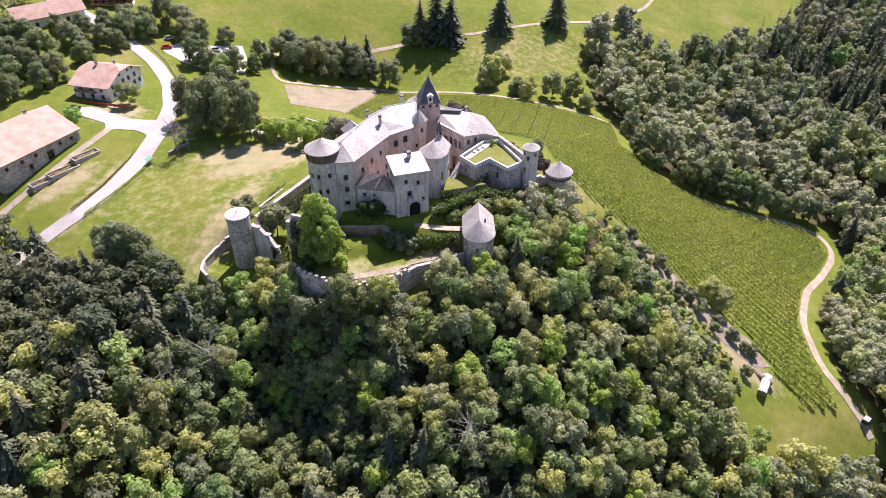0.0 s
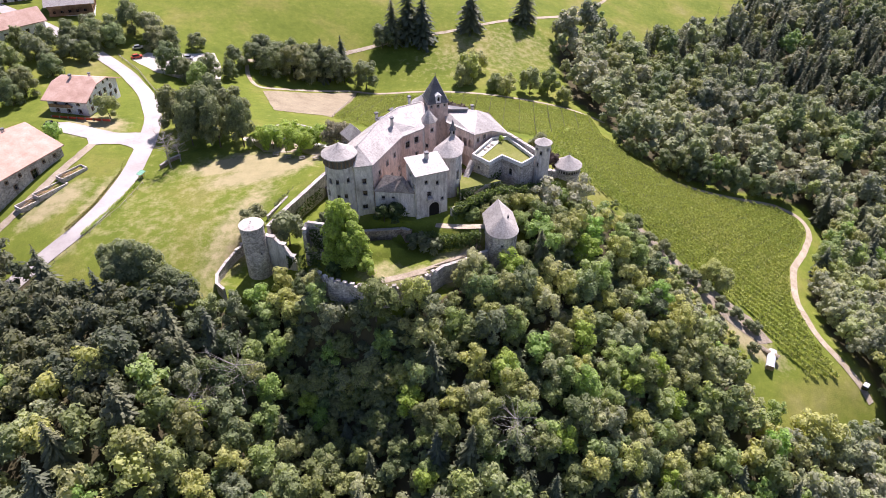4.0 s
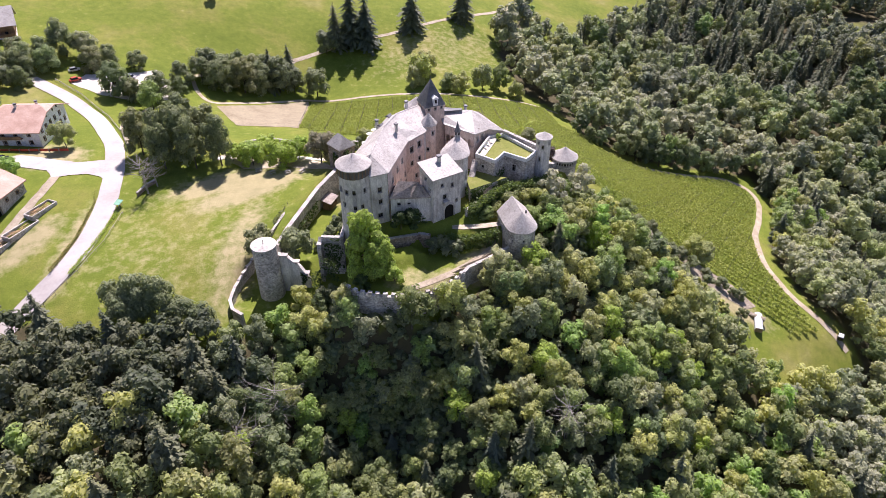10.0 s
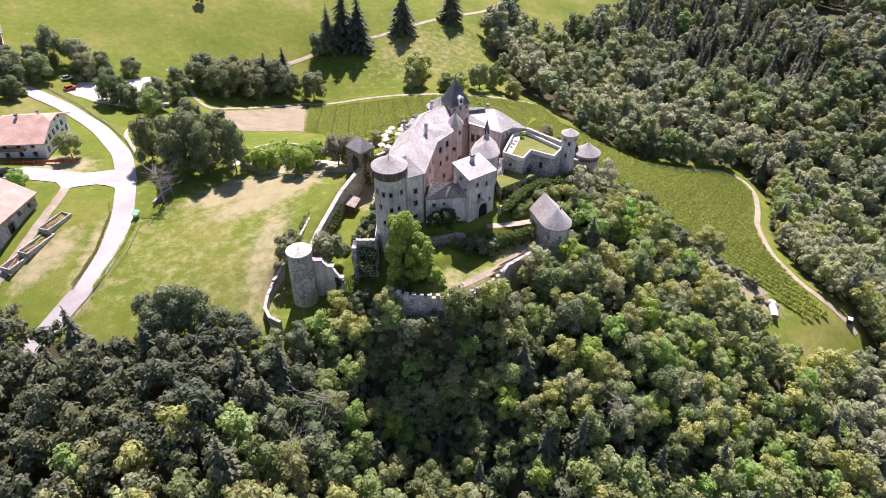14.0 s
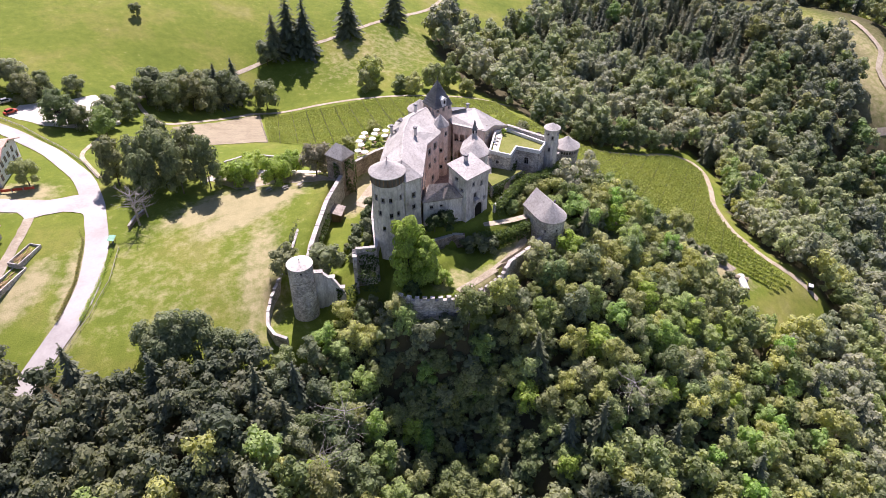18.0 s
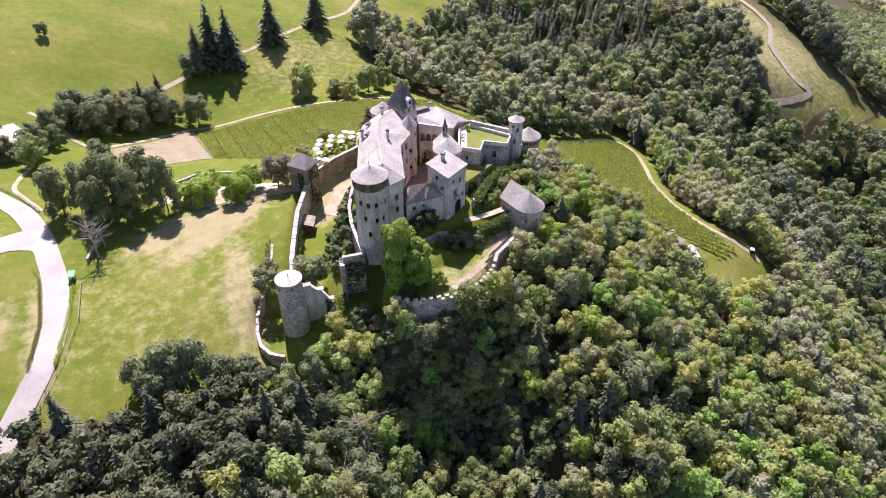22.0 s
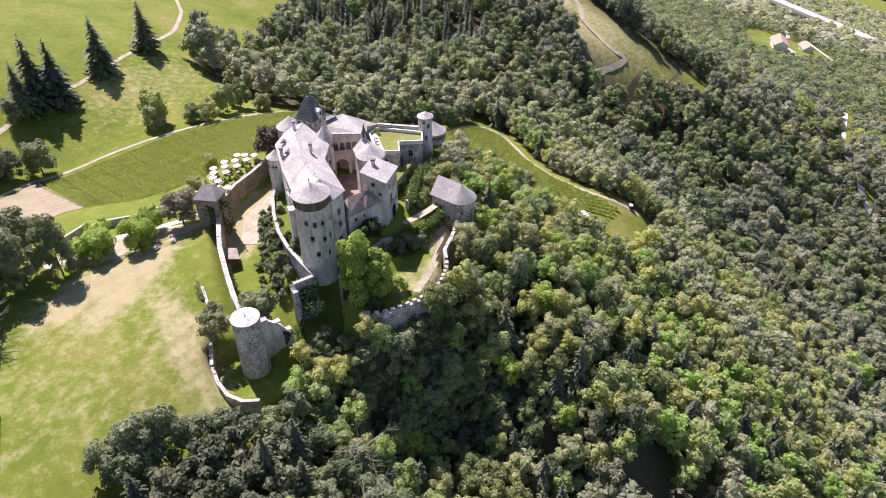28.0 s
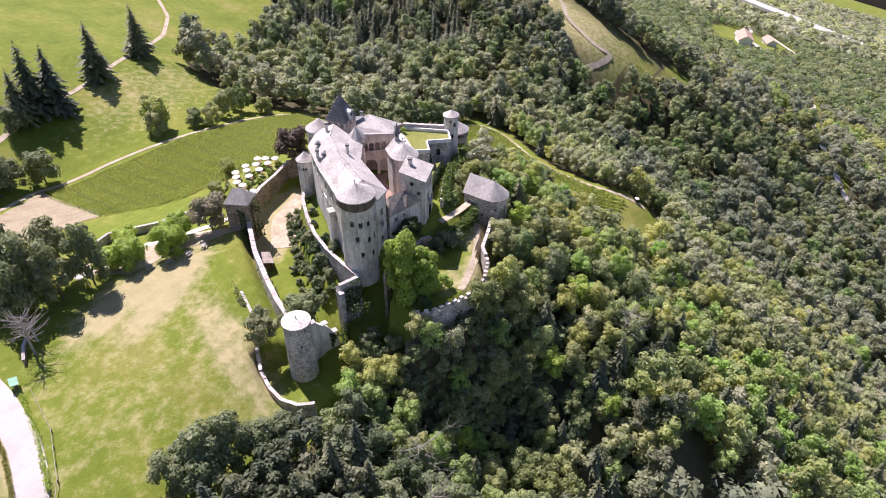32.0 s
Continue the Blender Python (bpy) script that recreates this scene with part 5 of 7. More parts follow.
part("turret_roof", turned([(0.95, 27.4), (0.5, 28.3), (0.04, 30.2)], 4, 1.3, 2.5), M_SLATE, tur, "dark pointed roof")
for dx, dy, t in ((1.51, 2.05, 25), (0.85, 2.29, 115), (1.75, 2.71, 115)):
    part("bell_opening", solid([(dx, dy, 26.5, 0.45, 0.12, 0.8, t)]), M_DARK, tur)

# keep with the dark spire
sp = thing("spire_tower", 0, 0.2, 0, "square tower with a steep dark slate spire and a dormer", "tower")
c45 = 55
SQ = [(3.8 * math.cos(radians(c45 + 90 * i)), 3.8 * math.sin(radians(c45 + 90 * i))) for i in range(4)]
under_eaves = [(0.9, 27.7, 0.55, 0.7), (2.7, 27.7, 0.55, 0.7), (4.5, 27.7, 0.55, 0.7)]
walls(sp, SQ, 9.0, [29.0] * 4, M_ROSE, {0: under_eaves, 1: under_eaves, 2: under_eaves, 3: under_eaves})
SO = [(x * 1.07, y * 1.07, 28.9) for x, y in SQ]
SM = [(x * 0.52, y * 0.52, 32.2) for x, y in SQ]
part("spire", slab([[SO[i], SO[(i + 1) % 4], SM[(i + 1) % 4], SM[i]] for i in range(4)] + [[SM[i], SM[(i + 1) % 4], (0, 0, 35.4)] for i in range(4)], 0.2), M_SLATE, sp, "dark slate spire")
for k in range(9):
    z = 29.3 + k * 0.62
    f = 1.07 - 0.55 * (z - 28.9) / 3.3 if z < 32.2 else 0.52 * (35.4 - z) / 3.2
    ring = [(x * f * 1.012, y * f * 1.012) for x, y in SQ]
    course = []
    for i in range(4):
        (ax, ay), (bx, by) = ring[i], ring[(i + 1) % 4]
        course.append(((ax + bx) / 2, (ay + by) / 2, z, math.dist((ax, ay), (bx, by)), 0.12, 0.05, math.degrees(math.atan2(by - ay, bx - ax))))
    part("slate_course", solid(course), M_SLATE, sp)
finial(sp, 0, 0, 35.4, 0.8)
dm = part("spire_dormer", solid([(0.40, -2.27, 29.0, 1.25, 1.6, 2.0, 10)], 0.03), M_WHITE, sp, "white dormer on the spire")
part("dormer_opening", solid([(0.545, -3.08, 29.7, 0.55, 0.1, 0.95, 10)]), M_DARK, dm)
dn = pose(0.40, -2.27, 31.0, 0, 0, 10)
part("dormer_roof", ([dn @ Vector(q) for q in ((-0.85, -1.0, 0), (0.85, -1.0, 0), (0, -1.0, 0.6), (-0.85, 1.2, 0), (0.85, 1.2, 0), (0, 1.2, 0.6))], [(0, 1, 2), (1, 4, 5, 2), (0, 2, 5, 3), (0, 3, 4, 1), (3, 5, 4)]), M_WHITE, dm)

# stair turret on the courtyard
st = thing("stair_turret", -2.4, -6.4, 0, "rose plastered stair turret in the courtyard corner", "tower")
round_wall(st, 0, 0, 2.0, 10.5, 26.2, M_ROSE, [(230, 14.0, 0.7, 1.0), (240, 19.0, 0.7, 1.0), (270, 23.5, 0.7, 1.0), (300, 16.0, 0.7, 1.0)], 8)
part("roof", turned([(2.0, 25.9), (2.35, 26.0), (2.35, 26.2), (1.2, 27.6), (0.06, 29.0)], 8, 0, 0), M_SHINGLE, st, "grey pyramid cap")

# round turret behind the spire, and the one on the west side
for x, y, r, top, ap_, base, lab in ((-2.6, 5.6, 3.3, 25.6, 28.2, 4.0, "round grey turret behind the spire"), (-8.0, 6.8, 2.1, 18.6, 20.6, -1.0, "small round turret on the west side of the palace")):
    o = thing("round_turret", x, y, 0, lab, "tower")
    round_wall(o, 0, 0, r, base, top, M_PLASTER, [(200, top - 2.4, 0.5, 0.7), (230, top - 2.4, 0.5, 0.7), (170, top - 2.4, 0.5, 0.7)], 20)
    cone_roof(o, 0, 0, r, top, ap_, M_SHINGLE, 24, 0.25, "grey conical roof")

# arcaded wing along the far side of the courtyard
aw = thing("arcade_wing", 0, 0, 0, "rose plastered wing with arcades and an upper loggia", "castle")
A0, A1, A2, A3, A4, A5 = (2.8, -3.6), (9.3, -9.4), (14.6, -4.6), (19.0, -4.6), (15.5, 6.0), (2.6, 4.6)
WING = [A0, A1, A2, A3, A4, A5]
walls(aw, WING[1:], 9.0, [22.9, 21.3, 20.2, 21.4, 23.4], M_ROSE, {0: [(1.6, 20.0, 0.9, 1.3), (4.2, 19.8, 0.9, 1.3)], 1: [(2.2, 16.5, 0.9, 1.2)]})
fd = (Vector(A1) - Vector(A0)).normalized()
fn = Vector((fd.y, -fd.x))
flen = (Vector(A1) - Vector(A0)).length


def on_front(u, z, out=0.0):
    p = Vector(A0) + fd * u + fn * out
    return (p.x, p.y, z)


def arch_row(z0, spring, count, width, pier, rise, top, name, u0=0.0):
    """A facade strip with round arches cut through it."""
    step = width + pier
    for i in range(count):
        a, b = u0 + i * step, u0 + (i + 1) * step
        verts, faces = [], []
        m = a + step / 2
        curve = [(m - width / 2, z0)] + [(m - width / 2 * math.cos(math.pi * j / 10), spring + rise * math.sin(math.pi * j / 10)) for j in range(11)] + [(m + width / 2, z0)]
        outer = [(a, z0)] + [(a + step * j / 10, top) for j in range(11)] + [(b, z0)]
        for (cu, cz), (ou, oz) in zip(curve, outer):
            verts += [on_front(cu, cz, 0.02), on_front(ou, oz, 0.02), on_front(cu, cz, -0.55)]
        for j in range(len(curve) - 1):
            k = j * 3
            faces += [(k, k + 3, k + 4, k + 1), (k + 2, k + 5, k + 3, k)]
        part(name, (verts, faces), M_ROSE, aw, "rose plastered arch")


arch_row(11.5, 14.6, 2, 3.3, 0.8, 1.5, 17.6, "ground_arch")
arch_row(18.6, 20.4, 5, 1.28, 0.36, 0.62, 22.4, "loggia_arch")
part("gallery_parapet", (lambda q: (q, [(0, 1, 2, 3), (3, 2, 5, 4)]))([on_front(0, 17.5, 0.12), on_front(flen, 17.5, 0.12), on_front(flen, 18.7, 0.12), on_front(0, 18.7, 0.12), on_front(0, 18.7, -0.2), on_front(flen, 18.7, -0.2)]), M_ROSE, aw)
part("cornice", (lambda q: (q, [(0, 1, 2, 3)]))([on_front(0, 22.3, 0.04), on_front(flen, 22.3, 0.04), on_front(flen, 23.2, 0.04), on_front(0, 23.9, 0.04)]), M_ROSE, aw)
part("gallery_floor", (lambda q: (q, [(0, 1, 2, 3)]))([on_front(0, 17.7, 0), on_front(flen, 17.7, 0), on_front(flen, 17.7, -3.2), on_front(0, 17.7, -3.2)]), M_BROWNWOOD, aw)
part("back_wall", (lambda q: (q, [(0, 1, 2, 3)]))([on_front(0, 11.0, -3.2), on_front(flen, 11.0, -3.2), on_front(flen, 23.0, -3.2), on_front(0, 23.0, -3.2)]), M_ROSE, aw)
for i in range(12):
    u = 0.3 + i * (flen - 0.6) / 11
    q = on_front(u, 18.7, 0.0)
    part("baluster", solid([(*q, 0.12, 0.12, 0.5, 0)]), M_STONEFRAME, aw)
for u in (1.3, 3.6, 5.9):
    q = on_front(u, 11.5, -3.1)
    part("door", solid([(*q, 1.0, 0.12, 2.1, -30)]), M_BROWNWOOD, aw)
w0, w1, w2, w3, w4, w5 = [(*p, z) for p, z in zip(outward(WING, 0.5), (24.0, 23.0, 21.4, 20.2, 20.8, 23.4))]
wr0, wr1 = (2.0, 0.8, 26.2), (11.4, 0.3, 25.0)
part("roof", slab([[w0, w1, wr1, wr0], [w1, w2, wr1], [w2, w3, wr1], [w3, w4, wr1], [w4, w5, wr0, wr1]], 0.25), M_SHINGLE, aw, "pale sunlit shingles")
part("slate_roof", slab([[(2.4, -1.0, 26.3), (8.6, -0.4, 25.75), (9.4, 2.8, 24.6), (2.4, 3.4, 25.6)]], 0.12), M_SLATE, aw, "darker slate patch")
chimney(aw, 10.2, 2.0, 24.2, 1.2, 0.6)

# courtyard, terraces and their walls
patch("courtyard", [(-15, -23.5), (-8.5, -24), (-2, -21.5), (0, -16), (3, -10.5), (9, -9), (3, -4.6), (-2, -4), (-9.4, -13.4)], M_COURT, "reddish brown paved castle courtyard", "courtyard", 0.12, 1.2)
TER = [(8.2, -14.0), (11.9, -18.7), (15.7, -15.4), (19.9, -20.2), (23.9, -17.0), (18.9, -5.4), (14.8, -5.4)]
tb = thing("terrace_building", 0, 0, 0, "flat-topped rubble building with a lawn roof inside pale parapets", "terrace")
walls(tb, TER, 8.5, [19.2] * 7, M_RUBBLE, {0: [(2.4, 16.2, 0.8, 1.0)], 2: [(3.0, 15.0, 1.1, 2.0)]})
part("roof_lawn", slab([[(x, y, 18.9) for x, y in outward(TER, -0.35)]], 0.3), M_LAWN, tb, "bright mown roof lawn")
ti, to = outward(TER, -0.45), outward(TER, 0.1)
pv, pf = [], []
for i in range(7):
    pv += [(*to[i], 18.7), (*to[i], 19.75), (*ti[i], 19.75), (*ti[i], 18.7)]
for i in range(7):
    a, b = i * 4, (i + 1) % 7 * 4
    for c in range(3):
        pf.append((a + c, b + c, b + c + 1, a + c + 1))
part("parapet", (pv, pf), M_WHITE, tb, "pale rendered parapet")
part("paved_strip", slab([[(9.2, -13.9, 19.05), (10.8, -14.4, 19.05), (17.0, -6.4, 19.05), (15.0, -6.0, 19.05)]], 0.1), M_GRAVEL, tb, "pale paving beside the roof lawn")
for x, y, t in ((13.2, -9.6, 20), (14.4, -8.4, 50), (12.0, -11.0, 10)):
    ob = thing("deck_chair", x, y, 19.05, "white folding chair on the terrace", "chair", "chairs on the terrace", t)
    part("seat", solid([(0, 0, 0.4, 0.6, 0.9, 0.06, 0)], 0.01), M_CLOTH, ob)
    part("backrest", solid([(0, 0.5, 0.42, 0.6, 0.06, 0.6, 0)], 0.01), M_CLOTH, ob)
    for dx in (-0.27, 0.27):
        for dy in (-0.38, 0.42):
            part("leg", solid([(dx, dy, 0, 0.05, 0.05, 0.42, 0)]), M_METAL, ob)
plant("bush", 17.0, -6.6, 0.5, z=19.0)
SMALL = [(3.9, -23.4), (15.0, -20.2), (12.2, -18.6), (8.0, -14.5), (4.6, -17.0)]
sl = thing("small_terrace", 0, 0, 0, "small raised lawn held by a rubble wall", "terrace")
walls(sl, SMALL, 9.0, [14.9] * 5, M_RUBBLE)
part("terrace_lawn", slab([[(x, y, 15.0) for x, y in outward(SMALL, -0.1)]], 0.2), M_LAWN, sl, "bright mown grass")
stp = thing("terrace_stairs", 6.2, -17.4, 0, "flight of pale stone steps up to the terrace", "stairs")
for i in range(16):
    part("step", solid([(0.28 * i * 0.5, 0.28 * i * 0.86, 14.9 + 0.17 * i - 0.4, 1.6, 0.34, 0.57, -30)]), M_STONEFRAME, stp)

# corner turrets on the east side
t1 = thing("slender_turret", 26.0, -16.4, 0, "slender round turret with a pale flat cone cap", "tower")
round_wall(t1, 0, 0, 1.95, 8.0, 23.4, M_PLASTER, [(250, 20.6, 0.5, 1.1), (230, 17.0, 0.5, 1.2), (290, 21.8, 0.5, 0.6), (215, 21.8, 0.5, 0.6)], 20)
cone_roof(t1, 0, 0, 1.95, 23.4, 24.7, M_SHINGLE, 24, 0.32, "pale round cap")
t2 = thing("open_turret", 34.2, -13.1, 0, "stout round turret with dark openings under a grey cone roof", "tower")
round_wall(t2, 0, 0, 3.3, 1.0, 14.6, M_RUBBLE, [(g, 13.0, 0.62, 1.0) for g in range(150, 360, 13)], 28)
cone_roof(t2, 0, 0, 3.3, 14.7, 17.4, M_SHINGLE, 30, 0.4, "grey shingled cone")
finial(t2, 0, 0, 17.3, 0.6)
thick_wall("link_wall", [(27.6, -15.6), (31.2, -14.2)], 0.8, [14.6, 13.4], M_RUBBLE, "short rubble wall between the two turrets")
thick_wall("terrace_outer_wall", [(18.9, -5.2), (22.0, -10.0), (25.0, -14.8)], 0.7, [20.6, 20.3, 20.0], M_RUBBLE, "pale rubble parapet wall behind the roof lawn")

# round-ended barn tower below the gate
bn = thing("apse_tower", 12.2, -34.6, 0, "rubble tower with a rounded end and a grey shingled roof", "tower", "", 0)
HW = 3.5
plan = [(-HW, 3.2), (-HW, -3.6)] + [(-HW * math.cos(math.pi * i / 12), -3.6 - HW * math.sin(math.pi * i / 12)) for i in range(1, 12)] + [(HW, -3.6), (HW, 3.2)]
walls(bn, plan, -4.0, [13.0] * len(plan), M_RUBBLE, {0: [(1.6, 10.2, 0.6, 0.7), (3.8, 10.0, 0.6, 0.7), (5.4, 7.2, 0.7, 0.8), (3.0, 7.8, 0.6, 0.6)], 3: [(0.45, 9.6, 0.5, 0.7)], 6: [(0.45, 9.9, 0.5, 0.7)], 9: [(0.45, 8.0, 0.5, 0.7)]})
part("gable", (([(-HW, 3.2, 13.0), (HW, 3.2, 13.0), (0, 3.2, 16.3)]), [(0, 1, 2)]), M_RUBBLE, bn)
po = outward(plan, 0.4)
rg0, rg1 = (0, 3.6, 16.6), (0, -3.6, 16.4)
bf = [[(*po[0], 12.7), (*po[1], 12.7), rg1, rg0]] + [[(*po[i], 12.7), (*po[i + 1], 12.7), rg1] for i in range(1, len(plan) - 2)] + [[(*po[-2], 12.7), (*po[-1], 12.7), rg0, rg1]]
part("roof", slab(bf, 0.22), M_SHINGLE, bn, "grey split shingles, streaked by weather")
part("roof_vent", solid([(1.4, -2.6, 15.2, 0.35, 0.35, 0.8, 0)]), M_SLATE, bn)

# lone round tower on the lawn side
ta = thing("lawn_tower", -48.1, -25.8, 0, "round rubble tower with a flat white capped roof", "tower")
round_wall(ta, 0, 0, 2.85, -8.0, 9.9, M_RUBBLE, [(260, 8.6, 0.45, 0.5), (200, 8.4, 0.45, 0.5), (300, 2.0, 0.35, 0.7), (230, 4.5, 0.35, 0.7)], 30, 0.1)
cone_roof(ta, 0, 0, 2.85, 9.9, 10.5, M_PLASTER, 32, 0.2, "pale flat cone cap")
finial(ta, 0, 0, 10.4, 0.9)
thick_wall("wing_wall", [(-45.3, -24.8), (-43.0, -25.7), (-40.4, -26.6), (-38.4, -27.3)], 1.1, [6.0, 5.2, 2.4, -1.6], M_PLASTER, "tall pale wall between the round tower and the bastion", foot=2.5)
thick_wall("low_outer_wall", [(-49.5, -13.8), (-52.4, -16.6), (-55, -20), (-57, -24.3), (-58.2, -29), (-57.6, -33), (-55.4, -35.6)], 0.6, [0.0, -1.2, -2.5, -2.8, -2.6, -2.2, -2.2], M_RUBBLE, "low curved rubble wall round the tower yard")
thick_wall("curtain_wall", [(-24.4, 13.2), (-28.5, 8.0), (-32.2, 3.2), (-38.2, -6.8), (-42.0, -13.6), (-45.2, -20.6)], 1.0, [6.0, 5.8, 5.6, 5.2, 5.2, 5.4], M_RUBBLE, "long pale curtain wall between lawn and castle lane")
thick_wall("lawn_edge_wall", [(-37.0, 8.0), (-39.5, 3.2), (-44.4, -6.0), (-47.0, -11.0)], 0.5, [2.4, 2.3, 2.2, 2.0], M_RUBBLE, "low wall along the lawn")
thick_wall("crescent_wall", [(-6.6, 9.4), (-12.8, 4.6), (-18.0, -1.6), (-22.6, -8.2), (-25.6, -14.6), (-27.6, -20.6), (-29.8, -27.6), (-34.4, -25.6)], 0.7, [9.6, 9.5, 9.4, 9.4, 9.3, 9.3, 9.8, 9.4], M_RUBBLE, "curved retaining wall along the palace foot")
thick_wall("corner_bastion", [(-34.6, -25.4), (-35.4, -27.4)], 1.0, [9.3, 7.2], M_RUBBLE, "pale rubble bastion corner")
thick_wall("battlement_wall", [(-31.5, -43.2), (-28.8, -46.2), (-24.2, -48.4), (-19, -50.4), (-13, -50.2), (-7.2, -47.8), (-4.2, -45.2)], 0.8, [7.4, 7.3, 7.3, 7.3, 7.2, 7.0, 7.1], M_RUBBLE, "curved garden wall with battlements", merlon=(1.0, 0.55, 0.9), foot=4.0)
thick_wall("garden_wall", [(-4.2, -45.2), (-2.2, -43.4), (3.0, -41.8), (8.7, -39.8)], 0.7, [7.2, 7.0, 7.2, 8.0], M_RUBBLE, "low rubble garden wall", foot=3.0)
thick_wall("upper_garden_wall", [(-27.0, -32.6), (-19.4, -31.4), (-11.6, -31.4), (-9.0, -33.0)], 0.7, [10.2, 9.8, 9.8, 10.4], M_BRICKISH, "brown rubble terrace wall below the palace")
thick_wall("terrace_retaining_wall", [(1.0, -29.6), (9, -25.2), (22, -21.4), (30.6, -18.2)], 0.8, [13.4, 14.0, 13.6, 11.6], M_RUBBLE, "ivy covered retaining wall below the terraces")
thick_wall("cafe_wall", [(-17.5, 20.6), (-9.8, 24.2), (-2.6, 25.6), (4.2, 27.6), (8, 24)], 0.8, [5.0, 4.9, 4.9, 4.9, 8.0], M_BRICKISH, "brown retaining wall below the garden cafe")
thick_wall("ward_wall", [(8, 24), (8.6, 16), (5, 8.2)], 0.8, [8.0, 9.0, 11], M_BRICKISH, "brown rubble wall at the back of the lane")
thick_wall("vineyard_wall", [(-52, 44), (-44, 46), (-33, 40), (-22, 36), (-16, 33)], 0.5, [1.6, 1.2, 0.6, 0.8, 2.6], M_RUBBLE, "low dry wall between path and vines")
thick_wall("road_wall", [(-82.2, 19.7), (-80, 23.6), (-77.5, 26)], 0.5, [2.2, 2.3, 2.3], M_BRICKISH, "short brown wall by the road")

# outer gatehouse
gh = thing("gatehouse", -23.2, 16.6, 0, "small ivy grown gatehouse with a grey tent roof", "gatehouse", "", 28)
GHP = [(-2.6, -3.0), (2.6, -3.0), (2.6, 3.0), (-2.6, 3.0)]
walls(gh, GHP, -3.0, [11.2] * 4, M_BRICKISH, {0: [(2.6, 8.6, 0.7, 0.9)], 3: [(3.0, 8.6, 0.7, 0.9)]})
go = outward(GHP, 0.4)
part("roof", slab([[(*go[0], 11.1), (*go[1], 11.1), (0, -1.2, 14.3)], [(*go[1], 11.1), (*go[2], 11.1), (0, 1.2, 14.3), (0, -1.2, 14.3)], [(*go[2], 11.1), (*go[3], 11.1), (0, 1.2, 14.3)], [(*go[3], 11.1), (*go[0], 11.1), (0, -1.2, 14.3), (0, 1.2, 14.3)]], 0.22), M_SHINGLE, gh, "grey shingles")
sh = thing("wooden_shed", -29.4, 3.4, -1.3, "open wooden shed with a grey brown plank roof", "shed", "", 57)
for dx, dy in ((-2, -1.1), (2, -1.1), (-2, 1.1), (2, 1.1)):
    part("post", solid([(dx, dy, 0, 0.2, 0.2, 2.7 + dy * 0.3, 0)]), M_BROWNWOOD, sh)
part("roof", slab([[(-2.5, -1.7, 2.5), (2.5, -1.7, 2.5), (2.5, 1.6, 3.4), (-2.5, 1.6, 3.4)]], 0.14), M_OLDSHINGLE, sh, "grey brown plank roof")
for x, y, a, b in ((0, 1.1, 4, 0.1), (-2, 0, 0.1, 2.2), (2, 0, 0.1, 2.2)):
    part("plank_wall", solid([(x, y, 0, a, b, 2.3, 0)]), M_BROWNWOOD, sh)
part("counter", solid([(0, -0.9, 0, 3.6, 0.5, 1.0, 0)], 0.02), M_BROWNWOOD, sh)

# ---- hedges and climbing plants ----


def leafy(name, centres, size, material, label, category, seed, kind="stuff"):
    rng = np.random.default_rng(seed)
    c = np.asarray(centres, float)
    a = rng.normal(size=c.shape)
    a /= np.linalg.norm(a, axis=1)[:, None]
    b = np.cross(a, rng.normal(size=c.shape))
    b /= np.linalg.norm(b, axis=1)[:, None]
    s = rng.uniform(0.5, 1.2, (len(c), 1)) * size / 2
    q = np.stack([c - a * s, c - b * s, c + a * s, c + b * s], 1)
    return tagged(new(name, quads_mesh(name, q, material, rng.uniform(0, 1, len(q)))), label, category, kind=kind)


def hedge(pts, width, low, high, material, label, seed, dense=26, name="hedge", size=0.55):
    """A leafy body along a line, between two heights over the ground or, if low is None, from the ground up."""
    rng = np.random.default_rng(seed)
    out = []
    for (ax, ay, az), (bx, by, bz) in zip(pts, pts[1:]):
        length = math.dist((ax, ay), (bx, by))
        k = int(length * dense)
        s = rng.uniform(0, 1, k)
        d = np.array([bx - ax, by - ay]) / length
        off = np.clip(rng.normal(0, 0.45, k), -1, 1) * width / 2 * 1.6
        x, y = ax + (bx - ax) * s - d[1] * off, ay + (by - ay) * s + d[0] * off
        top = az + (bz - az) * s
        z = top - rng.uniform(0, 1, k) ** 1.6 * (high - low) + rng.normal(0, 0.12, k)
        out.append(np.c_[x, y, z])
    return leafy(name, np.concatenate(out), size, material, label, "hedge", seed)


def climbers(p0, p1, z0, z1, amount, seed, label="dark ivy climbing over the wall"):
    """Ivy on a wall face whose outside lies on the right hand."""
    rng = np.random.default_rng(seed)
    d = np.array([p1[0] - p0[0], p1[1] - p0[1]], float)
    length = np.linalg.norm(d)
    d /= length
    k = int(length * (z1 - z0) * amount)
    u, v = rng.uniform(0, 1, k), rng.uniform(0, 1, k)
    keep = np.array([noise.noise((a * length * 0.3, b * (z1 - z0) * 0.3, seed)) for a, b in zip(u, v)]) + 0.5 - v * 0.5 > 0
    u, v = u[keep], v[keep]
    out = rng.uniform(0.05, 0.35, len(u))
    c = np.c_[p0[0] + d[0] * u * length + d[1] * out, p0[1] + d[1] * u * length - d[0] * out, z0 + v * (z1 - z0)]
    return leafy("ivy", c, 0.5, L_IVY, label, "ivy", seed)


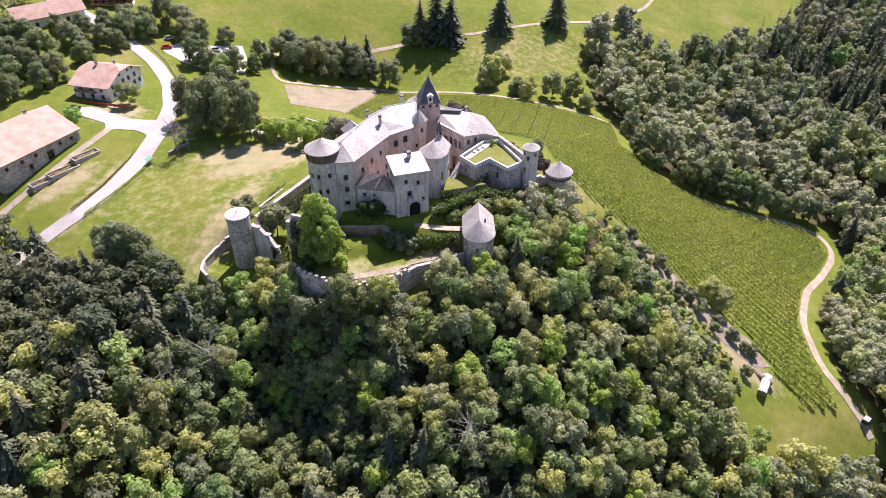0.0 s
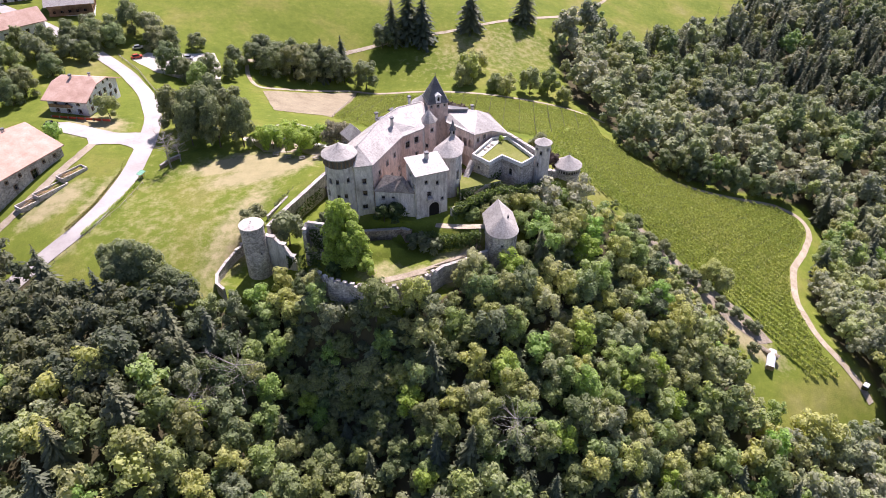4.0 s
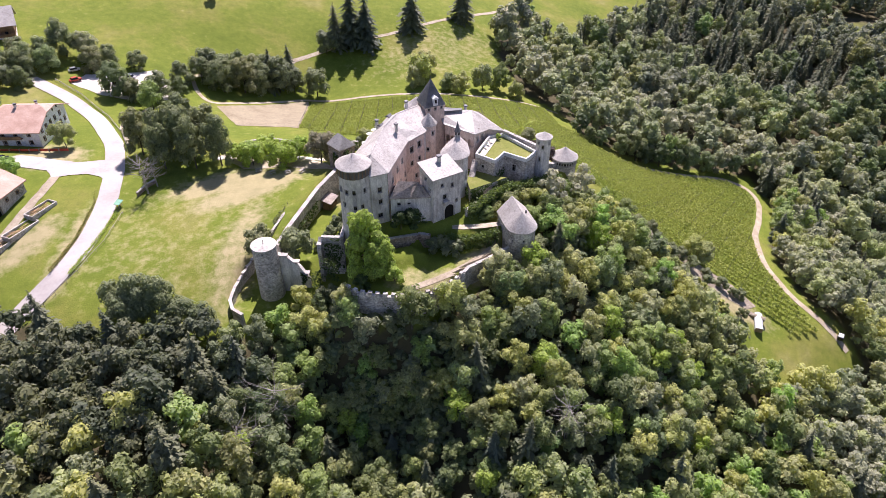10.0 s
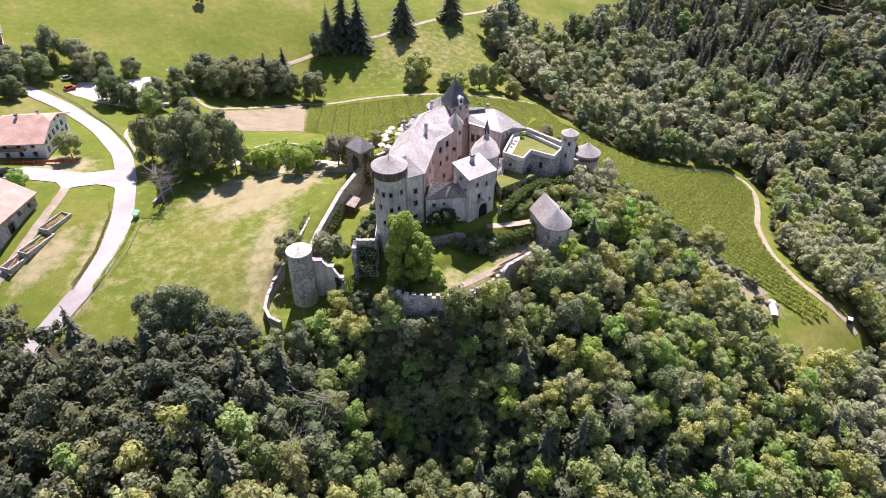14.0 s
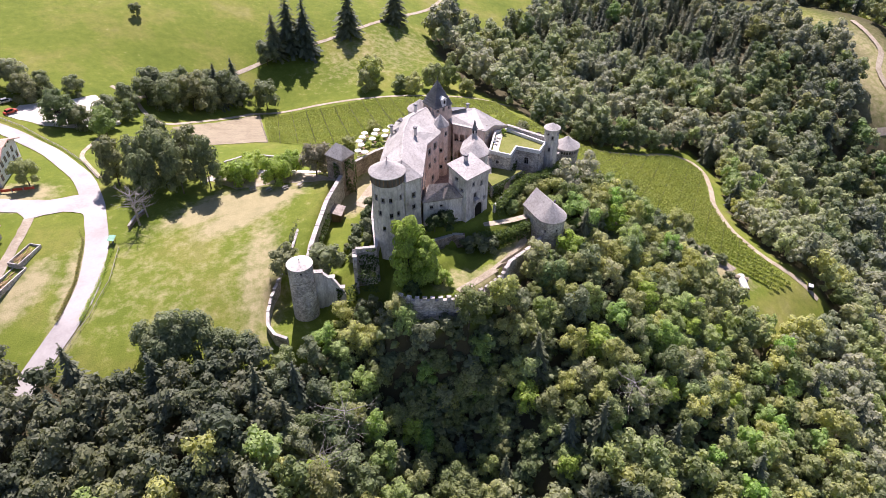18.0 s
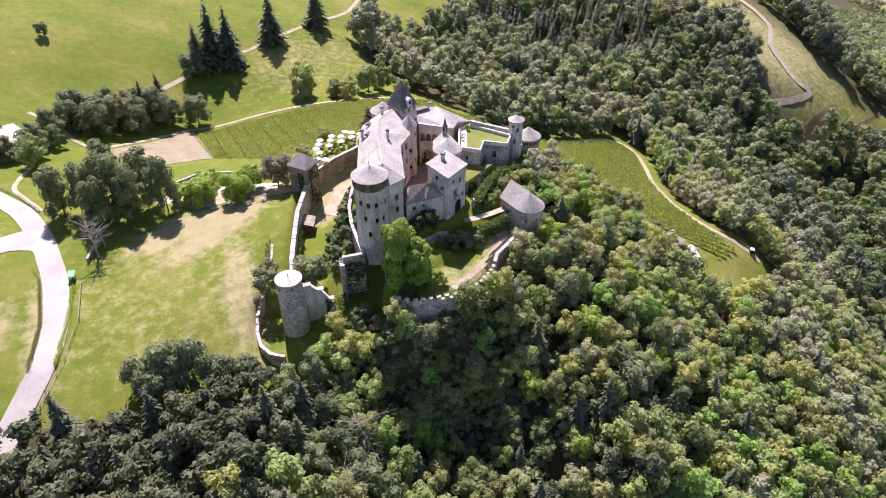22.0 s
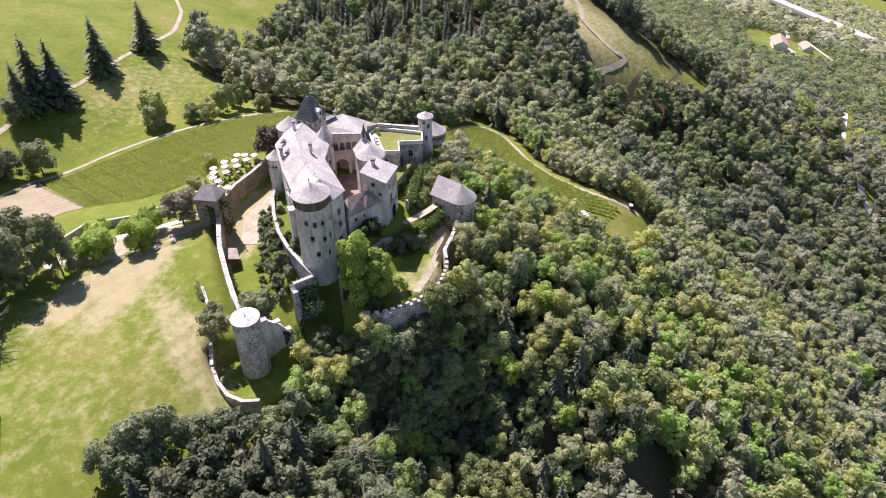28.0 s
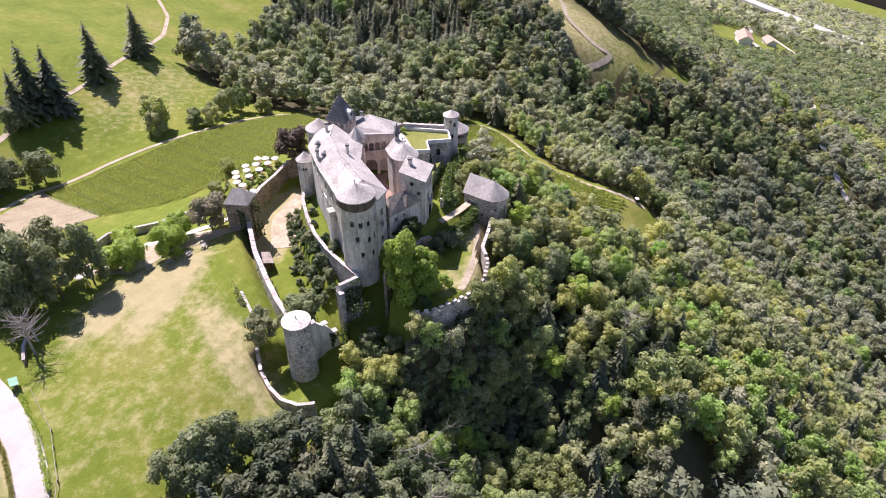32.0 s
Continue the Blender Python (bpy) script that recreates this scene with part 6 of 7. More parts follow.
hedge([(1.2, -30.2, 14.0), (9, -25.9, 15.0), (15.5, -23.8, 15.2), (22, -22.2, 14.4), (31, -19.0, 12.5)], 1.8, 0, 5.5, L_HEDGE, "clipped dark hedge over the terrace wall", 31, 240)
hedge([(-6.2, -35.0, 11.0), (0, -36.2, 10.2), (7.4, -35.8, 10.6)], 1.6, 0, 4.4, L_HEDGE, "dark hedge beside the garden walk", 32, 160)
hedge([(-37.6, 8.2, 2.6), (-40.2, 3.2, 2.5), (-45.2, -6.0, 2.3)], 1.2, 0, 2.0, L_DARK, "hedge along the lawn wall", 33, 90)
hedge([(-33.0, 1.0, 3.0), (-37.6, -7.0, 3.0), (-40, -11, 3)], 1.4, 0, 3.5, L_IVY, "ivy and scrub at the foot of the curtain wall", 34, 40)
climbers((-40.6, -27.2), (-35.8, -28.5), -6, 2.5, 22, 35)
climbers((-34.0, -26.6), (-29.8, -28.4), 1, 9.6, 16, 36)
climbers((-20.4, 14.6), (-18.4, 18.6), 0, 10.5, 12, 37)
climbers((-26.0, 14.6), (-20.6, 12.4), 0, 10.8, 16, 38, "dense ivy on the gatehouse wall")
climbers((-35.6, -29.2), (-31.5, -32.6), 0, 6.5, 10, 39)
climbers((-17.0, -27.9), (-9.0, -29.6), 9.5, 13.6, 10, 40)
climbers((2.0, -29.6), (9.6, -25.9), 8, 13.0, 22, 41)
climbers((3.9, -23.9), (15.2, -20.7), 9.5, 15.3, 26, 45)
climbers((4.2, -17.2), (3.6, -23.2), 10, 14.6, 12, 46)
climbers((15.8, -20.4), (21, -20.6), 9, 13.5, 16, 47)
climbers((9, -25.8), (30.6, -18.8), 7, 13.0, 14, 48)
climbers((11.9, -19.2), (15.7, -15.9), 13, 16.0, 6, 42)
climbers((-16.5, -49.6), (-14.5, -49.9), 3, 7.2, 18, 43)
climbers((-24, -49), (-13, -51), 2.0, 5.5, 5, 44)
rng_ = np.random.default_rng(77)
for x, y, s in ((-9, 12, 0.9), (-12, 8.6, 1.0), (-15, 5.4, 1.1), (-17.6, 2.2, 1.0), (-19.8, -0.6, 1.2), (-22, -3.6, 1.2), (-24.2, -7, 1.1), (-26, -10.4, 1.2), (-27.8, -14, 1.3), (-29.6, -17.6, 1.2), (-31.6, -20.6, 1.1), (-20.2, -5.4, 0.7),
                (-23.6, -12, 0.9), (-25.4, -16.4, 1.0), (-16.4, -1.4, 0.8), (-12.6, 3.4, 0.6), (-30.6, -12.8, 0.9), (-33.4, -17.4, 0.9), (-25.6, -5.2, 0.9), (-28.2, -9.6, 0.8)):
    plant("shrub", x - 1.7, y + 1.2, s * 0.7, label="rounded green shrub in front of the curved wall", group="shrubs on the palace bank")
    plant("shrub" if random.random() < 0.6 else "ivybush", x + 0.9, y + 0.4, s * 0.8, label="rounded green shrub on the bank below the palace", group="shrubs on the palace bank")

# ---- garden and park trees ----
for x, y, s in ((-82, 43, 1.0), (-75.5, 41, 1.05), (-68.5, 46, 1.1), (-61, 39, 1.05), (-75, 33, 0.95), (-66, 31, 1.0), (-58.5, 30.5, 0.95), (-70, 38, 1.1)):
    plant("dark", x, y, s * 1.02, group="large trees by the road", squash=1.5, z=at_ground(x, y) - 1.5)
for x, y, s in ((-44.3, 37, 0.8), (-49.5, 28, 0.85), (-41, 24.6, 0.95), (-35, 29, 0.85), (-47, 33, 0.7), (-38.6, 28.4, 0.8), (-53, 33, 0.7)):
    plant("orchard", x, y, s * 1.3, group="small trees by the picnic ground", z=at_ground(x, y) - 1.4)
plant("grey", -29.0, 22.6, 1.4)
for x, y, s in ((-83, -27, 0.8), (-78.5, -29, 0.95), (-74, -31, 1.0), (-69, -34, 0.95), (-64.5, -36.5, 0.85), (-80, -32, 0.9)):
    plant("dark", x, y, s, group="trees at the foot of the lawn")
plant("smalldark", -49.6, -15.6, 1.2)
plant("smalldark", -40.6, -20.4, 1.2)
plant("smalldark", -43.6, -18.4, 0.75)
plant("fresh", -22.6, -40.6, 0.95, z=5.0, squash=1.1)
plant("fresh", -26.2, -36.8, 1.05, z=5.0, squash=1.2)
plant("bush", -20.0, -43.0, 1.15, label="round grey green shrub on the garden lawn")
plant("ivybush", -27.5, -43.5, 1.0)
for x, y, s, k in ((-12.6, -30.0, 1.5, "ivybush"), (-15.4, -29.6, 1.2, "ivybush"), (-6.4, -35.4, 1.5, "shrub"), (-8.6, -34.2, 1.2, "shrub"), (-3.8, -36.8, 1.2, "shrub")):
    plant(k, x, y, s)
for x, y, s, k in ((13.4, -26.4, 0.75, "small"), (17.6, -25.2, 0.85, "small"), (22, -25, 0.85, "small"), (26.6, -22.6, 0.85, "small"), (30.4, -20.6, 0.75, "small"), (18, -31.5, 0.85, "small"), (22.6, -29.6, 0.9, "small"), (6.4, -29.4, 0.55, "small"), (9.6, -28.4, 0.6, "small"), (34, -19.4, 0.8, "small"),
                  (28.6, -27.4, 0.85, "small"), (35, -23.5, 0.8, "small"), (17.6, -38.5, 0.7, "small"), (13.6, -29.0, 0.6, "small")):
    plant(k, x, y, s, group="trees below the terraces")
for x, y, s in ((22.0, -4.0, 0.8), (25.4, -6.2, 0.75), (28.6, -9.2, 0.8), (30.8, -10.6, 0.7)):
    plant("copper", x, y, s)
plant("copper", 8.0, 27.5, 1.5, label="large dark copper-leaved tree behind the palace")
plant("smalldark", 8.6, 11.0, 1.2)
plant("smalldark", 30.4, 4.6, 0.9)
plant("small", -1.4, 47.0, 0.8)
plant("small", -12.5, 40.0, 0.7)
for x, y in ((-15, 38.6), (-9, 38.4), (-4, 38.8), (1, 38.2), (5.4, 35), (-18, 35)):
    plant("shrub", x, y, 1.0)
# trees close below the battlements
for i in range(26):
    q = i / 25
    x, y = -33 + 44 * q, -46.5 - 8.5 * math.sin(math.pi * min(1, q * 1.25)) + (4.5 if q > 0.75 else 0)
    low = 0.78 if x < -4 else 1.0
    plant("wood_olive" if i % 3 else "wood_dark", x + random.uniform(-1, 1), y - 3.5 + random.uniform(-1.0, 1.0), random.uniform(0.5, 0.66) * low, group="trees below the battlements")
    plant("wood_olive", x + random.uniform(-1.5, 1.5), y - 7.5 + random.uniform(-1.2, 1.2), random.uniform(0.7, 0.95) * low, group="trees below the battlements")
for x, y in ((-36.5, -33.5), (-39, -36), (-42, -36.5), (-46.5, -39.5), (-44, -42), (-39.5, -41.5), (-51, -40.5), (-33.6, -34)):
    plant("wood_dark", x, y, random.uniform(0.55, 0.7), group="trees below the battlements")

# trees leaning over the upper edge of the vineyard
for x, y, s in ((96, 58.5, 0.8), (103, 57, 0.85), (107, 55.5, 0.7), (113, 54.5, 0.85), (120, 53.6, 0.75), (127, 52.8, 0.85), (134, 52.6, 0.75), (141, 52.8, 0.8), (148, 51.5, 0.7), (87, 60, 0.7), (80, 66, 0.75), (82, 60.5, 0.6)):
    plant("cool", x, y, s, group="trees along the vineyard track")

# ---- meadow trees ----
for x, y, s in ((-74, 113, 0.8), (-67, 118, 0.95), (-59, 113.5, 0.95), (-51, 117, 1.0), (-44, 121, 1.0), (-36.5, 125.5, 1.0), (-63, 124, 0.9), (-53, 127, 0.95), (-42, 131, 0.9), (-57, 119, 1.0), (-47, 124, 1.0), (-30.5, 128, 0.8)):
    plant("dark", x, y, s * 1.25, group="trees between the meadow paths", z=at_ground(x, y) - 1.8)
for x, y, s in ((-31, 136, 1.0), (-39.5, 127, 0.95), (-6.5, 156.5, 1.3), (1.0, 158.5, 1.5), (7.5, 157.0, 1.4), (32.5, 166.2, 1.45), (62, 177.6, 1.3)):
    plant("spruce", x, y, s * 1.25, group="spruces on the meadow", squash=0.8)
plant("smalldark", -12, 153, 1.5)
plant("smalldark", -20.6, 126.0, 1.5)
plant("smalldark", -60, 179, 0.9)
for x, y, s in ((26, 122, 1.0), (31, 131, 0.9), (52, 110, 0.9), (41, 107, 0.85), (61, 113, 0.9), (23, 118, 0.8), (36, 112, 0.7), (66, 104, 0.8)):
    plant("small", x, y, s * 1.5, group="small trees along the field path", squash=1.15, z=at_ground(x, y) - 1.6)
for x, y, s in ((-155, 72, 1), (-157, 89, 1), (-148, 83, 0.95), (-137, 67, 0.9), (-147, 52, 0.9), (-126, 99, 0.7), (-120, 113, 0.9), (-106, 116, 0.85), (-96, 98, 0.9), (-89, 94, 0.7), (-81, 97, 0.85), (-116, 126, 1.0), (-74.5, 102, 0.7), (-108, 124, 0.9), (-100, 120, 0.85), (-139, 60, 0.8), (-150, 62, 0.9), (-160, 60, 1), (-134, 84, 0.8), (-143, 95, 0.9),
                (-128, 108, 0.8), (-90, 122, 0.8), (-165, 80, 1), (-170, 66, 1), (-158, 50, 0.9), (-133, 100, 0.85), (-127, 112, 0.9), (-135, 110, 0.8), (-142, 104, 0.85), (-122, 120, 0.8), (-130, 121, 0.9), (-138, 92, 0.6), (-152, 104, 0.8), (-165, 92, 0.9), (-146, 70, 0.9), (-152, 78, 0.85), (-141, 75, 0.7)):
    plant("dark" if random.random() < 0.6 else "cool", x, y, s * 1.15, group="trees among the farmhouses", z=at_ground(x, y) - 2.4)
plant("small", -105.0, 50.5, 1.1, label="olive green tree in front of the white farmhouse")
plant("small", -116.5, 33.5, 0.8)
plant("small", -83.0, 86.0, 1.3)
for x, y, s in ((82, -15.5, 0.85), (86, -17.5, 0.9)):
    plant("small", x, y, s, group="trees on the vineyard edge")
for x, y, s in ((58, -10, 1.0), (60, -15, 1.1), (69, -15, 0.8), (75, -19.5, 1.3), (83, -24, 1.0), (87, -27, 1.2), (92, -31, 1.0), (81, -27.5, 1.1), (71, -21.5, 1.2), (66, -14.5, 1.2), (72, -18, 1.0), (78, -22, 1.2), (62, -13, 0.9), (90, -30, 0.8), (88, -38, 0.9)):
    plant("shrub", x, y, s)
wb = scatter(-260, -128, 30, 150, 8.0, lambda x, y: inside(x, y, [(-260, 20), (-170, 35), (-166, 100), (-180, 150), (-260, 160)]), 9)
stand("village_woods", wb[0], wb[1], wb[2], [broad_crown(190 + s, 13.0, 4.8, 8, 5, 1.1, 0.3) for s in range(3)], 0.95, L_WOOD, "wood behind the farmhouses")


def bare_tree(x, y, tall, name, label, seed, r=0.28, limbs=5):
    ob = thing(name, x, y, at_ground(x, y), label, "tree")
    part("trunk", trunk_mesh(tall, r, limbs, seed, "trunk", M_DEADWOOD, 0.4), None, ob)
    part("bough", trunk_mesh(tall * 0.9, r * 0.6, limbs + 3, seed + 1, "bough", M_DEADWOOD, 0.6), None, ob)
    return ob


bare_tree(-79.4, 20.6, 9.5, "bare_tree", "leafless grey tree beside the road", 4, 0.34, 6)
bare_tree(-77.0, 23.6, 7.5, "bare_tree", "leafless grey tree beside the road", 9, 0.24, 5)
bare_tree(9.0, -79.0, 13.0, "dead_tree", "bare dead tree standing in the wood", 14, 0.2, 5)
bare_tree(-50.0, -58.0, 15.0, "dead_tree", "bare dead tree standing in the wood", 15, 0.22, 4)
bare_tree(-58.0, -66.0, 14.0, "dead_tree", "bare dead tree standing in the wood", 16, 0.2, 4)

# ---- houses ----


def house(name, x, y, turn, length, width, base, eave, ridge_z, label, wall_mat, roof_mat, holes=None, gable_holes=None, over=0.9, half_hip=0.0):
    """A gabled house; its ridge runs along its own x axis."""
    ob = thing(name, x, y, 0, label, "house", "", turn)
    a, b = length / 2, width / 2
    P = [(-a, -b), (a, -b), (a, b), (-a, b)]
    walls(ob, P, base - 2.0, [eave] * 4, wall_mat, holes or {}, M_BROWNWOOD)
    for s, i in ((a, 1), (-a, 3)):
        q = [(s, -b, eave), (s, b, eave), (s, b * half_hip, ridge_z - (ridge_z - eave) * half_hip), (s, -b * half_hip, ridge_z - (ridge_z - eave) * half_hip)]
        part("gable", (q, [(0, 1, 2, 3)] if s > 0 else [(3, 2, 1, 0)]), wall_mat, ob)
    sl_ = (ridge_z - eave) / b
    ez, ey = eave - over * sl_, b + over
    xa = a + over
    inset = half_hip * b * 1.1
    hz, hy = ridge_z - (ridge_z - eave) * half_hip + 0.1, b * half_hip
    L, R = (-xa + inset, 0, ridge_z + 0.1), (xa - inset, 0, ridge_z + 0.1)
    if half_hip:
        polys = [[(-xa, -ey, ez), (xa, -ey, ez), (xa, -hy, hz), R, L, (-xa, -hy, hz)], [(xa, ey, ez), (-xa, ey, ez), (-xa, hy, hz), L, R, (xa, hy, hz)], [(xa, -hy, hz), (xa, hy, hz), R], [(-xa, hy, hz), (-xa, -hy, hz), L]]
    else:
        polys = [[(-xa, -ey, ez), (xa, -ey, ez), R, L], [(xa, ey, ez), (-xa, ey, ez), L, R]]
    part("roof", slab(polys, 0.3), roof_mat, ob)
    return ob


def row(z, w, h, *us):
    return [(u, z, w, h) for u in us]


farmhouse = house("farmhouse", -116.2, 62.6, 166, 14, 19, 4.2, 10.4, 14.3, "white rendered farmhouse with a clay tile half-hipped roof", M_WHITE, M_TILE,
                  {3: row(5.6, 1.0, 1.3, 2.5, 6, 10, 14, 17) + row(8.3, 1.0, 1.3, 2.5, 5.5, 8.5, 11.5, 15), 0: row(8.2, 0.9, 1.2, 3, 7, 11), 2: row(5.4, 1.0, 1.3, 3, 7, 11) + row(8.2, 0.9, 1.2, 3, 7, 11)}, None, 1.2, 0.3)
chimney(farmhouse, 2.0, 1.0, 13.8, 1.1, 0.7, 0)
chimney(farmhouse, -3.0, -2.0, 13.4, 1.1, 0.6, 0)
part("balcony", solid([(2.0, 10.1, 7.6, 8.0, 1.2, 0.15, 0), (2.0, 10.6, 7.7, 8.0, 0.1, 1.0, 0)]), M_BROWNWOOD, farmhouse, "brown timber balcony")
for dx in (-5.5, -2.5, 2.5, 5.5):
    part("attic_window", solid([(-7.06, dx * 0.9, 11.2, 0.12, 0.7, 0.9, 0)]), M_GLASS, farmhouse)
barn = house("farm_barn", -128.7, 18.6, 63, 28, 24.6, 1.0, 7.9, 12.8, "long rubble farm barn with a wide pale clay tile roof", M_RUBBLE, M_TILE,
             {0: row(5.4, 0.8, 0.8, 3, 8, 12.5, 21, 25) + [(17, 2.4, 2.0, 2.8), (10, 2.6, 1.0, 1.3)], 1: row(5.4, 0.8, 0.9, 5, 10, 15, 20)}, None, 0.7)
chimney(barn, 8, 1.5, 12.0, 1.2, 0.8, 0)
chalet = house("timber_chalet", -144, 143, 12, 17, 14, 11.0, 17.5, 22.0, "brown timber chalet on a white ground floor", M_BROWNWOOD, M_SHINGLE, {0: row(13.0, 1.1, 1.3, 2, 5, 8, 11, 14) + row(16.0, 1.1, 1.2, 2, 5, 8, 11, 14), 1: row(13.0, 1.1, 1.3, 3, 7, 11)}, None, 1.4)
part("ground_floor", solid([(0, 0, 8, 17.3, 14.3, 4.6, 0)]), M_WHITE, chalet, "white ground floor")
for z in (12.6, 15.6):
    part("balcony", solid([(0, -7.9, z, 17.0, 1.4, 0.15, 0), (0, -8.5, z + 0.1, 17.0, 0.1, 1.0, 0)]), M_BROWNWOOD, chalet)
inn = house("village_inn", -162, 118, 40, 26, 12, 10, 15.5, 19.0, "village inn with a red brown roof", M_WHITE, M_TILE, {0: row(11.6, 1.1, 1.4, 3, 7, 11, 15, 19, 23)}, None, 1.0)
inn2 = house("village_house", -184, 102, -20, 16, 11, 12, 18.5, 22.0, "village house with a clay tile roof", M_WHITE, M_TILE, {0: row(14, 1, 1.3, 3, 7, 11)}, None, 1.0)
house("village_house", -172, 150, 25, 18, 12, 14, 20.5, 25.0, "white village house with a grey roof", M_WHITE, M_SHINGLE, {0: row(16, 1, 1.3, 3, 7, 11, 14)}, None, 1.0)
vz = at_ground(1236, 92)
house("valley_farm", 1236, 92, 20, 44, 24, vz, vz + 14, vz + 21, "white farmhouse with a brown roof in the valley", M_WHITE, M_TILE, {0: row(vz + 3, 2, 3, 6, 14, 22, 30)}, None, 2.0)
vz = at_ground(1330, 58)
house("valley_barn", 1330, 58, 30, 30, 18, vz, vz + 9, vz + 15, "pale barn in the valley", M_WHITE, M_TILE, {}, None, 2.0)
ribbon("valley_road", [(1130, 92), (1172, 66), (1215, 60), (1262, 70), (1290, 92), (1320, 120), (1400, 130)], 11, M_ASPHALT, "pale road past the valley farm", "road", 1.2)
patch("gravel_pit", [(1490, 150), (1540, 128), (1600, 150), (1660, 190), (1600, 205), (1540, 185)], M_GRAVEL, "bright gravel ground in the valley", "gravel pit", 1.5, 12.0)
patch("forest_clearing", [(790, 74), (815, 54), (880, 58), (950, 62), (945, 78), (880, 84), (820, 84)], M_DIRT, "pale clearing in the forest", "clearing", 1.0, 8.0)
for line in FOREST_ROADS:
    ribbon("forest_road", line, 7, M_GRAVEL, "pale road winding in the forest", "road", 1.0)

# motorway bridge across the valley
vb = thing("valley_bridge", 1955, 111, 0, "long pale motorway bridge far down in the valley", "bridge", "", 54.8)
part("deck", solid([(0, 0, -496, 1600, 26, 6, 0)]), M_GRAVEL, vb)
for side in (-12.6, 12.6):
    part("parapet", solid([(0, side, -490, 1600, 0.8, 2.2, 0)]), M_WHITE, vb)
for i in range(-15, 16):
    part("pier", solid([(i * 50, 0, -640, 6, 14, 145, 0)]), M_WHITE, vb)

# ---- cars ----


def car(x, y, turn, paint, label, z=None, van=False):
    ob = thing("car", x, y, (at_ground(x, y) if z is None else z) + 0.16, label, "car", "", turn)
    h = 0.95 if van else 0.62
    prof = [(-2.1, 0.3), (-2.15, 0.75), (-1.95, 0.95), (-1.6, 0.98), (-1.25, 0.98 + h), (0.55, 0.98 + h), (1.15, 0.98), (2.05, 0.85), (2.15, 0.6), (2.1, 0.3)]
    body = [p for p in prof if p[1] <= 0.98]
    v = [(a, s * 0.86, b) for s in (-1, 1) for a, b in body]
    n = len(body)
    f = [tuple(range(n)), tuple(reversed(range(n, 2 * n)))] + [(i, i + n, (i + 1) % n + n, (i + 1) % n) for i in range(n)]
    part("body", (v, f), paint, ob)
    roof = [(-1.6, 0.97), (-1.25, 0.98 + h), (0.55, 0.98 + h), (1.15, 0.97)]
    v = [(a, s * (0.84 if b < 1 else 0.66), b) for s in (-1, 1) for a, b in roof]
    part("cabin_glass", (v, [(3, 2, 1, 0), (4, 5, 6, 7), (0, 1, 5, 4), (2, 3, 7, 6)]), M_GLASS, ob)
    part("roof", solid([(-0.35, 0, 0.96 + h, 1.85, 1.34, 0.06, 0)], 0.02), paint, ob)
    for a in (-1.35, 1.35):
        for s in (-0.8, 0.8):
            w = part("wheel", [None, (lambda q: q)][0] or (lambda t: ([(vx + a, vz + s, vy + 0.32) for vx, vy, vz in t[0]], t[1]))(turned([(0.32, -0.1), (0.32, 0.1)], 12)), M_RUBBER, ob)
    return ob


for x, y, t, m, l in ((-121.4, 44.3, 8, M_BLACK, "black parked car beside the barn"), (-111.8, 114.0, 20, M_SILVER, "silver car parked by the road"), (-92.5, 112.5, -15, M_SILVER, "silver car in the car park"), (-95, 103, 10, M_BLACK, "dark car in the car park"),
                      (-110.5, 106, 30, M_RED, "dark red parked car"), (-100, 108, 60, M_CARWHITE, "white car on the gravel"), (-96.5, 106.2, 12, M_BLACK, "dark car in the car park")):
    car(x, y, t, m, l)
tl = thing("trailer", 120.4, -47.2, at_ground(120.4, -47.2), "dark farm trailer with a white cover at the track's end", "trailer", "", 40)
part("box", solid([(0, 0, 0.5, 3.0, 1.7, 1.0, 0)], 0.04), M_BLACK, tl)
part("cover", solid([(-0.3, 0, 1.5, 1.9, 1.5, 0.35, 0)], 0.08), M_CARWHITE, tl)
for s in (-0.9, 0.9):
    part("wheel", (lambda t: ([(vx, vz + s, vy + 0.35) for vx, vy, vz in t[0]], t[1]))(turned([(0.36, -0.1), (0.36, 0.1)], 12)), M_RUBBER, tl)

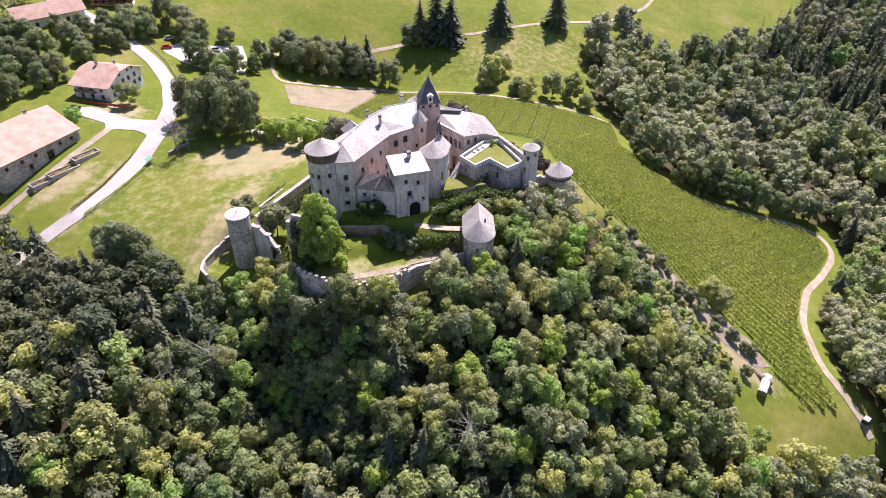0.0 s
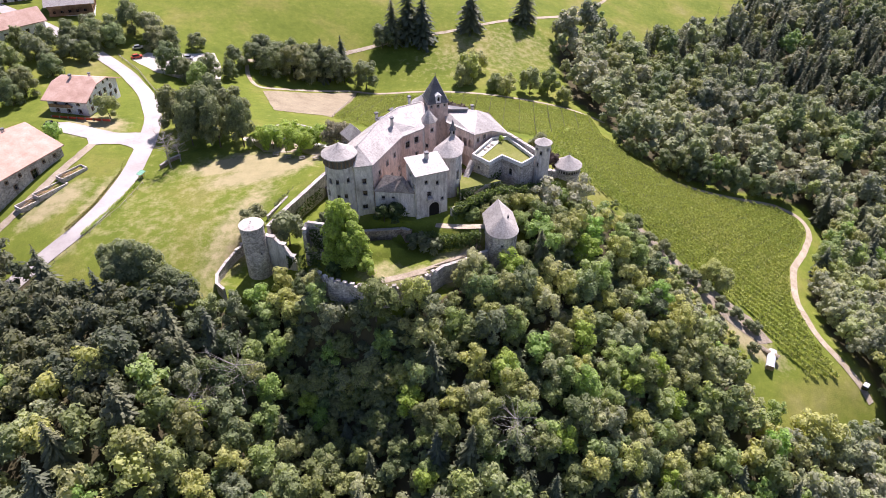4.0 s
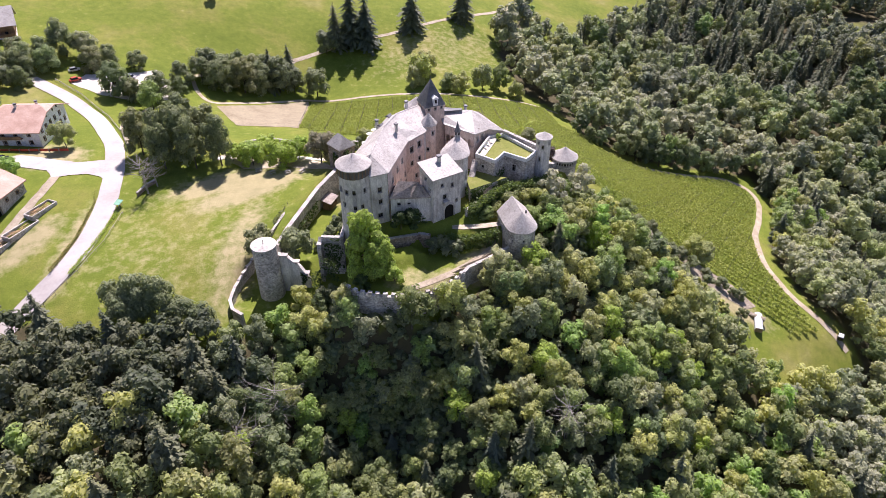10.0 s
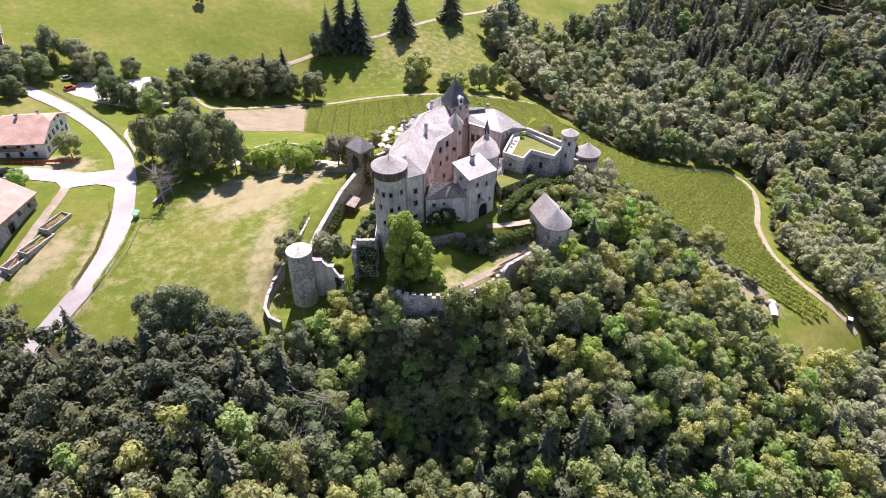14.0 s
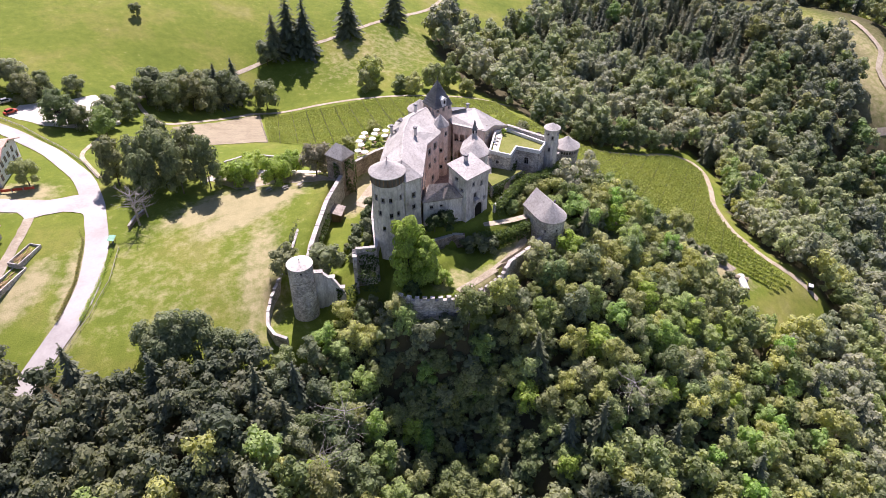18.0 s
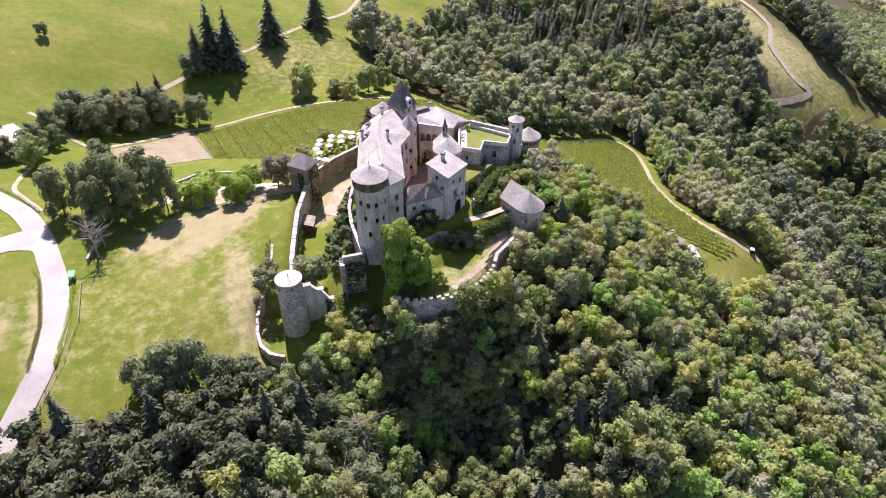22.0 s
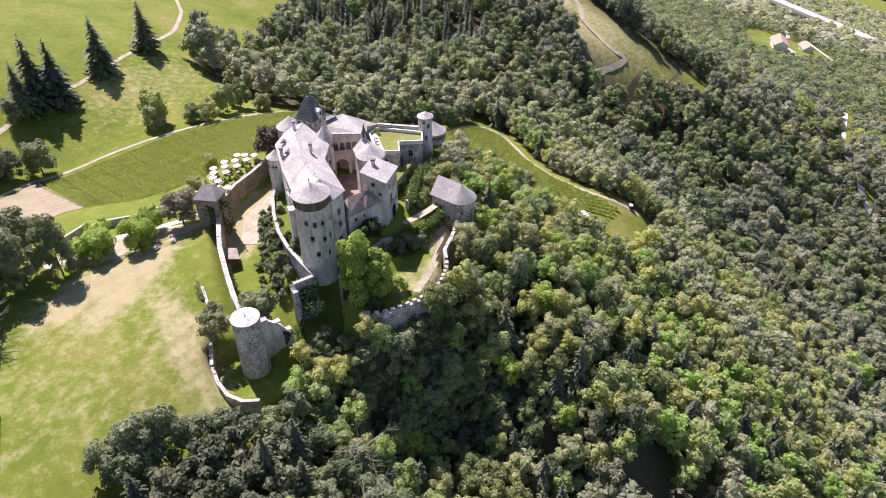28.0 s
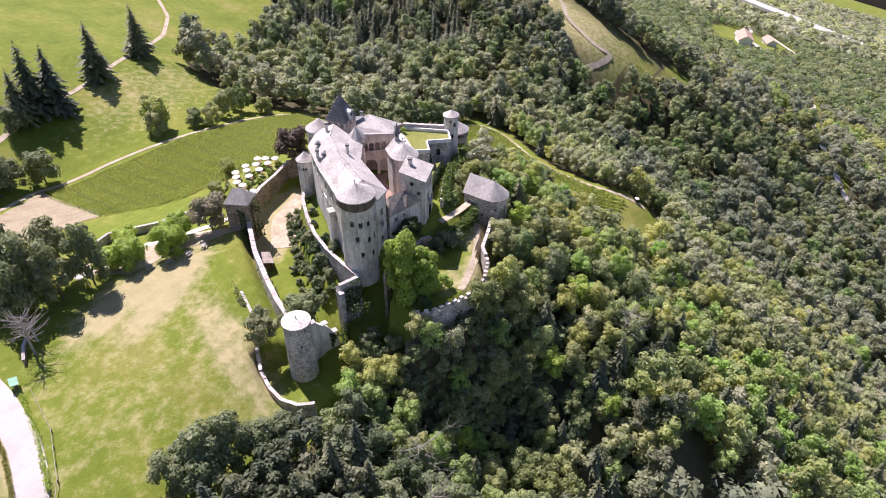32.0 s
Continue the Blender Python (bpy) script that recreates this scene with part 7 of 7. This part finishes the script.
# two covered wood stacks on the grass below the vines
M_TARP = surface("silver_sheet", (0.34, 0.36, 0.38), (0.52, 0.54, 0.56), (0.66, 0.68, 0.7), 0.5, 4, 0.4, 0.5, (1, 1, 1), 0.5)
for x, y, turn, length, wide, tall, cover, label in ((93.4, -38.2, -51.5, 5.6, 1.5, 1.3, M_SCRUB, "low log stack under a worn brown cover"), (92.8, -40.6, 56.8, 7.2, 2.1, 1.8, M_TARP, "long log stack under a silver sheet")):
    ob = thing("wood_stack", x, y, at_ground(x, y), label, "wood stack", "wood stacks on the grass", turn)
    for row in range(4):
        for i in range(int(length / 0.42)):
            r = random.uniform(0.16, 0.21)
            log = turned([(r, -wide / 2), (r, wide / 2)], 7)
            part("log", ([(vx - length / 2 + 0.25 + i * 0.42, vz + random.uniform(-0.002, 0.002), vy + 0.2 + row * (tall - 0.3) / 4) for vx, vy, vz in log[0]], log[1]), M_TRUNKLOG, ob)
    sv, sf = [], []
    for i in range(9):
        for j, (px, pz) in enumerate(((-0.56, 0.45), (-0.55, 0.85), (-0.4, 1.02), (0, 1.1), (0.4, 1.02), (0.55, 0.85), (0.56, 0.45))):
            sv.append((-length / 2 - 0.1 + i * (length + 0.2) / 8, px * wide + random.uniform(-0.04, 0.04), pz * tall + random.uniform(-0.05, 0.05)))
    for i in range(8):
        for j in range(6):
            sf.append((i * 7 + j, i * 7 + j + 1, i * 7 + 8 + j, i * 7 + 7 + j))
    part("cover", (sv, sf), cover, ob, "creased sheet over the stack")

# ---- cafe garden ----
for i, (x, y) in enumerate([(-12.5, 30.2), (-10.6, 32.4), (-8.2, 29.8), (-6.4, 32.6), (-4.0, 30.0), (-2.4, 33.0), (0.0, 30.6), (1.6, 33.2), (3.2, 30.8), (-9.0, 34.4), (-4.8, 34.8), (0.2, 35.0), (-12.8, 27.6), (-15, 24.6), (-13.4, 22.9)]):
    ob = thing("parasol", x, y, 4.0, "white canvas parasol in the cafe garden", "parasol", "parasols in the cafe garden", random.uniform(0, 45))
    part("pole", turned([(0.04, 0.0), (0.04, 2.7)], 8), M_BROWNWOOD, ob)
    part("base", turned([(0.35, 0.0), (0.3, 0.12)], 10), M_STONEFRAME, ob)
    part("canopy", turned([(1.12, 2.1), (1.15, 2.14), (0.6, 2.5), (0.03, 2.75)], 8, 0, 0, 0, 0, (0, 360), True), M_CLOTH, ob, "white eight-sided canopy")
    tb_ = thing("cafe_table", x + 0.9, y + 0.2, 4.0, "round wooden garden table", "table", "tables in the cafe garden")
    part("tabletop", turned([(0.5, 0.7), (0.5, 0.75)], 12), M_BROWNWOOD, tb_)
    part("leg", turned([(0.3, 0.0), (0.05, 0.1), (0.05, 0.7)], 8), M_METAL, tb_)
patch("cafe_lawn", CAFE, M_LAWN, "green lawn of the garden cafe", "lawn", 0.06, 1.5)
for x, y in ((-7, 27.4), (-2, 28.4), (2.8, 29.4), (-10.4, 28.6), (-0.8, 31.8), (-5.6, 31.2)):
    plant("bush", x, y, 0.55, z=4.0)

# ---- along the road and in the yards ----
sg = thing("covered_bench", -86.7, 15.5, at_ground(-86.7, 15.5), "small green covered stand beside the road", "stand", "", 70)
for dx in (-0.9, 0.9):
    for dy in (-0.4, 0.4):
        part("post", solid([(dx, dy, 0, 0.1, 0.1, 1.7, 0)]), M_METAL, sg)
part("cover", slab([[(-1.3, -0.8, 1.65), (1.3, -0.8, 1.65), (1.3, 0.8, 1.9), (-1.3, 0.8, 1.9)]], 0.08), M_GREEN, sg, "pale green cover")
part("bench_seat", solid([(0, 0, 0.42, 1.8, 0.4, 0.06, 0)]), M_BROWNWOOD, sg)


def fence(name, pts, high, gap, label, rails=2, material=None):
    ob = thing(name, pts[0][0], pts[0][1], 0, label, "fence")
    ox, oy = pts[0]
    for (ax, ay), (bx, by) in zip(pts, pts[1:]):
        k = max(1, int(math.dist((ax, ay), (bx, by)) / gap))
        prev = None
        for i in range(k + 1):
            x, y = ax + (bx - ax) * i / k, ay + (by - ay) * i / k
            z = at_ground(x, y)
            part("post", solid([(x - ox, y - oy, z - 0.2, 0.14, 0.14, high + 0.2, 0)]), material or M_DEADWOOD, ob)
            if prev:
                for r in range(rails):
                    h = high * (0.95 - 0.42 * r)
                    p, q = Vector((prev[0] - ox, prev[1] - oy, prev[2] + h)), Vector((x - ox, y - oy, z + h))
                    d = (q - p).normalized()
                    n = Vector((-d.y, d.x, 0)) * 0.04
                    u = Vector((0, 0, 0.07))
                    v = [p - n - u, p + n - u, p + n + u, p - n + u, q - n - u, q + n - u, q + n + u, q - n + u]
                    part("rail", (v, [(0, 1, 5, 4), (1, 2, 6, 5), (2, 3, 7, 6), (3, 0, 4, 7), (0, 3, 2, 1), (4, 5, 6, 7)]), material or M_DEADWOOD, ob)
            prev = (x, y, z)
    return ob


fence("road_railing", [(-117, 105.6), (-107, 94.4), (-96, 75.6), (-90.6, 62), (-87.4, 50)], 1.0, 2.5, "weathered wooden railing along the road", 2)
fence("lawn_fence", [(-85.6, 12), (-89, 0), (-94.5, -10), (-104, -21)], 0.9, 3.0, "low wooden fence between road and lawn", 1)
fence("vineyard_fence", [(-52, 46), (-40, 47), (-30, 42), (-18, 37)], 1.2, 3.0, "dark wooden fence along the vines", 2, M_TIMBER)
fence("field_fence", [(-25.5, 121), (-33, 70)], 1.0, 4.0, "thin fence between field and vines", 1)
fence("lower_lawn_fence", [(-104, -22), (-94, -29.5), (-86, -33)], 0.9, 3.0, "pale fence at the foot of the lawn", 1)
hedge([(-96.5, -10.5, -0.4), (-91.0, 1.5, 0.6), (-87.2, 13, 1.2)], 0.8, 0, 0.6, L_FRESH, "strip of rough grass beside the road", 51, 70, "verge_grass", 0.3)
hedge([(-101.5, -8, -0.5), (-96.6, 3, 0.8), (-93.6, 18, 1.6), (-94, 26, 2.2)], 0.6, 0, 0.5, L_GRASS, "strip of dry grass beside the road", 52, 70, "verge_grass", 0.3)
for i, (x, y, ln, t) in enumerate(((-106.6, 16.6, 8, 52), (-110.6, 9.6, 9, 52), (-114.6, 5.2, 8, 52))):
    tr = thing("stone_trough", x, y, at_ground(x, y), "long low stone enclosure with cut timber", "trough", "enclosures below the barn", t)
    for dx, dy, a, b in ((0, -1.5, ln, 0.3), (0, 1.5, ln, 0.3), (-ln / 2, 0, 0.3, 3.2), (ln / 2, 0, 0.3, 3.2)):
        part("side_wall", solid([(dx, dy, -0.6, a, b, 1.5, 0)], 0.03), M_RUBBLE, tr)
    rnd = random.Random(i)
    for j in range(14):
        z = 0.1 + 0.18 * (j % 3)
        part("log", solid([(rnd.uniform(-ln * 0.35, ln * 0.35), rnd.uniform(-1, 1), z, rnd.uniform(1.6, 2.8), 0.2, 0.2, rnd.uniform(-30, 30))], 0.04), M_TRUNKLOG, tr)
bar = thing("barrier_tape", -113.5, 48.6, at_ground(-113.5, 48.6), "red building-site barrier in front of the house", "barrier", "", -14)
for i in range(7):
    part("panel", solid([(-9 + i * 3, 0, 0.25, 2.9, 0.06, 0.8, 0)]), M_RED, bar)
    part("foot", solid([(-10.4 + i * 3, 0, 0, 0.2, 0.6, 1.1, 0)]), M_METAL, bar)
for x, y, t in ((-44, 21, 20), (-39.6, 19.6, 15), (-35.4, 18.4, 40), (-48, 23.6, 0)):
    ob = thing("picnic_table", x, y, at_ground(x, y) + 0.1, "weathered wooden picnic table under the trees", "table", "picnic tables", t)
    part("tabletop", solid([(0, 0, 0.72, 1.8, 0.75, 0.06, 0)]), M_DEADWOOD, ob)
    for s in (-0.7, 0.7):
        part("bench_seat", solid([(0, s, 0.42, 1.8, 0.28, 0.05, 0)]), M_DEADWOOD, ob)
        part("trestle", solid([(s, 0, 0, 0.1, 1.4, 0.06, 0), (s, 0, 0, 0.1, 0.1, 0.72, 0)]), M_DEADWOOD, ob)
